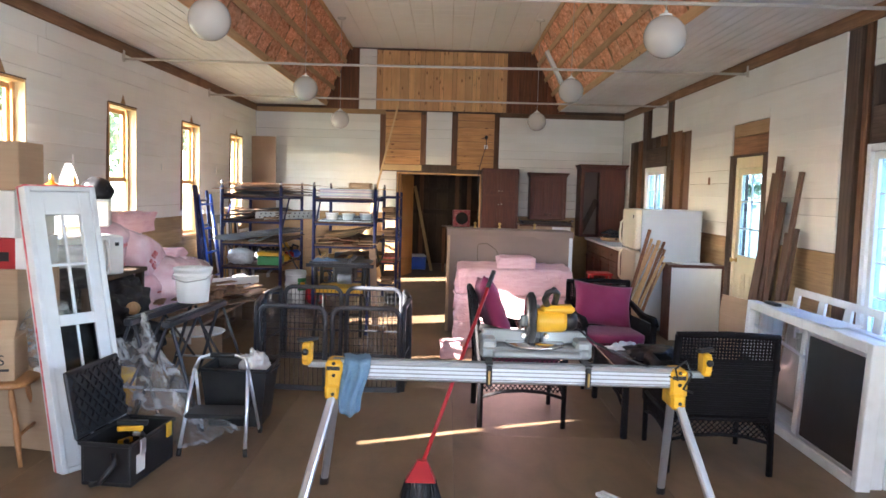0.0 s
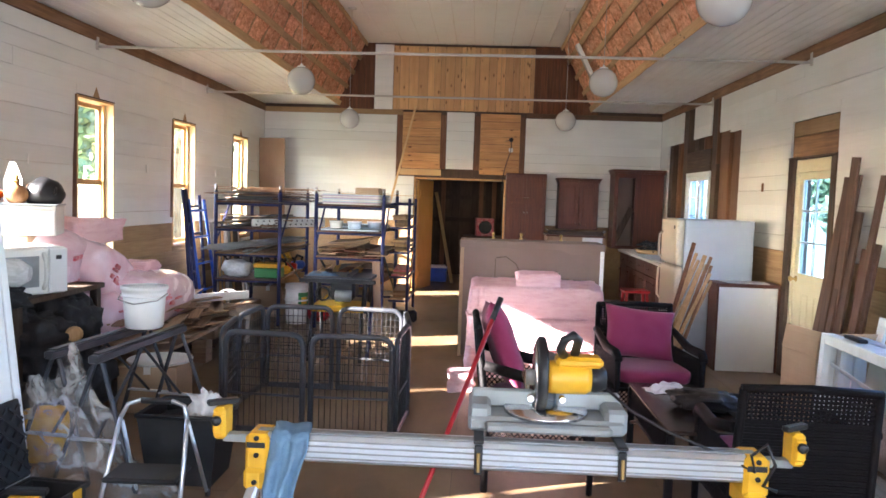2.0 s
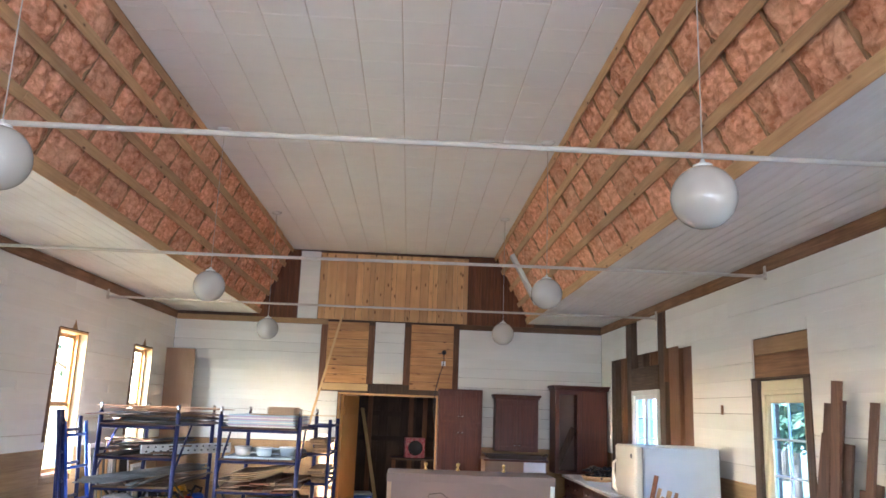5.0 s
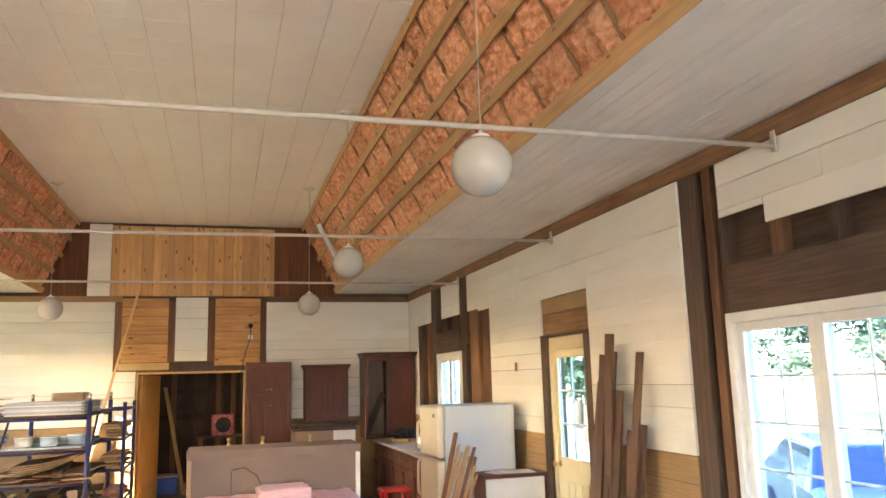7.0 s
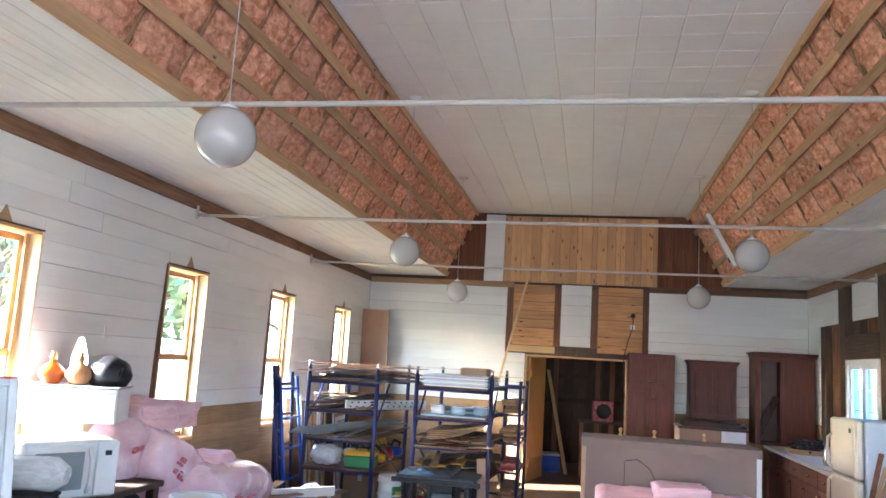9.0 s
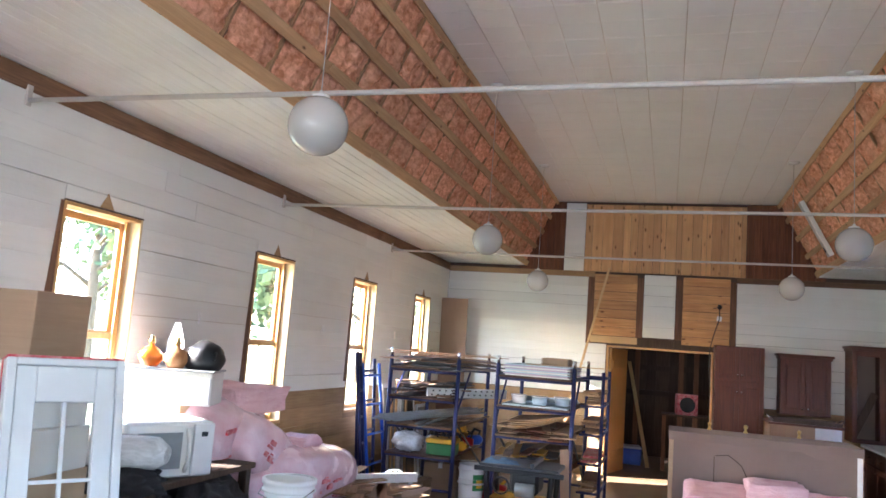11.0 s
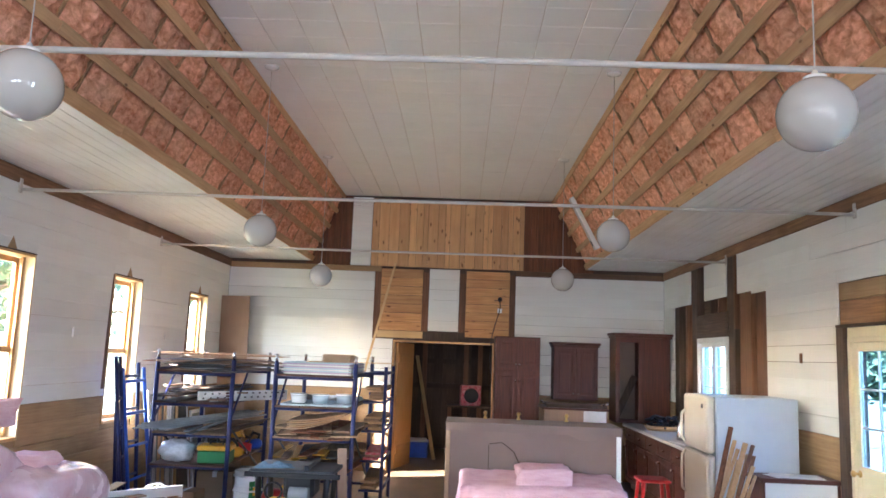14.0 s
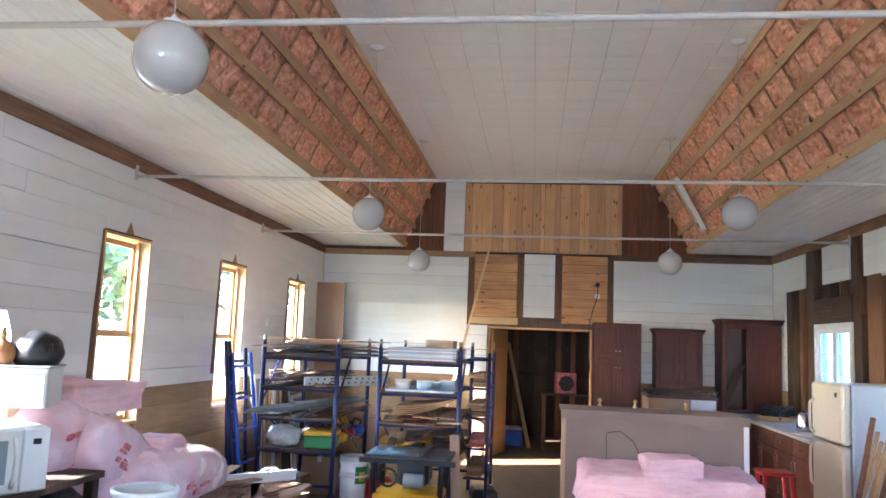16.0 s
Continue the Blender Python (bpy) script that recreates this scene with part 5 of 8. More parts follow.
# ---- saw stand and mitre saw ----
ss = thing("mitre_saw_stand", "long aluminium mitre saw stand with yellow leg brackets", "saw stand", pose(0.375, 3.60, 0))
beam = Geo().box(-0.86, 0.86, -0.05, 0.05, 0.835, 0.93, 0.012)
part("rail", beam, M["alu"], ss, "ribbed aluminium rail")
for z in (0.852, 0.872, 0.893, 0.912):
    part("groove", Geo().box(-0.855, 0.855, -0.0525, -0.0502, z, z + 0.006, 0.0005), M["grey_tool"], ss)
part("groove", Geo().box(-0.855, 0.855, -0.018, 0.018, 0.9302, 0.9335, 0.0005), M["grey_tool"], ss)
for s in (-1, 1):
    x = s * 0.845
    br = part("leg_bracket", Geo().box(x - 0.042, x + 0.042, -0.066, 0.066, 0.79, 0.932, 0.014).box(x - 0.042, x + 0.03, -0.085, 0.085, 0.735, 0.815, 0.014), M["yellow"], ss, "yellow moulded bracket")
    for z in (0.77, 0.86, 0.92):
        part("bolt", Geo().lathe([(0, 0), (0.009, 0), (0.009, 0.006), (0, 0.007)], 10, pose(x, -0.086 if z < 0.8 else -0.067, z, 90, 0, 0)), M["black_metal"], br)
    part("badge", Geo().box(x - 0.035, x + 0.03, -0.0685, -0.0665, 0.885, 0.905, 0.0005), M["black_plastic"], br, "dark maker's plate")
    for b in (-1, 1):
        top, foot = Vector((x + s * 0.0, b * 0.05, 0.77)), Vector((x + s * 0.15, b * 0.64, 0.03))
        leg = part("leg", Geo().bar(top, foot, 0.042, 0.034, 0.008), M["alu"], ss, "aluminium folding leg")
        d = (foot - top).normalized()
        part("foot", Geo().bar(foot - d * 0.05, foot + d * 0.035, 0.05, 0.042, 0.01), M["black_plastic"], leg, "black rubber foot")
    arm_x0, arm_x1 = sorted((s * 0.86, s * 0.98))
    part("extension_arm", Geo().box(arm_x0, arm_x1, -0.02, 0.02, 0.885, 0.915, 0.004), M["grey_tool"], ss)
    sp = part("work_support", Geo().box(s * 0.985 - 0.022, s * 0.985 + 0.022, -0.045, 0.045, 0.90, 1.015, 0.01).box(s * 0.985 - 0.018, s * 0.985 + 0.018, -0.06, -0.0455, 0.925, 1.0, 0.006), M["yellow"], ss, "yellow end support with a stop")
    part("knob", Geo().lathe([(0, 0), (0.016, 0), (0.018, 0.012), (0.01, 0.02), (0, 0.02)], 12, pose(s * 0.985, -0.061, 0.975, 90, 0, 0)), M["black_plastic"], sp)
    part("roller", Geo().bar((s * 0.985 - 0.045, -0.03, 1.026), (s * 0.985 + 0.045, 0.03, 1.026), 0.03, 0.02, 0.004), M["black_metal"], sp)
for x in (-0.085, 0.40):
    cl = part("clamp", Geo().box(x - 0.014, x + 0.014, -0.062, -0.054, 0.825, 0.93, 0.004).box(x - 0.018, x + 0.018, -0.06, 0.10, 0.934, 0.945, 0.003), M["black_metal"], ss, "dark quick clamp")
    part("lever", Geo().box(x - 0.006, x + 0.006, -0.07, -0.0625, 0.835, 0.905, 0.003), M["brass"], cl)

ms = thing("mitre_saw", "yellow and grey sliding mitre saw clamped on the stand", "mitre saw", pose(0.53, 3.72, 0.946))
part("base", Geo().box(-0.28, 0.27, -0.08, 0.17, 0.0, 0.055, 0.012).box(-0.22, 0.22, -0.12, -0.0805, 0.01, 0.045, 0.01), M["grey_tool"], ms)
part("turntable", Geo().lathe([(0, 0.0555), (0.15, 0.0555), (0.15, 0.07), (0.0, 0.07)], 28, pose(0, 0.02, 0)), M["chrome"], ms)
for s in (-1, 1):
    x0, x1 = sorted((s * 0.04, s * 0.27))
    part("fence", Geo().box(x0, x1, 0.05, 0.075, 0.056, 0.125, 0.008), M["grey_tool"], ms, "cast grey fence")
    x0, x1 = sorted((s * 0.20, s * 0.28))
    part("end_foot", Geo().box(x0, x1, -0.07, 0.15, -0.001, 0.095, 0.014), M["grey_tool"], ms)
gd = part("blade_guard", Geo().lathe([(0.0, -0.018), (0.125, -0.018), (0.138, -0.01), (0.138, 0.01), (0.125, 0.018), (0.0, 0.018)], 30, pose(-0.02, 0.05, 0.19, 0, 90, 0)), M["black_plastic"], ms, "dark round blade guard")
part("blade", Geo().lathe([(0.0, -0.0015), (0.128, -0.0015), (0.128, 0.0015), (0.0, 0.0015)], 36, pose(-0.041, 0.05, 0.175, 0, 90, 0)), M["chrome"], ms, "steel blade")
part("arbor", Geo().lathe([(0.0, -0.03), (0.03, -0.03), (0.03, 0.0), (0, 0)], 14, pose(-0.043, 0.05, 0.175, 0, 90, 0)), M["grey_tool"], ms)
mo = part("motor", Geo().lathe([(0, 0), (0.058, 0.0), (0.062, 0.02), (0.06, 0.14), (0.05, 0.16), (0, 0.16)], 24, pose(0.0, 0.05, 0.18, 0, 90, 0)), M["yellow"], ms, "yellow motor housing")
part("end_cap", Geo().lathe([(0.05, 0.161), (0.052, 0.18), (0.04, 0.215), (0, 0.217)], 20, pose(0.0, 0.05, 0.18, 0, 90, 0)), M["black_plastic"], mo)
part("top_cover", Geo().box(0.03, 0.20, 0.0, 0.09, 0.225, 0.265, 0.014), M["yellow"], mo)
part("handle", Geo().tube([(0.06, 0.03, 0.26), (0.04, -0.02, 0.30), (0.05, -0.05, 0.34), (0.08, -0.04, 0.355), (0.105, 0.0, 0.33), (0.10, 0.05, 0.27)], 0.017, 10), M["black_plastic"], ms, "black looped handle")
part("arm", Geo().box(-0.03, 0.05, 0.12, 0.22, 0.04, 0.24, 0.012), M["grey_tool"], ms)
for x in (-0.055, 0.06):
    part("slide_rail", Geo().tube([(x, 0.02, 0.10), (x, 0.42, 0.10)], 0.012, 10), M["chrome"], ms)
part("power_cord", Geo().tube([(0.20, 0.06, 0.16), (0.30, 0.0, 0.08), (0.42, -0.08, 0.03), (0.60, -0.14, -0.03), (0.68, -0.19, -0.06), (0.66, -0.2, 0.0), (0.71, -0.2, 0.04), (0.74, -0.2, -0.03), (0.70, -0.21, -0.10), (0.75, -0.2, -0.12)], 0.006, 6), M["black_plastic"], ms)

towel = Geo()
def towel_at(u, v):
    x = -0.44 + 0.13 * u + 0.02 * math.sin(v * 5)
    w = 1 - 0.35 * max(0, v - 0.45)
    x = -0.375 + (x + 0.375) * w
    f = (0.014 * math.sin(u * 14 + v * 3) + 0.02 * noise.noise(Vector((u * 6, v * 5, 2)))) * min(1, v * 2)
    if v < 0.35:
        return (x, 3.665 - 0.12 * v / 0.35, 0.9385 + 0.004 * math.sin(u * 9) + 0.003)
    d = v - 0.35
    return (x, 3.54 - 0.012 + f - 0.01 * d, 0.94 - 0.44 * d * (0.85 + 0.3 * u * (1 - u) * 4 * 0.5))
towel.grid(towel_at, 16, 26)
tw = solid("towel", towel, M["blue_cloth"], "crumpled blue-grey towel hung over the saw rail", "towel")
sm = tw.modifiers.new("thick", "SOLIDIFY")
sm.thickness = 0.006

SETTLE = (0.946, 0.971, 0.946), (0.095, -0.109, 0)
bm_ = thing("broom", "red push broom leaning with its head on the floor", "broom", pose(0, 0, 0))
h0, h1 = Vector((-0.03, 4.16, 0.16)), Vector((0.41, 5.05, 1.21))
part("handle", Geo().tube([h0, h0.lerp(h1, 0.92)], 0.0125, 10), M["red"], bm_, "red metal handle")
part("grip", Geo().tube([h0.lerp(h1, 0.90), h1], 0.0165, 10), M["black_plastic"], bm_)
part("head", Geo().add([(-0.12, 4.06, 0.10), (0.055, 4.06, 0.10), (0.055, 4.14, 0.10), (-0.12, 4.14, 0.10), (-0.055, 4.13, 0.20), (0.0, 4.13, 0.20), (0.0, 4.17, 0.20), (-0.055, 4.17, 0.20)],
                       [(0, 3, 2, 1), (4, 5, 6, 7), (0, 1, 5, 4), (1, 2, 6, 5), (2, 3, 7, 6), (3, 0, 4, 7)]), M["red"], bm_, "red plastic broom head")
bg = Geo()
q = random.Random(6)
for i in range(160):
    x, y = q.uniform(-0.12, 0.055), q.uniform(4.06, 4.13)
    bg.bar((x, y, 0.10), (x + (x + 0.04) * 0.25 + q.uniform(-0.01, 0.01), y - 0.03 + q.uniform(-0.012, 0.012), 0.002), 0.004, 0.004, 0)
part("bristles", bg, M["black_plastic"], bm_, "black bristles")["kind"] = "stuff"

for a, b, c in (((1.00, 4.20), (1.10, 4.02), 0.0), ((1.03, 4.22), (1.16, 4.06), 0.0)):
    solid("metal_trim", Geo().bar((*a, 0.012), (*b, 0.012), 0.025, 0.02, 0.002), M["white_gloss"], "short white metal trim offcut on the floor", "offcut", group="trim offcuts")


# ---- wicker furniture ----
def lattice(w, h, step, r, m, diamond=True):
    """Crossing strands that fill a w by h field in the local xz plane."""
    g = Geo()
    if diamond:
        n = int((w + h) / step) + 1
        for i in range(n):
            c = i * step
            for s in (0, 1):
                p = (max(0, c - h), min(c, h))
                e = (min(c, w), max(0, c - w))
                if e[0] - p[0] < 0.01:
                    continue
                a, b = Vector((p[0], 0, p[1])), Vector((e[0], 0, e[1]))
                if s:
                    a.x, b.x = w - a.x, w - b.x
                off = Vector((0, 0.002 if s else -0.002, 0))
                g.bar(a + off, b + off, r * 2, r * 2, 0)
    else:
        for i in range(int(w / step) + 1):
            g.bar((i * step, -0.002, 0), (i * step, -0.002, h), r * 2, r * 2, 0, (0, 1, 0))
        for i in range(int(h / step) + 1):
            g.bar((0, 0.002, i * step), (w, 0.002, i * step), r * 2, r * 2, 0, (0, 1, 0))
    g.v = [m @ p for p in g.v]
    return g


def pillow(w, h, t, m):
    """A stuffed square pillow with drawn-out corners, in the local xz plane."""
    g = Geo()
    for s in (-1, 1):
        def side(u, v, s=s):
            a, b = 2 * u - 1, 2 * v - 1
            pinch = 1 - 0.10 * (1 - a * a) * abs(b) ** 3
            pinch2 = 1 - 0.10 * (1 - b * b) * abs(a) ** 3
            d = t * ((1 - a ** 4) * (1 - b ** 4)) ** 0.6
            d += 0.012 * noise.noise(Vector((a * 2.3, b * 2.3, s + 4))) * (1 - a * a) * (1 - b * b) * 2
            return m @ Vector((a * w / 2 * pinch2, s * d, b * h / 2 * pinch))
        g.grid(side, 22, 22)
    return g


def wicker_chair(label, m, cushions=2, lift=0.0):
    c = thing("wicker_armchair", label, "armchair", m, "wicker armchairs")
    W, D, S, Hb = 0.64, 0.62, 0.38, 0.90
    for x in (-W / 2, W / 2):
        part("leg", Geo().tube([(x, -D / 2, 0), (x, -D / 2, 0.60)], [0.018, 0.022], 8), M["wicker"], c)
        part("leg", Geo().tube([(x, D / 2, 0), (x * 0.98, D / 2, 0.40), (x * 0.94, D / 2 + 0.06, Hb)], 0.022, 8), M["wicker"], c)
        part("armrest", Geo().tube([(x, -D / 2 - 0.02, 0.58), (x * 1.02, -D / 2 + 0.05, 0.625), (x * 1.02, 0, 0.62), (x, D / 2 + 0.02, 0.70)], [0.03, 0.036, 0.034, 0.026], 10), M["wicker"], c)
        part("side_weave", lattice(D - 0.02, 0.20, 0.035, 0.0035, pose(x, -D / 2 + 0.01, S, 0, 0, 90)), M["wicker"], c)
        ap = lattice(D - 0.04, 0.12, 0.035, 0.0035, pose(x, -D / 2 + 0.02, S - 0.13, 0, 0, 90))
        part("apron_weave", ap, M["wicker"], c)
        part("rail", Geo().tube([(x, -D / 2, S - 0.02), (x, D / 2, S - 0.02)], 0.017, 8), M["wicker"], c)
        part("arch", Geo().tube([(x, -D / 2, S - 0.17), (x, -D / 4, S - 0.13), (x, 0, S - 0.12), (x, D / 4, S - 0.13), (x, D / 2, S - 0.17)], 0.012, 8), M["wicker"], c)
    for y, z in ((-D / 2, S - 0.02), (D / 2, S - 0.02)):
        part("rail", Geo().tube([(-W / 2, y, z), (W / 2, y, z)], 0.017, 8), M["wicker"], c)
        part("apron_weave", lattice(W - 0.04, 0.12, 0.035, 0.0035, pose(-W / 2 + 0.02, y, S - 0.13)), M["wicker"], c)
        part("arch", Geo().tube([(-W / 2, y, S - 0.17), (-W / 4, y, S - 0.13), (0, y, S - 0.12), (W / 4, y, S - 0.13), (W / 2, y, S - 0.17)], 0.012, 8), M["wicker"], c)
    part("seat", Geo().box(-W / 2 + 0.02, W / 2 - 0.02, -D / 2 + 0.02, D / 2 - 0.02, S - 0.03, S - 0.004, 0.004), M["wicker"], c)
    tilt = math.degrees(math.atan2(0.06, Hb - 0.40))
    part("top_rail", Geo().tube([(-W * 0.47 - 0.012, D / 2 + 0.06, Hb), (0, D / 2 + 0.066, Hb + 0.012), (W * 0.47 + 0.012, D / 2 + 0.06, Hb)], 0.022, 8), M["wicker"], c)
    part("back_weave", lattice(W * 0.92, 0.14, 0.0205, 0.0052, pose(-W * 0.46, D / 2 + 0.045, Hb - 0.15, -tilt, 0, 0), False), M["wicker"], c, "open woven band")
    for i in range(24):
        z = S + 0.005 + (Hb - 0.16 - S) * i / 24
        y = D / 2 + 0.06 * max(0, (z - 0.40)) / (Hb - 0.40)
        part("woven_strand", Geo().box(-W * 0.46, W * 0.46, y - 0.006 + 0.003 * (i % 2), y + 0.006 + 0.003 * (i % 2), z, z + (Hb - 0.16 - S) / 24 - 0.0012, 0.002), M["wicker"], c)
    if cushions:
        part("seat_cushion", Geo().blob(0, -0.02, S + 0.055, W / 2 - 0.035, D / 2 - 0.03, 0.06, 28, 12, 5.0, 0.03, 2.0), M["magenta"], c, "magenta seat cushion")
    if cushions > 1:
        part("back_cushion", pillow(W - 0.05, 0.44 + lift, 0.08, pose(0.0, D / 2 - 0.10, S + 0.31 + lift, -22, 7, 0)), M["magenta"], c, "magenta back cushion")
    return c


wicker_chair("dark brown wicker armchair with magenta cushions", pose(1.64, 6.92, 0, 0, 0, 6))
wicker_chair("dark brown wicker armchair seen from behind, its back woven", pose(1.86, 4.90, 0, 0, 0, 178), 1)
SETTLE = (0.946, 0.971, 1.03), (0.095, -0.109, 0)
wicker_chair("dark brown wicker armchair with a faded magenta cushion in the sun", pose(0.665, 5.73, 0, 0, 0, 92), lift=0.08)
SETTLE = (0.946, 0.971, 0.946), (0.095, -0.109, 0)

ct = thing("wicker_coffee_table", "low dark wicker table with a scratched top", "table", pose(1.62, 5.76, 0))
part("tabletop", Geo().box(-0.24, 0.24, -0.56, 0.56, 0.455, 0.48, 0.006), M["table_top"], ct)
for x in (-0.22, 0.22):
    for y in (-0.53, 0.53):
        part("leg", Geo().bar((x, y, 0), (x, y, 0.455), 0.045, 0.045, 0.008), M["wicker"], ct)
    part("side_weave", lattice(1.02, 0.16, 0.04, 0.0035, pose(x, -0.51, 0.29, 0, 0, 90)), M["wicker"], ct)
    part("arch", Geo().tube([(x, -0.53, 0.20), (x, -0.3, 0.27), (x, 0, 0.285), (x, 0.3, 0.27), (x, 0.53, 0.20)], 0.012, 8), M["wicker"], ct)
def rag(name, mat, label, m, sx, sy, h, seed):
    g = Geo().grid(lambda u, v: ((u - 0.5) * sx * (1 + 0.25 * noise.noise(Vector((v * 3, seed, 0)))), (v - 0.5) * sy * (1 + 0.25 * noise.noise(Vector((u * 3, seed, 4)))),
                                 max(0.002, h * (0.5 + noise.noise(Vector((u * 4, v * 4, seed)))) * min(1, 6 * min(u, 1 - u, v, 1 - v)))), 22, 18)
    return solid(name, g, M[mat], label, name.replace("_", " "), m)


rag("work_gloves", "white_cloth", "pair of white cloth gloves on the table", pose(1.60, 6.12, 0.482, 0, 0, 20), 0.30, 0.18, 0.05, 2.0)
bgm = solid("black_bag", Geo().blob(0, 0, 0.05, 0.20, 0.15, 0.055, 30, 14, 2.6, 0.4, 3.0, 5.0), M["black_plastic"], "shiny black tool bag on the table", "bag", pose(1.73, 5.72, 0.482))

# ---- old windows by the right wall ----
SETTLE = (0.946, 0.971, 1.075), (0.095, -0.109, 0)
sw = thing("sliding_window_unit", "white sliding window unit with a dark insect screen", "window unit", pose(2.60, 4.36, 0, 0, 3, 0))
Lw, Hw = 1.88, 0.80
part("frame", Geo().box(0, 0.09, 0, 0.06, 0, Hw, 0.005).box(0, 0.09, Lw - 0.06, Lw, 0, Hw, 0.005).box(0, 0.09, 0.06, Lw - 0.06, 0, 0.06, 0.005).box(0, 0.09, 0.06, Lw - 0.06, Hw - 0.06, Hw, 0.005), M["white_frame"], sw)
part("insect_screen", Geo().box(0.02, 0.023, 0.085, 0.80, 0.085, Hw - 0.085), M["screen"], sw, "dark mesh screen")
part("screen_frame", Geo().box(0.012, 0.032, 0.062, 0.085, 0.062, Hw - 0.062, 0.003).box(0.012, 0.032, 0.80, 0.825, 0.062, Hw - 0.062, 0.003).box(0.012, 0.032, 0.085, 0.80, 0.062, 0.085, 0.003).box(0.012, 0.032, 0.085, 0.80, Hw - 0.085, Hw - 0.062, 0.003), M["alu"], sw)
part("meeting_stile", Geo().box(0.035, 0.07, 0.90, 0.955, 0.06, Hw - 0.06, 0.004), M["white_frame"], sw)
part("pane", Geo().box(0.05, 0.054, 0.955, Lw - 0.06, 0.06, Hw - 0.06), M["glass"], sw)
part("pane", Geo().box(0.06, 0.064, 0.06, 0.90, 0.06, Hw - 0.06), M["glass"], sw)
part("crossbar", Geo().bar((0.04, 0.12, Hw - 0.30), (0.04, Lw - 0.1, Hw - 0.17), 0.012, 0.022, 0.003), M["alu"], sw)
part("latch", Geo().box(-0.016, 0.012, 0.89, 0.97, Hw - 0.09, Hw - 0.06, 0.004).box(-0.02, -0.008, 0.95, 0.97, Hw - 0.13, Hw - 0.07, 0.003), M["alu"], sw)
for i in range(2):
    x = 2.60 + 0.10 + i * 0.095
    w2 = thing("stored_window", "white framed window stored behind another", "window unit", pose(x, 4.40, 0, 0, 3, 0), "stored windows")
    part("frame", Geo().box(0, 0.085, 0, 0.06, 0, 0.79, 0.005).box(0, 0.085, 1.74, 1.80, 0, 0.79, 0.005).box(0, 0.085, 0.06, 1.74, 0, 0.06, 0.005).box(0, 0.085, 0.06, 1.74, 0.73, 0.79, 0.005), M["white_frame"], w2)
    part("pane", Geo().box(0.04, 0.044, 0.06, 1.74, 0.06, 0.73), M["glass"], w2)
solid("paper_sheet", Geo().box(-0.12, 0.12, -0.3, 0.3, 0, 0.004, 0.001), M["paper"], "paper sheet lying on the stored windows", "paper", pose(2.76, 5.2, 0.803, 0, 0, 6))
solid("black_case", Geo().box(-0.03, 0.03, -0.1, 0.1, 0, 0.02, 0.005), M["black_plastic"], "small flat black case on the windows", "case", pose(2.72, 5.9, 0.803))
SETTLE = (0.946, 0.971, 0.91), (0.095, -0.109, 0)
wf = thing("white_rail_frame", "white wooden frame with square openings leaning on the wall", "frame", pose(3.03, 5.15, 0, 0, 8, 0))
part("panel", Geo().box(0, 0.025, 0, 1.35, 0, 0.78, 0.003), M["white_frame"], wf)
part("rail", Geo().box(0, 0.025, 0, 1.35, 0.98, 1.04, 0.003), M["white_frame"], wf)
for y in (0.0, 0.40, 0.80, 1.25):
    part("stile", Geo().box(0, 0.025, y, y + 0.10, 0.781, 0.979, 0.003), M["white_frame"], wf)
SETTLE = (0.946, 0.971, 0.946), (0.095, -0.109, 0)
cbx = thing("cardboard_box", "open brown cardboard box standing on the floor", "box", pose(2.86, 6.62, 0, 0, 0, 12))
part("carton", Geo().box(-0.20, 0.20, -0.2, 0.2, 0, 0.70, 0.004), M["cardboard"], cbx)
part("flap", Geo().box(-0.20, 0.20, -0.003, 0.003, 0, 0.20, 0.001, pose(0, -0.2, 0.70, 25, 0, 0)), M["cardboard"], cbx)
part("flap", Geo().box(-0.003, 0.003, -0.2, 0.2, 0, 0.18, 0.001, pose(-0.2, 0, 0.70, 0, 8, 0)), M["cardboard"], cbx)
solid("small_bin", Geo().lathe([(0, 0), (0.09, 0), (0.11, 0.26), (0.105, 0.26), (0.085, 0.01), (0, 0.01)], 18), M["black_plastic"], "small black bin by the cabinet", "bin", pose(2.33, 6.9, 0))

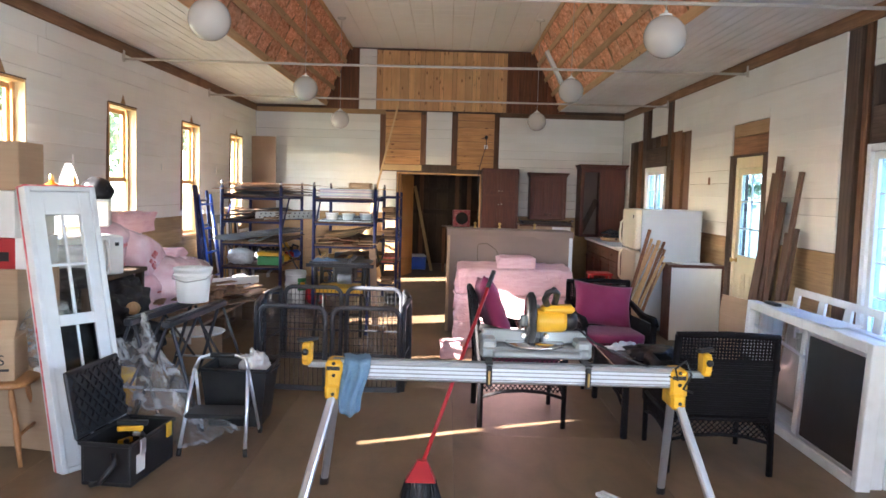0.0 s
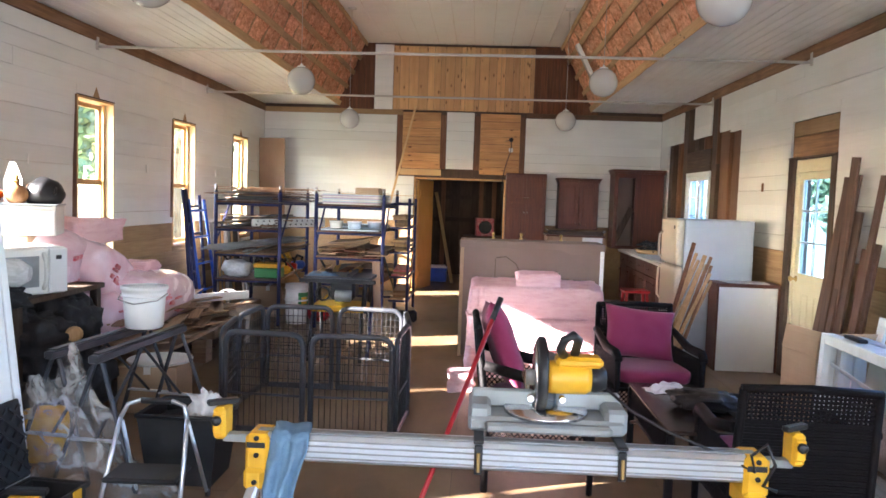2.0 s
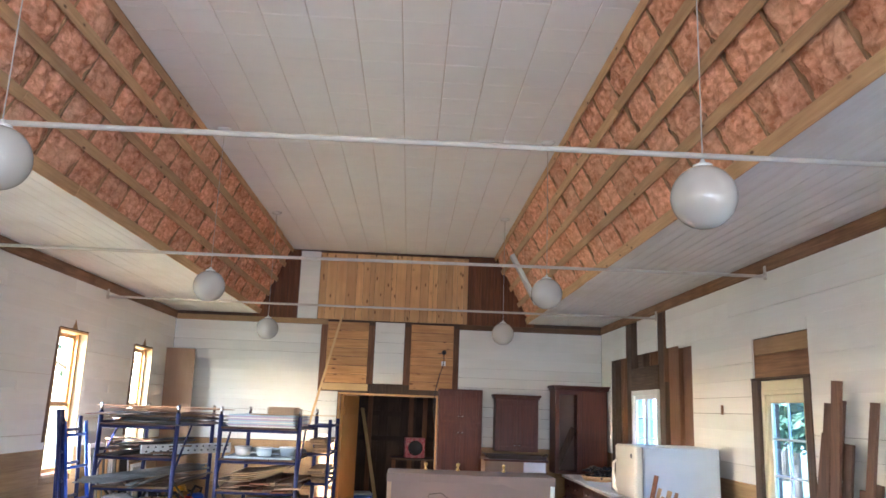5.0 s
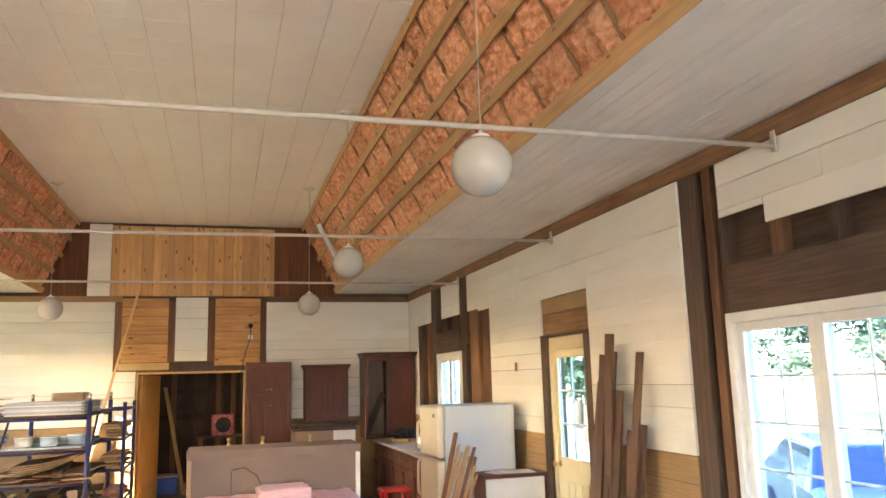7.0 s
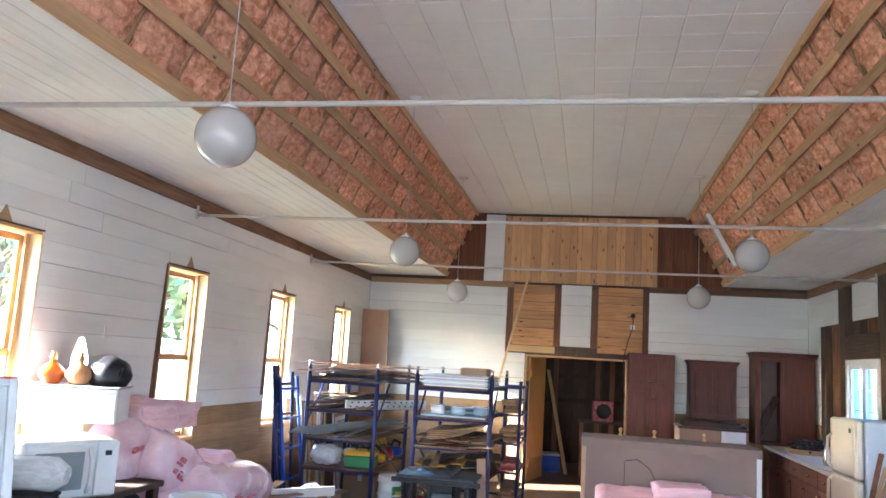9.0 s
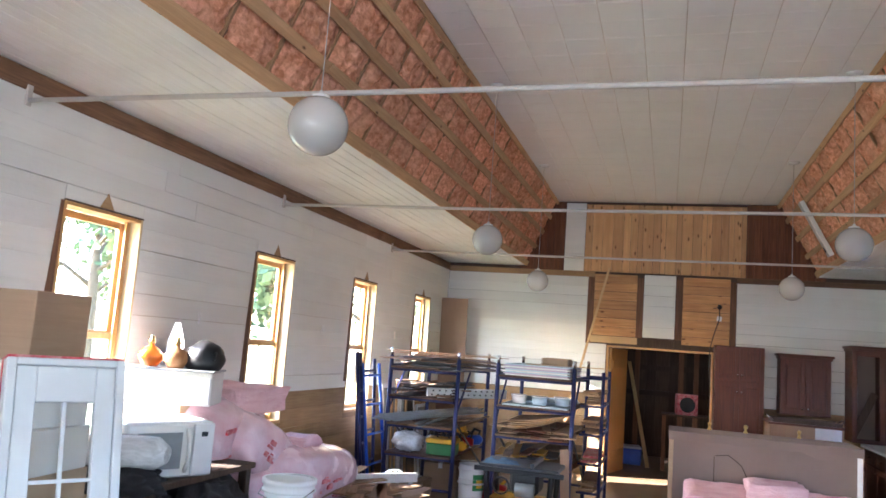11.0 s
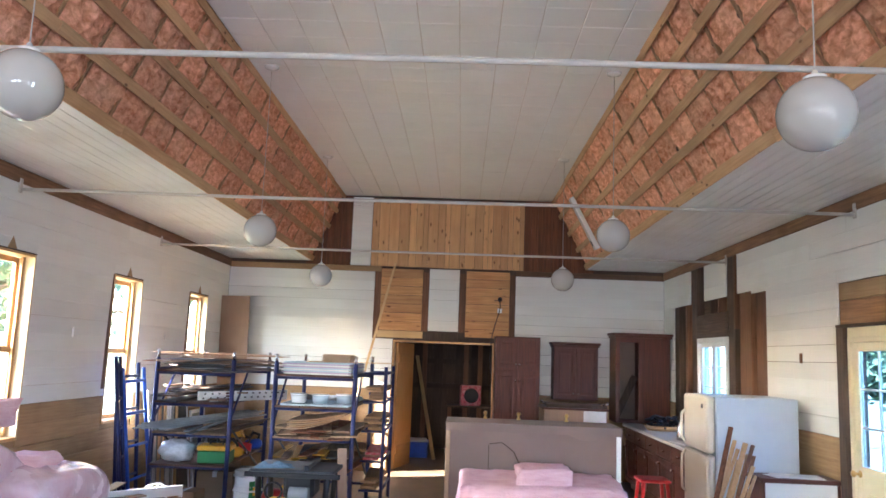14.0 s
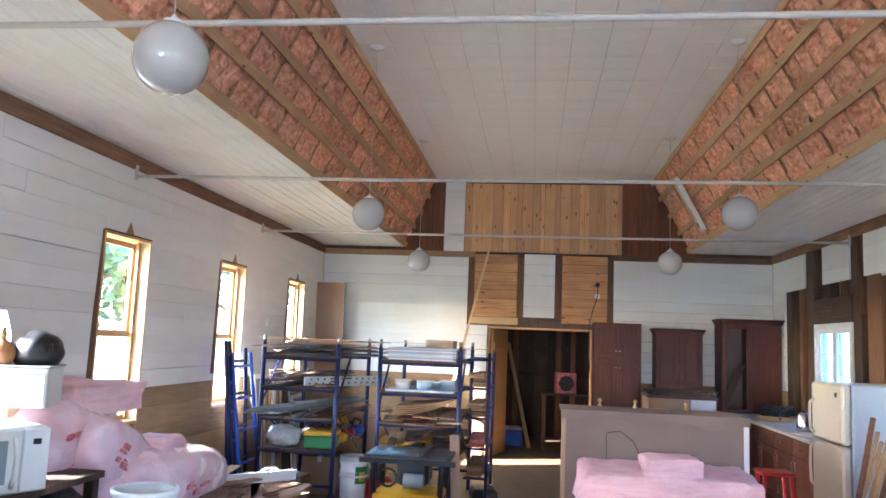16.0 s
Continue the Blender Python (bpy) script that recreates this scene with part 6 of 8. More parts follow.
# ---- pet pen ----
pen = thing("pet_pen", "folding charcoal pet pen with rounded wire panels", "pet pen", pose(0, 0, 0))
def pen_panel(a, b):
    a, b = Vector((*a, 0)), Vector((*b, 0))
    d = (b - a).normalized()
    w = (b - a).length
    Hp, r = 0.74, 0.085
    m = Matrix((d, Vector((-d.y, d.x, 0)), Vector((0, 0, 1)))).transposed().to_4x4()
    m.translation = a
    pts = [(0.03, 0, 0.02), (0.03, 0, Hp - r)]
    pts += [(0.03 + r - r * math.cos(k * math.pi / 10), 0, Hp - r + r * math.sin(k * math.pi / 10)) for k in range(1, 6)]
    pts += [(w - 0.03 - r + r * math.sin(k * math.pi / 10), 0, Hp - r + r * math.cos(k * math.pi / 10)) for k in range(0, 6)]
    pts += [(w - 0.03, 0, 0.02)]
    p = part("panel_frame", Geo().tube([m @ Vector(x) for x in pts], 0.022, 8), M["charcoal"], pen, "moulded charcoal frame")
    part("bottom_rail", Geo().bar(m @ Vector((0.03, 0, 0.04)), m @ Vector((w - 0.03, 0, 0.04)), 0.03, 0.045, 0.006), M["charcoal"], p)
    part("middle_rail", Geo().bar(m @ Vector((0.05, 0, 0.30)), m @ Vector((w - 0.05, 0, 0.30)), 0.012, 0.016, 0.003), M["charcoal"], p)
    g = Geo()
    n = int((w - 0.1) / 0.042)
    for i in range(1, n + 1):
        x = 0.05 + (w - 0.10) * i / (n + 1)
        g.tube([m @ Vector((x, 0, 0.05)), m @ Vector((x, 0, Hp - 0.02))], 0.003, 5, caps=False)
    for z in (0.36, 0.42, 0.48, 0.54, 0.60, 0.66):
        g.tube([m @ Vector((0.03, 0.004, z)), m @ Vector((w - 0.03, 0.004, z))], 0.003, 5, caps=False)
    part("wire_mesh", g, M["black_metal"], p, "black wire mesh")


pp = [(-1.53, 6.24), (-0.90, 6.20), (-0.27, 6.22), (-0.24, 6.84), (-0.33, 7.46), (-0.95, 7.50), (-1.58, 7.48), (-1.62, 6.86)]
for a, b in zip(pp, pp[1:] + pp[:1]):
    pen_panel(a, b)
# ---- left side of the hall ----
sl = thing("sidelight_unit", "tall white glazed sidelight with red taped edges leaning", "window unit", pose(-2.17, 4.27, 0, 0, 0, 57) @ pose(0, 0, 0, -13, 0, 0))
Wd, Hd, T = 0.46, 1.76, 0.10
part("frame", Geo().box(0, 0.035, 0, T, 0, Hd, 0.004).box(Wd - 0.035, Wd, 0, T, 0, Hd, 0.004).box(0.035, Wd - 0.035, 0, T, 0, 0.03, 0.004).box(0.035, Wd - 0.035, 0, T, Hd - 0.03, Hd, 0.004), M["old_door"], sl)
lf = part("leaf", Geo().box(0.037, 0.115, 0.012, 0.05, 0.032, Hd - 0.032, 0.004).box(Wd - 0.115, Wd - 0.037, 0.012, 0.05, 0.032, Hd - 0.032, 0.004).box(0.115, Wd - 0.115, 0.012, 0.05, 0.032, 0.17, 0.004)
          .box(0.115, Wd - 0.115, 0.012, 0.05, Hd - 0.18, Hd - 0.032, 0.004).box(0.115, Wd - 0.115, 0.012, 0.05, 0.88, 0.95, 0.004), M["old_door"], sl)
part("pane", Geo().box(0.115, Wd - 0.115, 0.028, 0.032, 0.95, Hd - 0.18), M["glass"], lf)
part("lower_pane", Geo().box(0.115, Wd - 0.115, 0.028, 0.032, 0.17, 0.88), glass("dark_glass", (0.34, 0.37, 0.41)), lf, "dark lower pane")
part("glazing_bar", Geo().box(Wd / 2 - 0.008, Wd / 2 + 0.008, 0.02, 0.04, 0.95, Hd - 0.18, 0.002), M["old_door"], lf)
part("glazing_bar", Geo().box(0.115, Wd - 0.115, 0.019, 0.041, 1.255, 1.271, 0.002), M["old_door"], lf)
part("glazing_bar", Geo().box(Wd / 2 - 0.008, Wd / 2 + 0.008, 0.02, 0.04, 0.171, 0.879, 0.002), M["old_door"], lf)
part("edge_tape", Geo().box(-0.004, -0.001, 0.062, T - 0.02, 0.0, Hd, 0.001), M["red_paint"], sl, "ragged red and white edge")
part("top_tape", Geo().box(0.0, Wd, 0.01, T, Hd + 0.001, Hd + 0.012, 0.003), M["red_paint"], sl, "red taped top edge")

tbx = thing("tool_box", "open black plastic tool box with yellow tools inside", "tool box", pose(-1.82, 4.38, 0, 0, 0, -6))
part("body", Geo().box(-0.15, 0.15, -0.26, 0.26, 0, 0.02, 0.004).box(-0.15, -0.138, -0.26, 0.26, 0.02, 0.25, 0.004).box(0.138, 0.15, -0.26, 0.26, 0.02, 0.25, 0.004).box(-0.138, 0.138, -0.26, -0.248, 0.02, 0.25, 0.004).box(-0.138, 0.138, 0.248, 0.26, 0.02, 0.25, 0.004), M["black_plastic"], tbx)
part("rim", Geo().box(-0.165, -0.15, -0.27, 0.27, 0.235, 0.26, 0.004).box(0.15, 0.165, -0.27, 0.27, 0.235, 0.26, 0.004).box(-0.15, 0.15, -0.275, -0.26, 0.235, 0.26, 0.004).box(-0.15, 0.15, 0.26, 0.275, 0.235, 0.26, 0.004), M["black_plastic"], tbx)
lid = part("lid", Geo().box(-0.01, 0.012, -0.28, 0.28, 0, 0.40, 0.01), M["black_plastic"], tbx, "open lid with a diamond rib pattern", pose(-0.17, 0, 0.262, 0, -10, 0))
rb = lattice(0.50, 0.34, 0.085, 0.008, pose(0.018, -0.24, 0.03, 0, 0, 90))
part("ribs", rb, M["black_metal"], lid)
part("handle", Geo().tube([(0.06, -0.285, 0.20), (0.09, -0.33, 0.16), (0.02, -0.36, 0.06), (-0.04, -0.345, 0.04)], 0.016, 8), M["black_plastic"], tbx)
for y in (-0.16, 0.16):
    part("latch", Geo().box(0.166, 0.176, y - 0.03, y + 0.03, 0.17, 0.26, 0.003), M["yellow"] if y > 0 else M["alu"], tbx)
part("sticker", Geo().box(0.1505, 0.1515, -0.2, -0.1, 0.06, 0.17), M["paper"], tbx, "white label")
q = random.Random(15)
for i in range(9):
    part("tool", Geo().bar((q.uniform(-0.1, 0.1), q.uniform(-0.2, 0.1), 0.13 + 0.02 * i), (q.uniform(-0.1, 0.1), q.uniform(0.0, 0.22), 0.12 + 0.02 * i), q.uniform(0.02, 0.05), 0.03, 0.006), M[q.choice(("yellow", "black_plastic", "black_plastic", "grey_tool"))], tbx)

stp = thing("step_stool", "two-step folding stool with grey tube legs and black treads", "step stool", pose(-1.41, 4.89, 0, 0, 0, 2))
for s in (-1, 1):
    part("front_leg", Geo().tube([(s * 0.21, -0.25, 0.01), (s * 0.19, -0.10, 0.34), (s * 0.175, -0.02, 0.52)], 0.0125, 8), M["alu"], stp)
    part("rear_leg", Geo().tube([(s * 0.20, 0.25, 0.01), (s * 0.175, 0.0, 0.50)], 0.011, 8), M["alu"], stp)
    for y in (-0.25, 0.25):
        part("foot", Geo().tube([(s * (0.212 if y < 0 else 0.202), y - 0.003 * (1 if y > 0 else -1), 0.0), (s * 0.206, y * 0.97, 0.05)], 0.016, 8), M["black_plastic"], stp)
part("handle", Geo().tube([(-0.175, -0.02, 0.52), (-0.15, 0.01, 0.585), (-0.09, 0.02, 0.605), (0.09, 0.02, 0.605), (0.15, 0.01, 0.585), (0.175, -0.02, 0.52)], 0.0125, 8), M["alu"], stp)
part("grip", Geo().tube([(-0.08, 0.02, 0.605), (0.08, 0.02, 0.605)], 0.017, 10), M["black_plastic"], stp)
part("tread", Geo().box(-0.19, 0.19, -0.22, 0.02, 0.235, 0.265, 0.012), M["black_plastic"], stp, "ribbed black tread")

tub = thing("black_tub", "black rubber tub holding a white cloth", "tub", pose(-1.43, 5.42, 0))
part("shell", Geo().add([(-0.19, -0.16, 0), (0.19, -0.16, 0), (0.19, 0.16, 0), (-0.19, 0.16, 0), (-0.24, -0.2, 0.42), (0.24, -0.2, 0.42), (0.24, 0.2, 0.42), (-0.24, 0.2, 0.42),
                         (-0.225, -0.185, 0.42), (0.225, -0.185, 0.42), (0.225, 0.185, 0.42), (-0.225, 0.185, 0.42), (-0.18, -0.15, 0.02), (0.18, -0.15, 0.02), (0.18, 0.15, 0.02), (-0.18, 0.15, 0.02)],
                        [(3, 2, 1, 0), (0, 1, 5, 4), (1, 2, 6, 5), (2, 3, 7, 6), (3, 0, 4, 7), (4, 5, 9, 8), (5, 6, 10, 9), (6, 7, 11, 10), (7, 4, 8, 11), (8, 9, 13, 12), (9, 10, 14, 13), (10, 11, 15, 14), (11, 8, 12, 15), (12, 13, 14, 15)]), M["black_plastic"], tub)
part("rim", Geo().tube([(-0.24, -0.2, 0.42), (0.24, -0.2, 0.42), (0.24, 0.2, 0.42), (-0.24, 0.2, 0.42)], 0.014, 8, True), M["black_plastic"], tub)
part("rope_handle", Geo().tube([(0.245, -0.06, 0.38), (0.28, -0.05, 0.42), (0.28, 0.05, 0.42), (0.245, 0.06, 0.38)], 0.008, 6), M["black_plastic"], tub)
solid("white_cloth", Geo().blob(0, 0, 0, 0.10, 0.085, 0.10, 24, 14, 2.0, 0.7, 3.2, 4.0), M["white_cloth"], "crumpled white cloth stuffed in the tub", "cloth", pose(-1.32, 5.40, 0.42))
solid("scrap_heap", Geo().blob(0, 0, 0, 0.2, 0.15, 0.08, 24, 14, 3, 0.3, 5, 9.0), M["dark_cloth"], "dark crumpled waste filling the tub", "waste", pose(-1.45, 5.42, 0.31))


SETTLE = (1, 1, 0.885), (0.0, 0.1, 0)
def sawhorse(a, b, z):
    a, b = Vector((*a, z)), Vector((*b, z))
    s = thing("sawhorse", "folding dark steel sawhorse with scratched top", "sawhorse", None, "sawhorses")
    d = (b - a).normalized()
    n = Vector((-d.y, d.x, 0))
    part("top_rail", Geo().bar(a - Vector((0, 0, 0.03)), b - Vector((0, 0, 0.03)), 0.06, 0.05, 0.008), M["charcoal"], s)
    part("top_pad", Geo().bar(a + d * 0.03 + Vector((0, 0, 0.003)), b - d * 0.03 + Vector((0, 0, 0.003)), 0.05, 0.006, 0.002), M["black_plastic"], s)
    for p, k in ((a + d * 0.06, -1), (b - d * 0.06, 1)):
        feet = []
        for w in (-1, 1):
            f = p + n * (0.24 * w) + d * (0.05 * k)
            f.z = 0.0
            t = p + n * 0.02 * w - Vector((0, 0, 0.06))
            part("leg", Geo().bar(t, f, 0.026, 0.02, 0.005), M["charcoal"], s)
            feet.append(t.lerp(f, 0.62))
        part("brace", Geo().bar(feet[0], feet[1], 0.03, 0.016, 0.003), M["alu"], s, "bright metal cross brace")
        mid = (a + b) / 2 - Vector((0, 0, 0.06))
        part("stay", Geo().bar(feet[0].lerp(feet[1], 0.5), mid, 0.02, 0.012, 0.003), M["charcoal"], s)
    return s


sawhorse((-1.98, 4.86), (-1.86, 5.92), 0.83)
sawhorse((-1.70, 4.80), (-1.62, 5.86), 0.83)
SETTLE = (1, 1, 1), (0.0, 0.1, -0.0955)
pail = thing("plastic_pail", "white plastic pail standing on the sawhorses", "pail", pose(-1.80, 5.66, 0.837))
part("bucket", Geo().lathe([(0, 0), (0.112, 0), (0.118, 0.008), (0.137, 0.262), (0.131, 0.262), (0.112, 0.012), (0, 0.012)], 32), M["plastic_white"], pail)
part("rim", Geo().lathe([(0.132, 0.205), (0.146, 0.205), (0.146, 0.215), (0.138, 0.218), (0.138, 0.245), (0.148, 0.247), (0.148, 0.27), (0.133, 0.27)], 32), M["plastic_white"], pail)
part("bail", Geo().tube([(-0.15, 0, 0.225), (-0.13, -0.10, 0.19), (0, -0.165, 0.17), (0.13, -0.10, 0.19), (0.15, 0, 0.225)], 0.003, 6), M["chrome"], pail)

SETTLE = (0.946, 0.971, 0.946), (0.095, -0.109, 0)
film = Geo().grid(lambda u, v: (-0.42 + 0.86 * u + 0.10 * noise.noise(Vector((u * 2, v * 2, 3))), -0.25 + 0.5 * v + 0.06 * noise.noise(Vector((u * 3, v * 2, 8))),
                                max(0.006, 0.80 * (1 - u) ** 1.3 * (0.75 + 0.4 * noise.noise(Vector((u * 2.5, v * 3.5, 1)))) * min(1, 5 * v + 0.2, 5 * (1 - v) + 0.2) + 0.04 * noise.noise(Vector((u * 11, v * 13, 5))) + 0.05)), 34, 28)
solid("plastic_sheeting", film, M["film"], "heap of crumpled clear plastic sheeting", "plastic sheet", pose(-1.83, 5.08, 0, 0, 0, -30))

SETTLE = (0.946, 0.971, 0.946), (0.095, -0.109, 0)
# boxes, stool and cartons in the near corner
def carton(label, m, w, d, h, mat="cardboard"):
    b = thing("carton", label, "box", m)
    part("box", Geo().box(-w / 2, w / 2, -d / 2, d / 2, 0, h, 0.004), M[mat], b)
    part("tape", Geo().box(-0.025, 0.025, -d / 2 - 0.0015, d / 2 + 0.0015, h - 0.06, h + 0.0015, 0.0005), M["plastic_white"], b, "strip of clear tape")
    return b


carton("large plain cardboard carton on the floor", pose(-2.98, 4.95, 0, 0, 0, 4), 0.62, 0.5, 0.62)
carton("cardboard carton stacked on another", pose(-2.96, 4.96, 0.621, 0, 0, -3), 0.58, 0.48, 0.55)
rbx = thing("red_box", "red and white appliance carton in the stack", "box", pose(-2.92, 4.92, 1.172, 0, 0, 5))
part("box", Geo().box(-0.28, 0.28, -0.22, 0.22, 0, 0.20, 0.004), M["red"], rbx)
part("label", Geo().box(-0.02, 0.16, -0.2225, -0.2205, 0.05, 0.11), M["black_plastic"], rbx, "dark label patch")
part("band", Geo().box(0.20, 0.2825, -0.2225, 0.2225, -0.0, 0.2025, 0.002), M["plastic_white"], rbx, "white carton edge")
wc = carton("white printed carton in the stack", pose(-2.94, 4.94, 1.376, 0, 0, -4), 0.52, 0.44, 0.30, "plastic_white")
part("print", Geo().box(0.05, 0.15, -0.2225, -0.2205, 0.09, 0.10).box(0.09, 0.11, -0.2225, -0.2205, 0.10, 0.22), M["grey_tool"], wc)
part("print", Geo().box(0.06, 0.16, -0.2225, -0.2205, 0.03, 0.05), M["grey_tool"], wc)
carton("plain brown cardboard carton on top of the stack", pose(-2.96, 4.95, 1.679, 0, 0, 7), 0.46, 0.40, 0.32)

ws = thing("wooden_stool", "varnished wooden stool with turned legs under a carton", "stool", pose(-2.72, 4.52, 0, 0, 0, 10))
part("seat", Geo().blob(0, 0, 0.50, 0.24, 0.22, 0.025, 28, 10, 4.0), M["stool_wood"], ws)
for a in (-1, 1):
    for b in (-1, 1):
        part("leg", Geo().tube([(a * 0.13, b * 0.12, 0.49), (a * 0.15, b * 0.14, 0.36), (a * 0.165, b * 0.15, 0.30), (a * 0.18, b * 0.165, 0.18), (a * 0.19, b * 0.175, 0.10), (a * 0.205, b * 0.19, 0.0)], [0.016, 0.021, 0.015, 0.023, 0.016, 0.013], 10), M["stool_wood"], ws)
    part("rung", Geo().tube([(a * 0.178, -0.165, 0.18), (a * 0.178, 0.165, 0.18)], [0.011, 0.011], 8), M["stool_wood"], ws)
ub = carton("small brown carton lettered in dark print on the stool", pose(-2.74, 4.50, 0.526, 0, 0, 14), 0.36, 0.30, 0.26)
part("flap", Geo().box(-0.18, 0.18, -0.002, 0.002, 0, 0.13, 0.0005, pose(0, -0.15, 0.26, -40, 0, 0)), M["cardboard"], ub)
def letters(text, size, mat, parent, m):
    cu = bpy.data.curves.new("lettering", "FONT")
    cu.body, cu.size, cu.extrude = text, size, 0.0006
    cu.materials.append(mat)
    ob = new("lettering", cu)
    ob.parent = parent
    ob.matrix_basis = m
    return ob


letters("UFS", 0.09, M["black_plastic"], ub, pose(-0.02, -0.152, 0.10, 90, 0, 0))
part("print", Geo().box(-0.05, 0.15, -0.1525, -0.1505, 0.06, 0.075), M["black_plastic"], ub, "line of small unreadable print")
bagf = Geo().blob(0, 0, 0, 0.20, 0.16, 0.20, 26, 16, 2.2, 0.4, 2.2, 6.0)
solid("plastic_bag", bagf, M["film"], "crumpled clear plastic bag behind the carton", "bag", pose(-2.52, 4.80, 0.72))
carton("taped brown carton beside the stool", pose(-2.50, 4.84, 0, 0, 0, -12), 0.34, 0.36, 0.54)

SETTLE = (1, 1, 0.932), (-0.06, 0.06, 0)
# bench with oven, lamps and bags
bench = thing("storage_bench", "dark low storage bench along the wall", "bench", pose(-2.85, 6.05, 0))
part("top", Geo().box(-0.5, 0.42, -0.62, 0.5, 0.94, 0.98, 0.004), M["barn_z"], bench)
for x in (-0.46, 0.34):
    for y in (-0.58, 0.42):
        part("leg", Geo().box(x, x + 0.06, y, y + 0.06, 0, 0.94, 0.004), M["barn_z"], bench)
part("shelf", Geo().box(-0.46, 0.40, -0.58, 0.48, 0.35, 0.38, 0.003), M["barn_z"], bench)
mw = thing("microwave_oven", "white microwave oven with a bowed door handle", "microwave", pose(-2.70, 5.80, 0.981, 0, 0, 62))
part("case", Geo().box(-0.27, 0.27, -0.20, 0.20, 0, 0.34, 0.012), M["white_gloss"], mw)
d = part("door", Geo().box(-0.265, 0.13, -0.225, -0.2005, 0.01, 0.33, 0.008), M["white_gloss"], mw)
part("window", Geo().box(-0.21, 0.06, -0.228, -0.2255, 0.06, 0.28, 0.001), M["grey_tool"], d, "grey door window")
part("handle", Geo().tube([(0.09, -0.226, 0.04), (0.085, -0.262, 0.10), (0.085, -0.268, 0.17), (0.085, -0.262, 0.24), (0.09, -0.226, 0.30)], 0.012, 8), M["white_gloss"], d)
part("control_panel", Geo().box(0.135, 0.265, -0.222, -0.2005, 0.01, 0.33, 0.006), M["white_vinyl"], mw)
part("button", Geo().box(0.18, 0.22, -0.225, -0.2225, 0.25, 0.28, 0.001), M["black_plastic"], mw)
solid("wrapped_roll", Geo().tube([(0, 0, 0), (0.08, 0, 0.004), (0.30, 0, 0.0), (0.56, 0, 0.004), (0.62, 0, 0.0)], [0.05, 0.095, 0.10, 0.095, 0.05], 18), M["milky_film"], "thick roll wrapped in white plastic film", "roll", pose(-2.98, 5.34, 1.165, 0, 0, 14))
carton("plain carton holding up the drawer unit", pose(-3.06, 6.40, 0.981), 0.44, 0.36, 0.38)
SETTLE = (1, 1, 1), (-0.06, 0.24, -0.085)
dw = thing("drawer_unit", "white two-drawer unit stacked over the oven", "drawers", pose(-2.98, 6.12, 1.362, 0, 0, 20))
part("case", Geo().box(-0.30, 0.30, -0.17, 0.17, 0, 0.215, 0.006), M["white_gloss"], dw)
for x in (-0.295, 0.003):
    part("drawer", Geo().box(x, x + 0.292, -0.185, -0.1705, 0.012, 0.185, 0.006), M["white_vinyl"], dw)
part("top", Geo().box(-0.31, 0.31, -0.19, 0.18, 0.2155, 0.228, 0.003), M["grey_tool"], dw)
for (x, y), nm, lb in (((-3.10, 6.02), "orange_glass", "orange glass lamp base shining in the window light"), ((-2.93, 6.06), "stool_wood", "brown glass lamp base beside another")):
    lp = thing("glass_lamp", lb, "lamp", pose(x, y, 1.591))
    part("body", Geo().lathe([(0, 0), (0.05, 0), (0.055, 0.01), (0.085, 0.05), (0.085, 0.08), (0.05, 0.12), (0.02, 0.135), (0.018, 0.15), (0, 0.15)], 24), M[nm], lp)
    part("neck", Geo().lathe([(0, 0.15), (0.022, 0.15), (0.022, 0.17), (0.012, 0.185), (0.018, 0.20), (0.0, 0.205)], 16), M["brass"], lp)
hl = thing("welding_helmet", "round black helmet lying on the drawer unit", "helmet", pose(-2.79, 6.18, 1.591, 0, 0, -30))
part("shell", Geo().blob(0, 0, 0.075, 0.125, 0.13, 0.115, 28, 16, 2.1, 0.12, 2.0, 3.0), M["black_plastic"], hl)
part("band", Geo().tube([(0.11, 0, 0.06), (0.135, 0.0, 0.085), (0.105, 0.02, 0.12)], 0.01, 8), M["black_plastic"], hl)
# white sheet shaped like the glare spot of sun beside the window
solid("window_plaque", Geo().grid(lambda u, v: (0.004 * math.sin(u * 9), (u - 0.5) * 0.27 * (1 - 0.75 * max(0, v - 0.55) * 2.0), v * 0.30), 12, 14), M["plastic_white"], "pointed white sheet standing in for a bright sun spot near the window", "lamp shade", pose(-3.05, 6.20, 1.592, 0, 0, 60))

SETTLE = (1, 1, 0.932), (-0.06, 0.06, 0)
for i, (x, y, z, sx, sy, sz) in enumerate(((-2.46, 5.72, 0.62, 0.24, 0.22, 0.22), (-2.52, 6.10, 0.70, 0.24, 0.25, 0.24), (-2.36, 5.9, 0.34, 0.25, 0.34, 0.26), (-2.62, 5.62, 0.80, 0.16, 0.15, 0.13), (-2.72, 5.45, 1.0, 0.34, 0.13, 0.10))):
    solid("dark_clothes_bag", Geo().blob(0, 0, 0, sx, sy, sz, 64, 40, 2.3, 0.30, 3.4, i * 5.0 + 1), M["dark_cloth"], "slumped heap of dark work clothes", "clothes", pose(x, y, max(z, sz * 0.85)))
solid("reel", Geo().lathe([(0, 0), (0.05, 0), (0.055, 0.02), (0.03, 0.03), (0, 0.03)], 20, pose(0, 0, 0, 80, 0, 30)), M["oak_z"], "small pale reel among the clothes", "reel", pose(-2.22, 5.72, 0.72))
solid("yellow_pail", Geo().lathe([(0, 0), (0.12, 0), (0.14, 0.3), (0.13, 0.3), (0.11, 0.01), (0, 0.01)], 22), M["yellow"], "dull yellow pail behind the plastic sheeting", "pail", pose(-2.16, 5.28, 0))

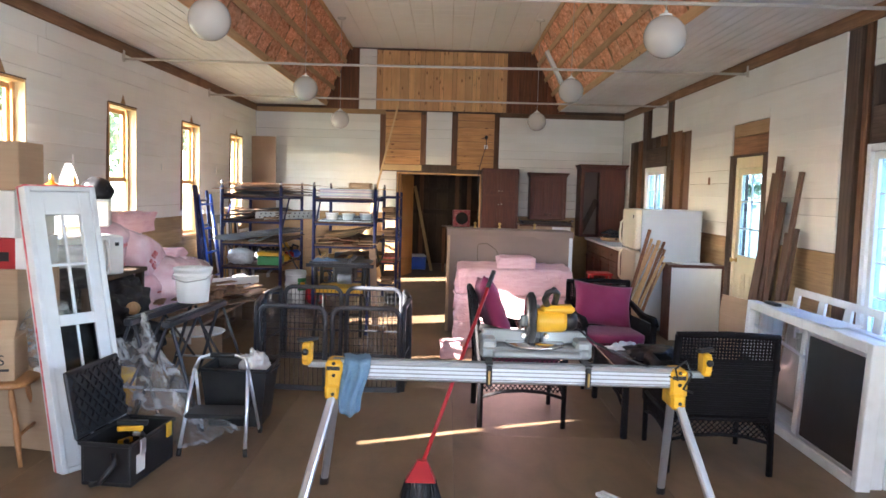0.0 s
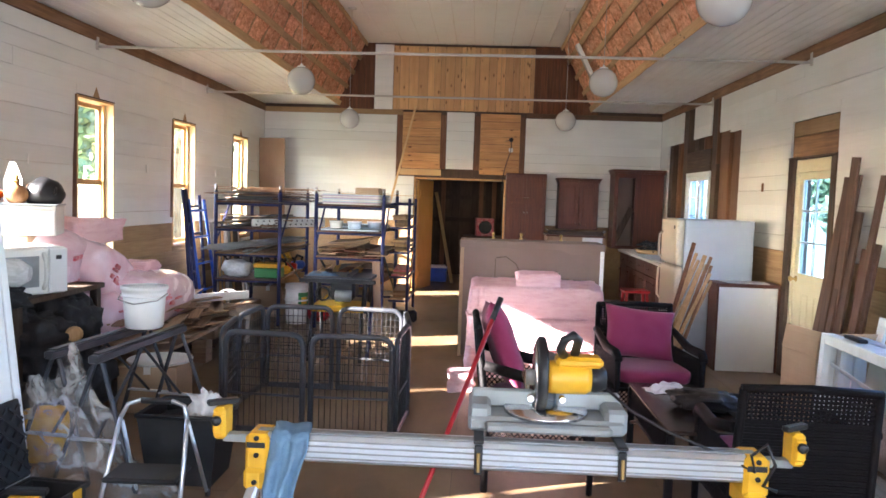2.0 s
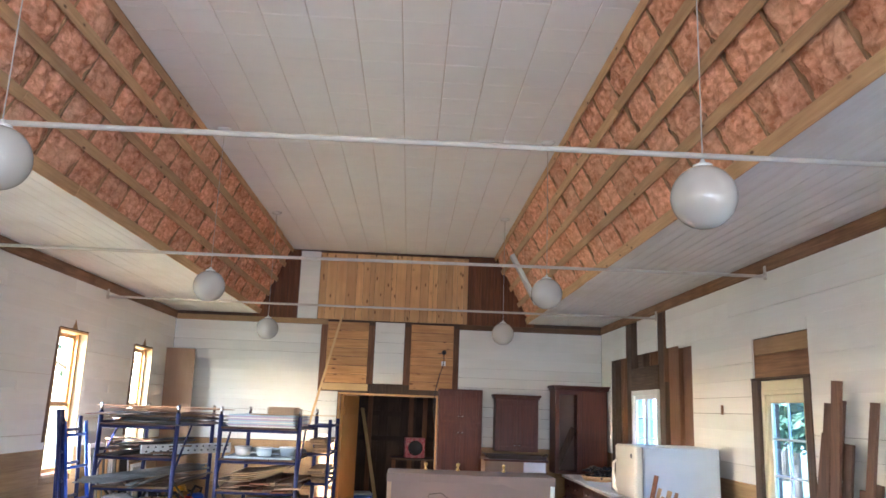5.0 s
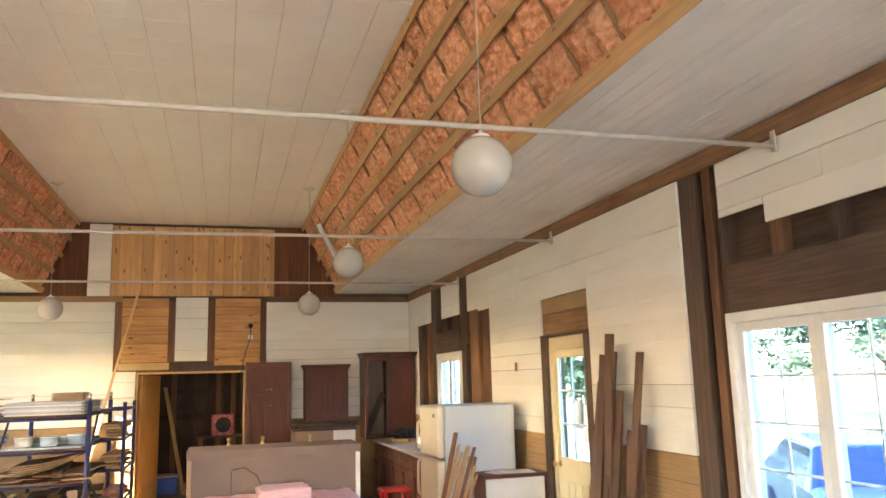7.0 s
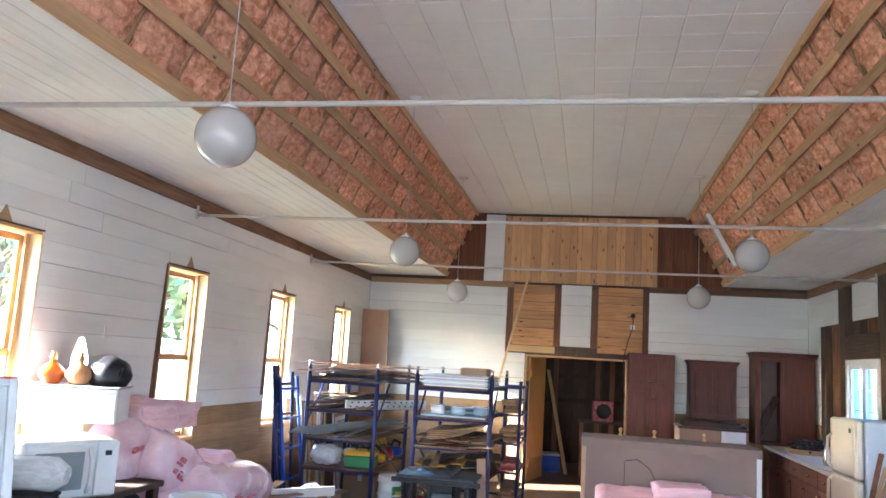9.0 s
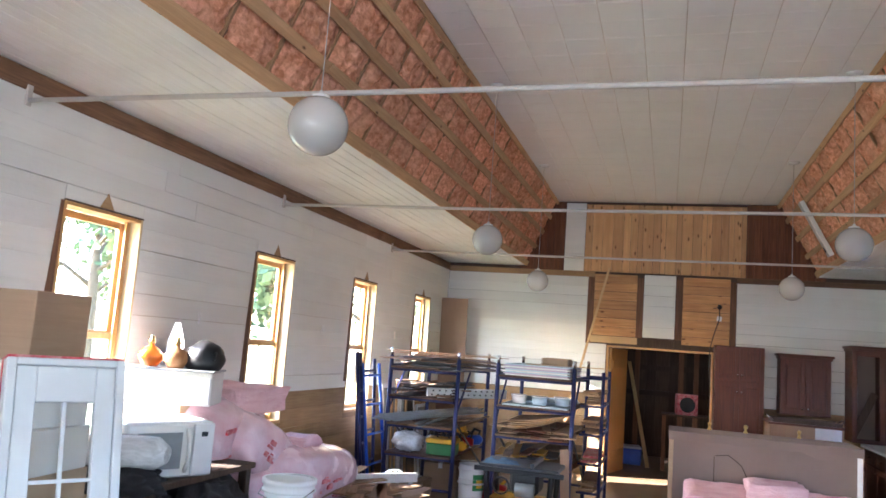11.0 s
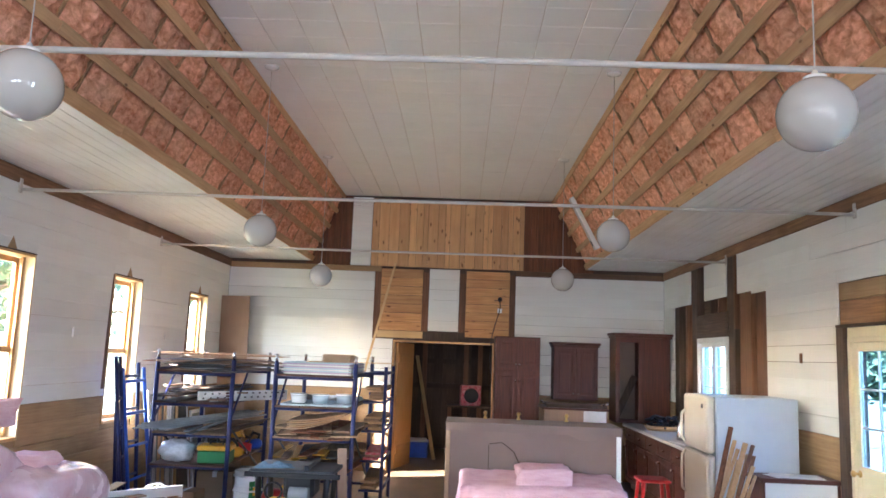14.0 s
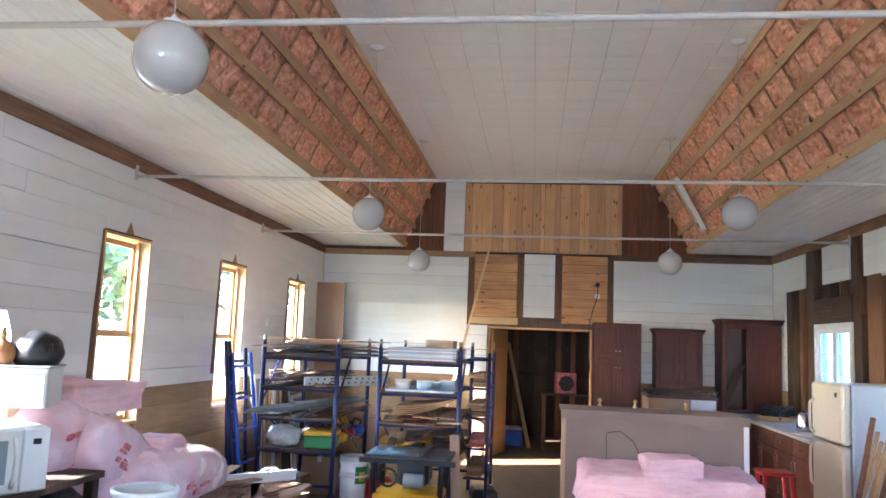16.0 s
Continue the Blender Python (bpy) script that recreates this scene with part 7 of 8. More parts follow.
low = thing("lumber_bench", "low plywood bench stacked with old boards", "bench", pose(0, 0, 0))
part("top", Geo().box(-3.34, -2.02, 6.75, 9.4, 0.36, 0.39, 0.003), M["plywood"], low)
for y in (6.9, 8.0, 9.2):
    part("bearer", Geo().box(-3.30, -2.06, y - 0.05, y + 0.05, 0.24, 0.359, 0.004), M["scrap_x"], low)
    for x in (-3.2, -2.2):
        part("block", Geo().box(x - 0.07, x + 0.07, y - 0.09, y + 0.09, 0, 0.239, 0.004), M["scrap_x"], low)
q = random.Random(77)
for i in range(54):
    x = -2.0 - q.uniform(0, 0.62)
    y = q.uniform(7.0, 8.5)
    a = q.uniform(-28, 28)
    ln = q.uniform(0.5, 1.1)
    z = 0.392 + 0.0135 * (i // 3)
    solid("old_board", Geo().box(-0.045, 0.045, -ln / 2, ln / 2, 0, 0.013, 0.002), M["scrap_y"], "old brown board in an untidy pile", "lumber", pose(min(x, -2.08), y, z, 0, 0, a), "pile of old boards")
q = random.Random(78)
for i in range(16):
    ln = q.uniform(0.9, 1.6)
    solid("stored_board", Geo().box(-0.05, 0.05, -ln / 2, ln / 2, 0, 0.02, 0.002), M["lumber_brown"], "dark board stored under the bench", "lumber", pose(-2.3 - 0.11 * (i % 4), 7.95 + q.uniform(-0.15, 0.15), 0.001 + 0.0205 * (i // 4), 0, 0, q.uniform(-2, 2)), "boards under the bench")
solid("white_board", Geo().bar((-2.62, 8.1, 0.60), (-1.98, 8.75, 0.60), 0.02, 0.09, 0.003), M["plastic_white"], "long white board lying on the lumber pile", "lumber")
solid("round_tray", Geo().lathe([(0, 0), (0.22, 0), (0.24, 0.02), (0.23, 0.025), (0.21, 0.008), (0, 0.008)], 28), M["plastic_white"], "pale round lid under the sawhorses", "lid", pose(-1.95, 6.45, 0.37))
carton("plain carton under the sawhorses", pose(-2.0, 6.5, 0, 0, 0, 8), 0.42, 0.5, 0.365)

# bags of insulation
def bag(label, m, sx, sy, sz, seed, p=3.3):
    b = thing("insulation_bag", label, "insulation bag", m, "insulation bags")
    part("bag", Geo().blob(0, 0, 0, sx, sy, sz, 64, 40, p, 0.09, 1.7, seed), M["pink_bag"], b)
    for o in b.children:
        for vt in o.data.vertices:
            c = vt.co
            w = 0.026 * abs(noise.noise(Vector((c.x * 7, c.y * 3, c.z * 7 + seed)))) + 0.006 * noise.noise(c * 17)
            vt.co = c * (1 - w / max(0.25, c.length))
    q = random.Random(int(seed * 10))
    for i in range(13):
        w = q.uniform(0.03, 0.14)
        y0 = q.uniform(-0.65, 0.4) * sy
        z0 = q.uniform(-0.35, 0.4) * sz
        part("print", Geo().box(sx * 0.93, sx * 0.985, y0, y0 + w, z0, z0 + q.choice((0.012, 0.02, 0.035)), 0.001), M["red_paint"], b)
    return b


bag("pink wrapped insulation bag slumped on the pile", pose(-2.98, 6.72, 1.14, 4, 8, 8), 0.33, 0.52, 0.30, 1.0)
bag("pink wrapped insulation bag leaning on another", pose(-2.80, 7.06, 0.98, -24, 14, -2), 0.32, 0.50, 0.25, 2.3)
bag("large clear-pink insulation bag lying on the bench", pose(-2.58, 7.58, 0.70, -5, 4, 4), 0.33, 0.74, 0.30, 3.7)
bag("pink insulation bag under the heap", pose(-2.85, 7.1, 0.64, 0, 0, 4), 0.42, 0.55, 0.25, 4.9)
batt_pile("insulation_batt", "loose pink fibreglass batt folded over the bags", -3.28, -2.66, 6.66, 7.4, 1.27, 1.47, 21.0, 1)
batt_pile("insulation_tuft", "torn tuft of pink fibreglass on the bags", -2.68, -2.42, 7.2, 7.5, 0.95, 1.08, 25.0, 1)
solid("chrome_tap", Geo().tube([(0, 0, 0), (0.05, 0.02, 0.06), (0.12, 0.05, 0.07), (0.16, 0.08, 0.02)], 0.016, 8).blob(0.0, 0, 0.0, 0.04, 0.04, 0.03, 12, 8).blob(0.1, 0.09, 0.02, 0.035, 0.03, 0.03, 12, 8), M["chrome"], "old chrome tap fitting on the boards", "tap", pose(-2.26, 8.62, 0.60))


SETTLE = (0.9706, 0.9706, 0.9645), (0.065, 0.0136, 0)
# ---- blue ladders and scaffold shelves ----
def ladder(label, m, w, h, n, mat):
    l = thing("ladder_frame", label, "ladder", m, "blue ladder frames")
    for x in (-w / 2, w / 2):
        part("rail", Geo().tube([(x, 0, 0), (x, 0, h)], 0.02, 10), M[mat], l)
    for i in range(n):
        z = 0.14 + (h - 0.28) * i / (n - 1)
        part("rung", Geo().tube([(-w / 2, 0, z), (w / 2, 0, z)], 0.0145, 8), M[mat], l)
    return l


ladder("dark blue scaffold ladder frame leaning on the wall", pose(-3.04, 9.95, 0, 0, 0, 90) @ pose(0, 0, 0, -7, 0, 0), 0.10, 1.72, 6, "blue_frame")
# lit copy of the dark blue frame: window light put into the colour
ladder("blue scaffold ladder frame, its colour brightened for the window light", pose(-3.0, 10.28, 0, 0, 0, 90) @ pose(0, 0, 0, -8, 0, 0), 0.52, 1.60, 5, "blue_bright")
ladder("dark blue ladder frame behind another", pose(-3.14, 10.22, 0, 0, 0, 90) @ pose(0, 0, 0, -4, 0, 0), 0.50, 1.64, 5, "blue_frame")



def scaffold(x0, x1, y0, y1, h, levels, label):
    s = thing("scaffold_shelf", label, "shelving", pose(0, 0, 0), "scaffold shelves")
    for y in (y0, y1):
        for x in (x0, x1):
            part("post", Geo().tube([(x, y, 0), (x, y, h)], 0.024, 10), M["blue_frame"], s)
            part("cap", Geo().tube([(x, y, h), (x, y, h + 0.09)], 0.017, 8), M["chrome"], s)
        for z in (0.22, 0.56, 0.89, 1.21, 1.54):
            part("rung", Geo().tube([(x0, y, z), (x1, y, z)], 0.016, 8), M["blue_frame"], s)
    for x in (x0, x1):
        part("side_rail", Geo().bar((x, y0, 1.58), (x, y1, 1.58), 0.03, 0.04, 0.004), M["blue_frame"], s)
        part("brace", Geo().bar((x, y0, 1.05), (x, y0 + 0.55, 1.55), 0.02, 0.02, 0.003), M["blue_frame"], s)
        part("brace", Geo().bar((x, y1, 0.3), (x, y0, 1.0), 0.02, 0.02, 0.003), M["black_metal"], s)
    for z, mat in levels:
        n = 3
        w = (x1 - x0 - 0.04) / n
        for i in range(n):
            part("deck_board", Geo().box(x0 + 0.02 + w * i, x0 + 0.02 + w * (i + 1) - 0.006, y0 - 0.06, y1 + 0.06, z, z + 0.022, 0.002), M[mat], s)
    return s


S1 = (-3.02, -2.20, 10.42, 11.95)
S2 = (-1.74, -0.89, 10.42, 11.95)
scaffold(*S1, 1.70, ((0.577, "lumber_brown"), (0.907, "scrap_y"), (1.227, "lumber_brown"), (1.557, "lumber_brown")), "blue scaffold used as shelving, packed with timber offcuts")
scaffold(*S2, 1.70, ((0.577, "lumber_brown"), (0.907, "scrap_y"), (1.227, "lumber_brown"), (1.557, "lumber_brown")), "blue scaffold used as shelving, holding boards and tubs")


def offcuts(x0, x1, y0, y1, z, n, seed, spread=0.2, mats=("scrap_y", "cardboard", "charcoal", "bare_plank_y", "grey_tool"), thick=(0.008, 0.02), lens=(0.7, 1.6), width=(0.08, 0.30), lift=0.0):
    q = random.Random(seed)
    h = z
    per = 3
    for i in range(n):
        t = q.uniform(*thick)
        w = q.uniform(*width)
        ln = q.uniform(*lens)
        x = q.uniform(x0 + w / 2 - 0.04, max(x0 + w / 2, x1 - w / 2 + 0.04))
        y = q.uniform(y0 - 0.1 + ln / 2 - spread, max(y0, y1 - ln / 2) + spread * 0.4)
        solid("timber_offcut", Geo().box(-w / 2, w / 2, -ln / 2, ln / 2, 0, t, 0.002), M[q.choice(mats)], "flat timber or sheet offcut stored on the scaffold", "offcut", pose(x, y, h, q.uniform(-0.6, 0.6), q.uniform(-1.5, 1.5), q.uniform(-9, 9)), "stored offcuts")
        if i % per == per - 1:
            h += t + lift
    return h


def bowed_sheet(w, ln, t, bow):
    """A thin sheet that bows a little along its length."""
    v, f = [], []
    for k in range(7):
        a = -0.5 + k / 6
        for x, z in ((-w / 2, -t / 2), (w / 2, -t / 2), (w / 2, t / 2), (-w / 2, t / 2)):
            v.append((x, a * ln, bow * a * a * 4 + z))
    for k in range(6):
        for j in range(4):
            f.append((4 * k + j, 4 * k + (j + 1) % 4, 4 * k + 4 + (j + 1) % 4, 4 * k + 4 + j))
    return Geo().add(v, f + [(3, 2, 1, 0), (24, 25, 26, 27)])


q = random.Random(5)
h = 1.582
for i in range(30):
    t, ln, w = q.uniform(0.005, 0.008), q.uniform(0.75, 1.5), q.uniform(0.2, 0.5)
    side = i % 3 == 2
    bow = q.uniform(-0.03, 0.004)
    g = bowed_sheet(w, ln, t, bow)
    solid("timber_offcut", g, M[q.choice(("scrap_y", "cardboard_grey", "charcoal", "charcoal", "scrap_x", "plywood", "lumber_brown"))], "thin sheet offcut lying on the top scaffold deck", "offcut",
          pose(-2.58 + q.uniform(-0.16, 0.16) + (0.18 if side else 0), 11.05 + q.uniform(-0.28, 0.12), h + t / 2, q.uniform(-0.6, 0.6), q.uniform(-0.8, 0.8), q.uniform(60, 115) if side else q.uniform(-16, 16)), "stored offcuts")
    h += t * 0.62
for i in range(7):
    w = q.uniform(0.04, 0.09)
    solid("timber_offcut", Geo().bar((-3.2 + q.uniform(0, 0.5), 10.35 + q.uniform(0, 0.5), h + 0.004), (-2.05 + q.uniform(-0.3, 0.35), 10.7 + q.uniform(0, 0.9), h + 0.004), w, 0.008, 0.001, (0, 0, 1)), M[q.choice(("scrap_y", "plywood", "lumber_brown"))], "thin strip lying across the top of the pile", "offcut", None, "stored offcuts")
    h += 0.0085
offcuts(S1[0], S1[1], S1[2], S1[3], 1.252, 30, 6, lift=0.0, mats=("scrap_y", "charcoal", "charcoal", "lumber_brown", "scrap_x", "black_metal"), lens=(0.5, 1.1), width=(0.04, 0.2))
offcuts(S1[0], S1[1], S1[2], S1[3], 0.932, 12, 7, width=(0.03, 0.07), mats=("grey_tool", "charcoal", "lumber_brown", "scrap_y"), lens=(0.9, 1.5))
for i in range(9):
    solid("sheet_stock", Geo().box(-0.36, 0.36, -0.62, 0.62, 0, 0.013, 0.002), M["lilac_board" if i % 2 else "pale_blue"] if i % 3 else M["paper"], "pale lilac sheet board stacked flat", "board", pose(-1.31, 11.02, 1.582 + 0.0145 * i, 0, 0, (-1) ** i * 1.2), "stacked sheet boards")
for i in range(7):
    solid("fibreboard_offcut", Geo().box(-0.15, 0.15, -0.24, 0.24, 0, 0.011, 0.001), M["cardboard"], "small tan panel stacked on the boards", "panel", pose(-1.16, 11.0, 1.716 + 0.0125 * i, 0, 0, (-1) ** i * 2), "small panels")
solid("long_strip", Geo().bar((-1.45, 10.6, 1.716), (-0.55, 11.6, 1.716), 0.05, 0.008, 0.001), M["pine_pale"], "thin wooden strip lying across the boards", "lumber")
offcuts(S2[0], S2[1], S2[2], S2[3], 0.932, 22, 9, mats=("scrap_y", "oak_z", "cardboard", "brown_board_z"), lens=(0.9, 1.5))
offcuts(S2[0], S2[1], S2[2], S2[3], 0.602, 30, 10, mats=("scrap_y", "brown_board_z", "cardboard", "yellow", "charcoal"), lens=(0.4, 1.2), width=(0.04, 0.2))
# curved veneer sheets
for i in range(5):
    g = Geo().grid(lambda u, v, i=i: (-1.60 + 0.62 * u, 10.42 + 0.9 * v, 1.00 + 0.022 * i + 0.16 * (u ** 2) * (1 - 0.1 * i)), 12, 4)
    v = solid("veneer_sheet", g, M["oak_z" if i % 2 else "cardboard"], "thin curled sheet of veneer on the scaffold", "veneer", None, "curled veneer sheets")
    sm = v.modifiers.new("thick", "SOLIDIFY")
    sm.thickness = 0.004
for i, (x, y) in enumerate(((-1.52, 10.62), (-1.28, 10.58), (-1.05, 10.75))):
    tb = thing("food_tub", "small pale plastic tub on the shelf", "tub", pose(x, y, 1.271), "small plastic tubs")
    part("tub", Geo().lathe([(0, 0), (0.075, 0), (0.09, 0.085), (0.083, 0.085), (0.07, 0.006), (0, 0.006)], 20), M["pale_blue" if i else "plastic_white"], tb)
    part("lid", Geo().lathe([(0, 0.0855), (0.094, 0.0855), (0.094, 0.096), (0, 0.1)], 20), M["plastic_white"], tb)
for i in range(4):
    solid("foam_sheet", Geo().box(-0.34, 0.34, -0.5, 0.5, 0, 0.009, 0.001), M["pale_blue"], "pale blue foam sheet on the shelf", "foam", pose(-1.31, 11.35, 1.2505 + 0.0105 * i, 0, 0, i), "foam sheets")
for i in range(2):
    solid("foam_board", Geo().box(-0.36, 0.36, -0.42, 0.42, 0, 0.0095, 0.001), M["pale_blue"], "pale blue foam board under the tubs", "foam", pose(-1.31, 10.80, 1.2495 + 0.0102 * i, 0, 0, 0.5), "foam boards")
pb = thing("perforated_beam", "long white perforated metal channel on the scaffold", "channel", pose(-2.52, 10.30, 1.252, 0, 0, -34))
part("channel", Geo().box(-0.012, 0.012, 0, 1.25, 0, 0.11, 0.002), M["plastic_white"], pb)
q = random.Random(3)
for i in range(13):
    for z in (0.03, 0.075):
        part("slot", Geo().box(0.0125, 0.0135, 0.05 + i * 0.093 + 0.02 * (z > 0.05), 0.075 + i * 0.093 + 0.02 * (z > 0.05), z, z + 0.016), M["black_plastic"], pb)
for i in range(10):
    q = random.Random(60 + i)
    solid("metal_pipe", Geo().tube([(-3.10 + 0.03 * i, 10.12 + 0.03 * (i % 3), 0.975 + 0.022 * (i % 3)), (-2.42 + 0.03 * i, 11.75, 1.03 + 0.022 * (i % 3))], 0.010, 8), M["grey_tool"], "long thin steel pipe on the scaffold", "pipe", None, "steel pipes")
# tools on the lower deck of the first scaffold
cs = thing("green_case", "green tool case with a yellow lid", "tool case", pose(-2.38, 10.62, 0.601, 0, 0, 6))
part("body", Geo().box(-0.17, 0.17, -0.14, 0.14, 0, 0.13, 0.012), M["green"], cs)
part("lid", Geo().box(-0.18, 0.18, -0.15, 0.15, 0.131, 0.185, 0.012), M["yellow"], cs, "yellow lid")
part("handle", Geo().tube([(-0.07, 0, 0.185), (-0.06, 0, 0.215), (0.06, 0, 0.215), (0.07, 0, 0.185)], 0.01, 8), M["black_plastic"], cs)
solid("clear_bag", Geo().blob(0, 0, 0.11, 0.18, 0.14, 0.12, 26, 16, 2.6, 0.25, 3, 12), M["milky_film"], "clear plastic bag of fittings on the deck", "bag", pose(-2.80, 10.60, 0.60))
for i, (x, y, c) in enumerate(((-2.30, 10.95, "yellow"), (-2.52, 11.05, "charcoal"), (-2.45, 11.4, "yellow"), (-2.7, 11.2, "grey_tool"), (-2.32, 11.35, "red"), (-2.28, 11.7, "blue_bright"), (-2.58, 11.65, "black_plastic"))):
    t = thing("power_tool", "hand power tool stored on the scaffold deck", "power tool", pose(x, y, 0.601, 0, 0, i * 47), "power tools")
    part("motor", Geo().tube([(-0.12, 0, 0.07), (-0.08, 0, 0.07), (0.07, 0, 0.07), (0.12, 0, 0.07)], [0.045, 0.065, 0.06, 0.03], 14), M[c], t)
    part("handle", Geo().tube([(-0.08, 0, 0.12), (-0.10, 0, 0.18), (0.0, 0, 0.21), (0.06, 0, 0.13)], 0.018, 8), M["black_plastic"], t)
    part("nose", Geo().tube([(0.12, 0, 0.07), (0.19, 0, 0.07)], 0.02, 10), M["chrome"], t)
solid("orange_cord", Geo().tube([(0.13 * math.cos(k * 0.45) * (1 - 0.004 * k), 0.13 * math.sin(k * 0.45) * (1 - 0.004 * k), 0.012 + 0.0014 * k) for k in range(70)], 0.007, 6), M["yellow"], "coil of yellow extension cord on the deck", "cord", pose(-2.36, 11.15, 0.80))
for k in (0, 1):
    bk2 = thing("paint_bucket", "white paint bucket with a green and yellow label" if k else "white bucket nested under a labelled one", "bucket", pose(-2.04, 10.72, 0.155 * k), "nested buckets")
    part("bucket", Geo().lathe([(0, 0), (0.13, 0), (0.148, 0.36), (0.144, 0.36), (0.126, 0.012), (0, 0.012)], 28), M["plastic_white"], bk2)
    part("rim", Geo().lathe([(0.148, 0.30), (0.158, 0.30), (0.158, 0.315), (0.15, 0.32)], 28), M["plastic_white"], bk2)
    if k:
        part("label", Geo().grid(lambda u, v: (0.1475 * math.cos(-1.2 + 1.3 * u), 0.1475 * math.sin(-1.2 + 1.3 * u), 0.08 + 0.18 * v), 12, 2), M["green"], bk2, "green label")
        part("label_spot", Geo().grid(lambda u, v: (0.149 * math.cos(-0.9 + 0.6 * u), 0.149 * math.sin(-0.9 + 0.6 * u), 0.11 + 0.09 * v), 8, 2), M["yellow"], bk2, "yellow label patch")
gc = thing("red_gas_can", "round red plastic fuel can on the floor", "fuel can", pose(-1.78, 10.9, 0))
part("can", Geo().blob(0, 0, 0.15, 0.15, 0.12, 0.15, 22, 14, 3.0), M["red"], gc)
part("spout", Geo().tube([(0.05, 0, 0.28), (0.12, 0, 0.36)], 0.018, 8), M["yellow"], gc)
for i, (y0, y1, h, mt) in enumerate(((10.95, 11.55, 1.32, "white_frame"), (11.62, 12.2, 1.18, "white_frame"), (12.3, 12.85, 1.0, "alu"), (12.9, 13.4, 0.86, "alu"))):
    f = thing("old_window_screen", "pale framed screen leaning on the wall behind the scaffold", "frame", pose(-3.20, 0, 0, 0, -6, 0), "stored frames")
    part("frame", Geo().box(0, 0.025, y0, y1, 0, 0.045, 0.003).box(0, 0.025, y0, y1, h - 0.045, h, 0.003).box(0, 0.025, y0, y0 + 0.045, 0.045, h - 0.045, 0.003).box(0, 0.025, y1 - 0.045, y1, 0.045, h - 0.045, 0.003), M[mt], f)
    part("panel", Geo().box(0.010, 0.014, y0 + 0.045, y1 - 0.045, 0.045, h - 0.045), M["screen" if i % 2 else "grey_tool"], f)
carton("plain tan carton under the scaffold", pose(-2.55, 11.3, 0, 0, 0, 6), 0.40, 0.40, 0.42)
carton("low tan carton under the scaffold", pose(-2.75, 10.85, 0, 0, 0, -4), 0.30, 0.30, 0.26)
q = random.Random(8)
for i in range(7):
    x = -3.30 + 0.022 * i
    solid("trim_strip", Geo().bar((x + 0.10, 10.95 + 0.07 * i, 0.01), (x, 11.05 + 0.07 * i, q.uniform(1.1, 1.45)), 0.06, 0.015, 0.002, (1, 0, 0)), M[q.choice(("plastic_white", "pine_pale", "red_paint", "grey_tool"))], "strip of painted trim leaning on the wall", "trim", None, "leaning trim strips")
# stuff on the far side of the second scaffold
for i, (x, y, z, sx, sy, sz, mt) in enumerate(((-0.66, 11.3, 0.16, 0.14, 0.2, 0.16, "black_plastic"), (-0.66, 11.5, 0.95, 0.13, 0.3, 0.09, "scrap_y"), (-0.70, 11.3, 0.72, 0.13, 0.26, 0.16, "red_paint"), (-0.66, 11.4, 1.25, 0.13, 0.26, 0.09, "scrap_y"))):
    pass
S3 = thing("scaffold_end_frame", "dark blue scaffold end frame with side shelf", "shelving", pose(0, 0, 0))
for x, y in ((-0.62, 11.0), (-0.62, 11.95)):
    part("post", Geo().tube([(x, y, 0), (x, y, 1.68)], 0.02, 10), M["blue_frame"], S3)
for z in (0.30, 0.62, 0.95, 1.28, 1.60):
    part("rung", Geo().tube([(-0.62, 11.0, z), (-0.62, 11.95, z)], 0.014, 8), M["blue_frame"], S3)
    part("bearer", Geo().tube([(-0.87, 11.0, z), (-0.62, 11.0, z)], 0.014, 8), M["blue_frame"], S3)
    part("bearer", Geo().tube([(-0.87, 11.9, z), (-0.62, 11.9, z)], 0.014, 8), M["blue_frame"], S3)
for z, mt, n in ((0.63, "red_paint", 3), (0.965, "oak_z", 5), (1.295, "scrap_y", 5), (0.315, "cardboard", 4)):
    q = random.Random(int(z * 100))
    for i in range(n):
        solid("shelf_plank", Geo().box(-0.09, 0.09, -0.4, 0.4, 0, 0.03, 0.006), M[mt if i % 2 == 0 else "scrap_y"], "short mixed plank stacked on the side shelf", "plank", pose(-0.74, 11.45 + q.uniform(-0.05, 0.05), z + 0.031 * i, 0, 0, q.uniform(-5, 5)), "side shelf planks")
solid("black_boot_box", Geo().box(-0.14, 0.14, -0.2, 0.2, 0, 0.16, 0.03), M["black_plastic"], "small black case on the floor by the scaffold", "case", pose(-0.66, 11.3, 0, 0, 0, 10))

# table saw
ts = thing("table_saw", "black and yellow jobsite table saw with a cloth on top", "table saw", pose(-1.12, 8.86, 0))
part("table", Geo().box(-0.35, 0.35, -0.27, 0.27, 0.825, 0.86, 0.008), M["charcoal"], ts)
part("extension_rail", Geo().bar((-0.38, -0.29, 0.82), (0.40, -0.29, 0.82), 0.03, 0.04, 0.005), M["black_metal"], ts)
part("housing", Geo().box(-0.10, 0.16, -0.12, 0.2, 0.60, 0.824, 0.03), M["black_plastic"], ts)
for a in (-1, 1):
    for b in (-1, 1):
        part("post", Geo().tube([(a * 0.27, b * 0.20, 0.50), (a * 0.285, b * 0.215, 0.79), (a * 0.24, b * 0.215, 0.822)], 0.026, 10), M["black_plastic"], ts)
part("base_frame", Geo().box(-0.28, 0.28, -0.23, 0.23, 0.49, 0.555, 0.012), M["yellow"], ts, "yellow base tray")
part("motor", Geo().tube([(-0.02, -0.22, 0.66), (0.14, -0.22, 0.66)], 0.06, 16), M["grey_tool"], ts)
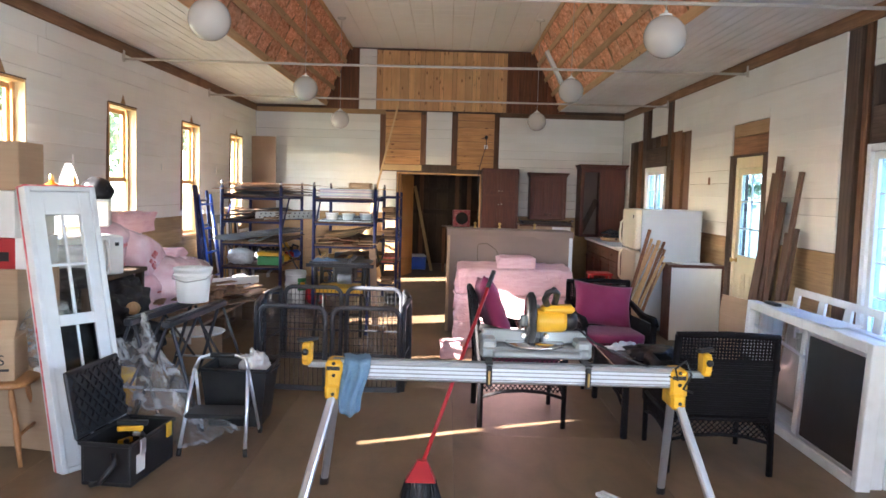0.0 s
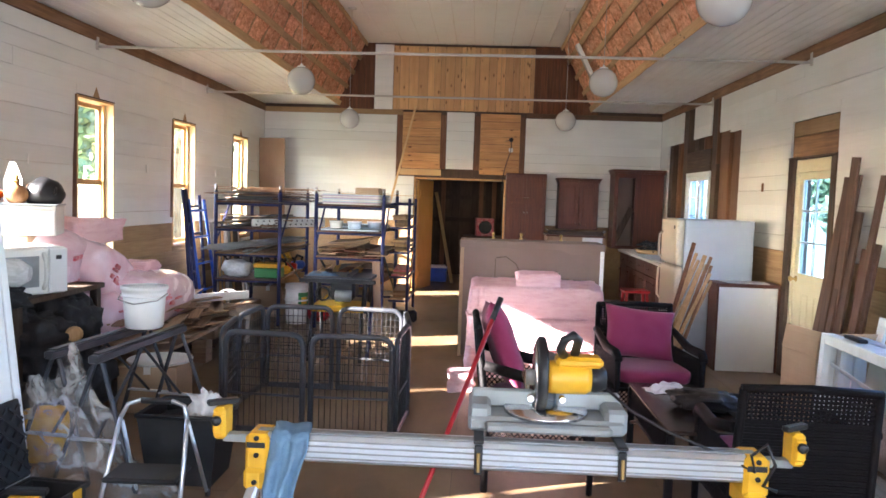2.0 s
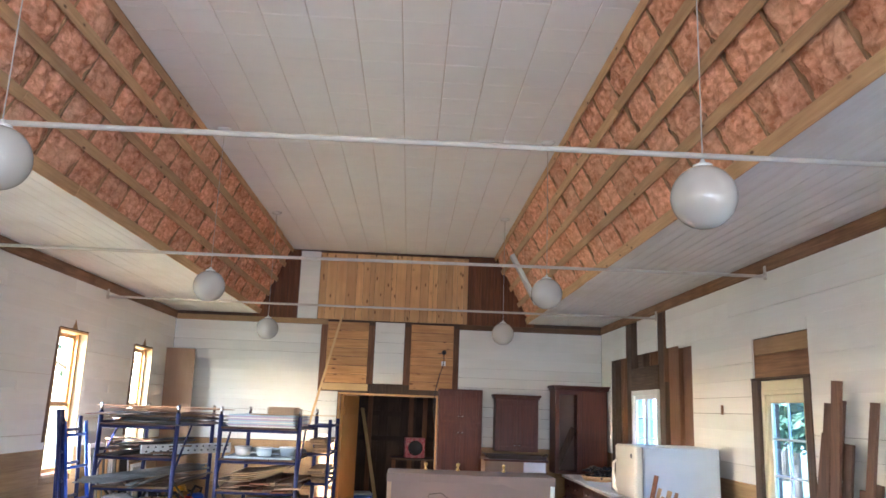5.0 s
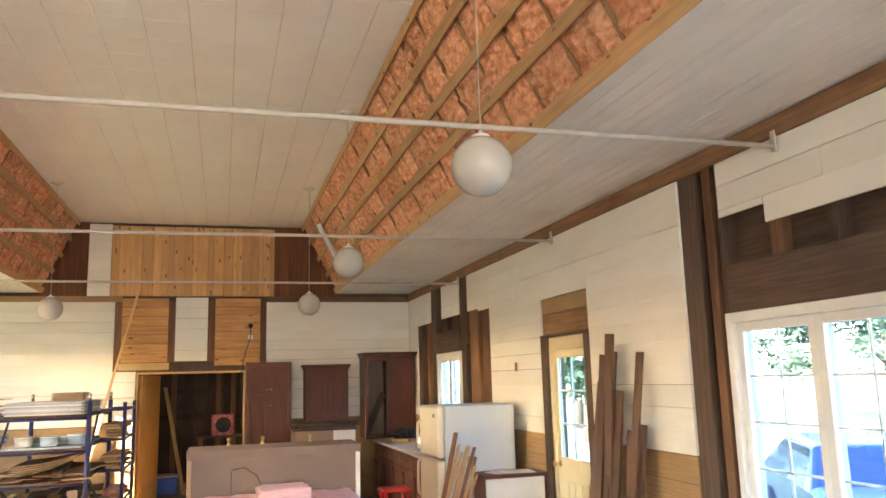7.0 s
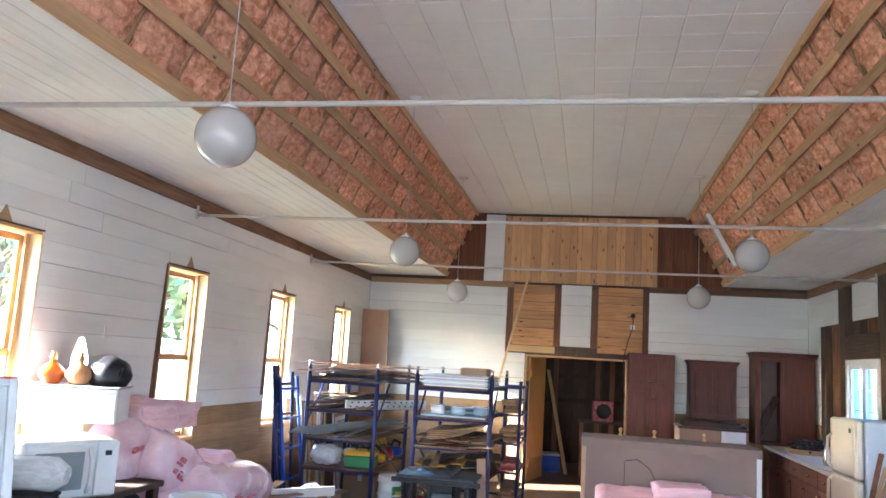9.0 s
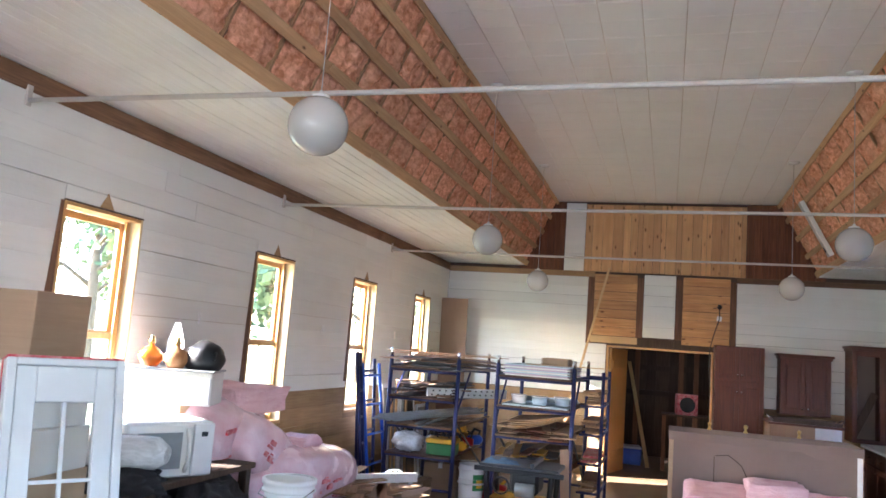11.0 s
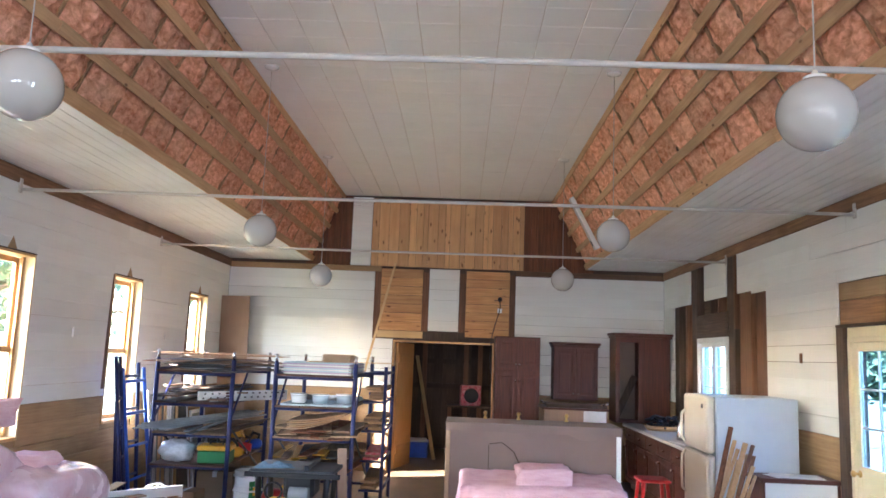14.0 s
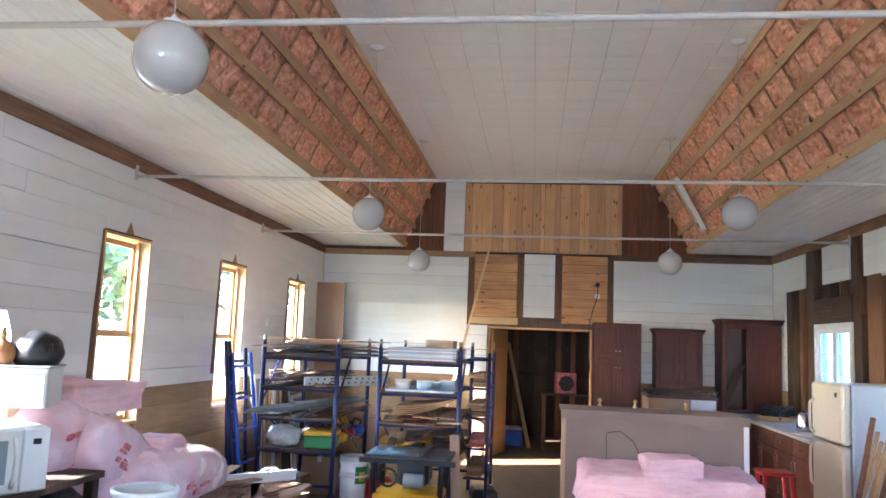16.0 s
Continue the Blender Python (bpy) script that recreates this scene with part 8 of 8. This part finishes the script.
part("handwheel", Geo().tube([(-0.15 + 0.07 * math.cos(k * math.pi / 8), -0.225, 0.68 + 0.07 * math.sin(k * math.pi / 8)) for k in range(16)], 0.01, 8, True), M["black_plastic"], ts)
part("fence", Geo().box(0.10, 0.14, -0.27, 0.27, 0.861, 0.90, 0.006), M["charcoal"], ts)
for a in (-1, 1):
    part("leg", Geo().tube([(a * 0.25, -0.2, 0.50), (a * 0.27, -0.38, 0.0)], 0.018, 8), M["black_metal"], ts)
    part("leg", Geo().tube([(a * 0.25, 0.2, 0.50), (a * 0.27, 0.36, 0.0)], 0.018, 8), M["black_metal"], ts)
part("stretcher", Geo().tube([(-0.26, -0.29, 0.25), (0.26, -0.29, 0.25)], 0.014, 8), M["black_metal"], ts)
rag("folded_cloth", "blue_cloth", "folded pale blue cloth on the table saw", pose(-1.30, 8.76, 0.861, 0, 0, 12), 0.30, 0.26, 0.03, 5.0)
solid("plywood_offcut", Geo().box(-0.04, 0.04, -0.009, 0.009, 0, 1.0, 0.002, pose(-0.72, 8.97, 0, -6, -3, 10)), M["plywood"], "orange-brown board leaning by the table saw", "lumber")
solid("blue_post", Geo().tube([(-0.80, 8.62, 0.0), (-0.83, 9.3, 0.80)], 0.02, 8), M["blue_frame"], "loose blue scaffold tube by the saw", "tube")
SETTLE = PLAN
# ---- outside ----
def tree(x, y, h, r, seed, label):
    q = random.Random(seed)
    t = thing("tree", label, "tree", pose(x, y, -0.6), "trees outside")
    tr = Geo().tube([(0, 0, 0), (0.05, 0.02, h * 0.3), (-0.05, 0.05, h * 0.6), (0.0, 0.0, h * 0.92)], [r * 0.10, r * 0.075, r * 0.05, r * 0.012], 10)
    limbs = []
    for i in range(14):
        z = h * q.uniform(0.28, 0.8)
        a = q.uniform(0, 6.28)
        ln = r * q.uniform(0.5, 0.95) * (1.1 - 0.5 * z / h)
        e = Vector((ln * math.cos(a), ln * math.sin(a), z + ln * q.uniform(0.2, 0.6)))
        tr.tube([(0, 0, z), e * 0.5 + Vector((0, 0, z * 0.5 + 0.03 * h)), e], [r * 0.035, r * 0.02, r * 0.006], 6)
        limbs.append(e)
    part("trunk", tr, M["bark"], t, "brown branched trunk")
    v, f = [], []
    for e in limbs + [Vector((0, 0, h * 0.92)), Vector((0, 0, h * 0.8))]:
        for k in range(170):
            d = Vector((q.gauss(0, 1), q.gauss(0, 1), q.gauss(0, 0.8))) * r * 0.17
            c = e + d
            s = q.uniform(0.10, 0.24)
            n1 = Vector((q.gauss(0, 1), q.gauss(0, 1), q.gauss(0, 1))).normalized()
            n2 = n1.orthogonal().normalized()
            o = len(v)
            v += [c + n1 * s, c + n2 * s * 0.55, c - n1 * s, c - n2 * s * 0.55]
            f.append((o, o + 1, o + 2, o + 3))
    g = Geo()
    g.v, g.f, g.s = v, f, [False] * len(f)
    part("crown", g, M["leaf"], t, "leafy green crown")["kind"] = "stuff"


for i, (x, y, h, r) in enumerate(((-15, 26, 10, 3.4), (-13, 34, 11, 3.8), (-20, 44, 12, 4.5), (-11, 19, 8, 2.6), (-25, 36, 11, 4), (-9, 41, 10, 3.6), (-16, 55, 13, 5), (-22, 27, 9, 3.2))):
    tree(x, y, h, r, 100 + i, "leafy green tree outside the windows")
for i, (x, y, h, r) in enumerate(((16, 34, 6, 2.6), (26, 30, 7, 3), (36, 36, 8, 3.4), (13, 27, 5, 2.0), (48, 40, 9, 4), (30, 48, 9, 4))):
    tree(x, y, h, r, 200 + i, "low bushy tree across the field")

car = thing("parked_car", "dark blue car parked outside the large window", "car", pose(8.6, 10.4, -0.6, 0, 0, 62))
plain("car_paint", (0.03, 0.07, 0.16), 0.2, 0.3, dark=(0.025, 0.06, 0.14), coat=0.8)
body = Geo()
prof = [(-2.2, 0.45), (-2.2, 0.85), (-1.35, 0.98), (-0.75, 1.42), (0.75, 1.46), (1.5, 1.02), (2.15, 0.92), (2.2, 0.45)]
vs = []
for s in (-1, 1):
    vs += [(x, s * (0.85 if z < 1.05 else 0.66), z) for x, z in prof]
n = len(prof)
body.add(vs, [tuple(range(n)), tuple(range(2 * n - 1, n - 1, -1))] + [(i, (i + 1) % n, n + (i + 1) % n, n + i) for i in range(n)])
bd = part("body", body, M["car_paint"], car)
bv = bd.modifiers.new("round", "BEVEL")
bv.width, bv.segments = 0.08, 3
for s in (-1, 1):
    part("window", Geo().add([(-0.95, s * 0.79, 1.05), (1.2, s * 0.79, 1.07), (0.68, s * 0.705, 1.38), (-0.65, s * 0.705, 1.36), (-0.95, s * 0.76, 1.05), (1.2, s * 0.76, 1.07), (0.68, s * 0.67, 1.38), (-0.65, s * 0.67, 1.36)],
                             [(0, 1, 2, 3), (4, 7, 6, 5), (0, 4, 5, 1), (1, 5, 6, 2), (2, 6, 7, 3), (3, 7, 4, 0)]), M["screen"], car, "dark side window")
    for x in (-1.35, 1.35):
        w = part("wheel", Geo().lathe([(0.17, -0.1), (0.30, -0.1), (0.325, -0.06), (0.325, 0.06), (0.30, 0.1), (0.17, 0.1)], 24, pose(x, s * 0.80, 0.325, 90, 0, 0)), M["black_plastic"], car)
        part("rim", Geo().lathe([(0, -0.06), (0.17, -0.105), (0.17, 0.105), (0, 0.06)], 20, pose(x, s * 0.80, 0.325, 90, 0, 0)), M["alu"], w)
part("windscreen", Geo().add([(1.47, -0.66, 1.06), (1.47, 0.66, 1.06), (0.80, 0.60, 1.45), (0.80, -0.60, 1.45), (1.44, -0.66, 1.04), (1.44, 0.66, 1.04), (0.77, 0.60, 1.43), (0.77, -0.60, 1.43)], [(0, 1, 2, 3), (4, 7, 6, 5), (0, 4, 5, 1), (1, 5, 6, 2), (2, 6, 7, 3), (3, 7, 4, 0)]), M["screen"], car, "dark windscreen")
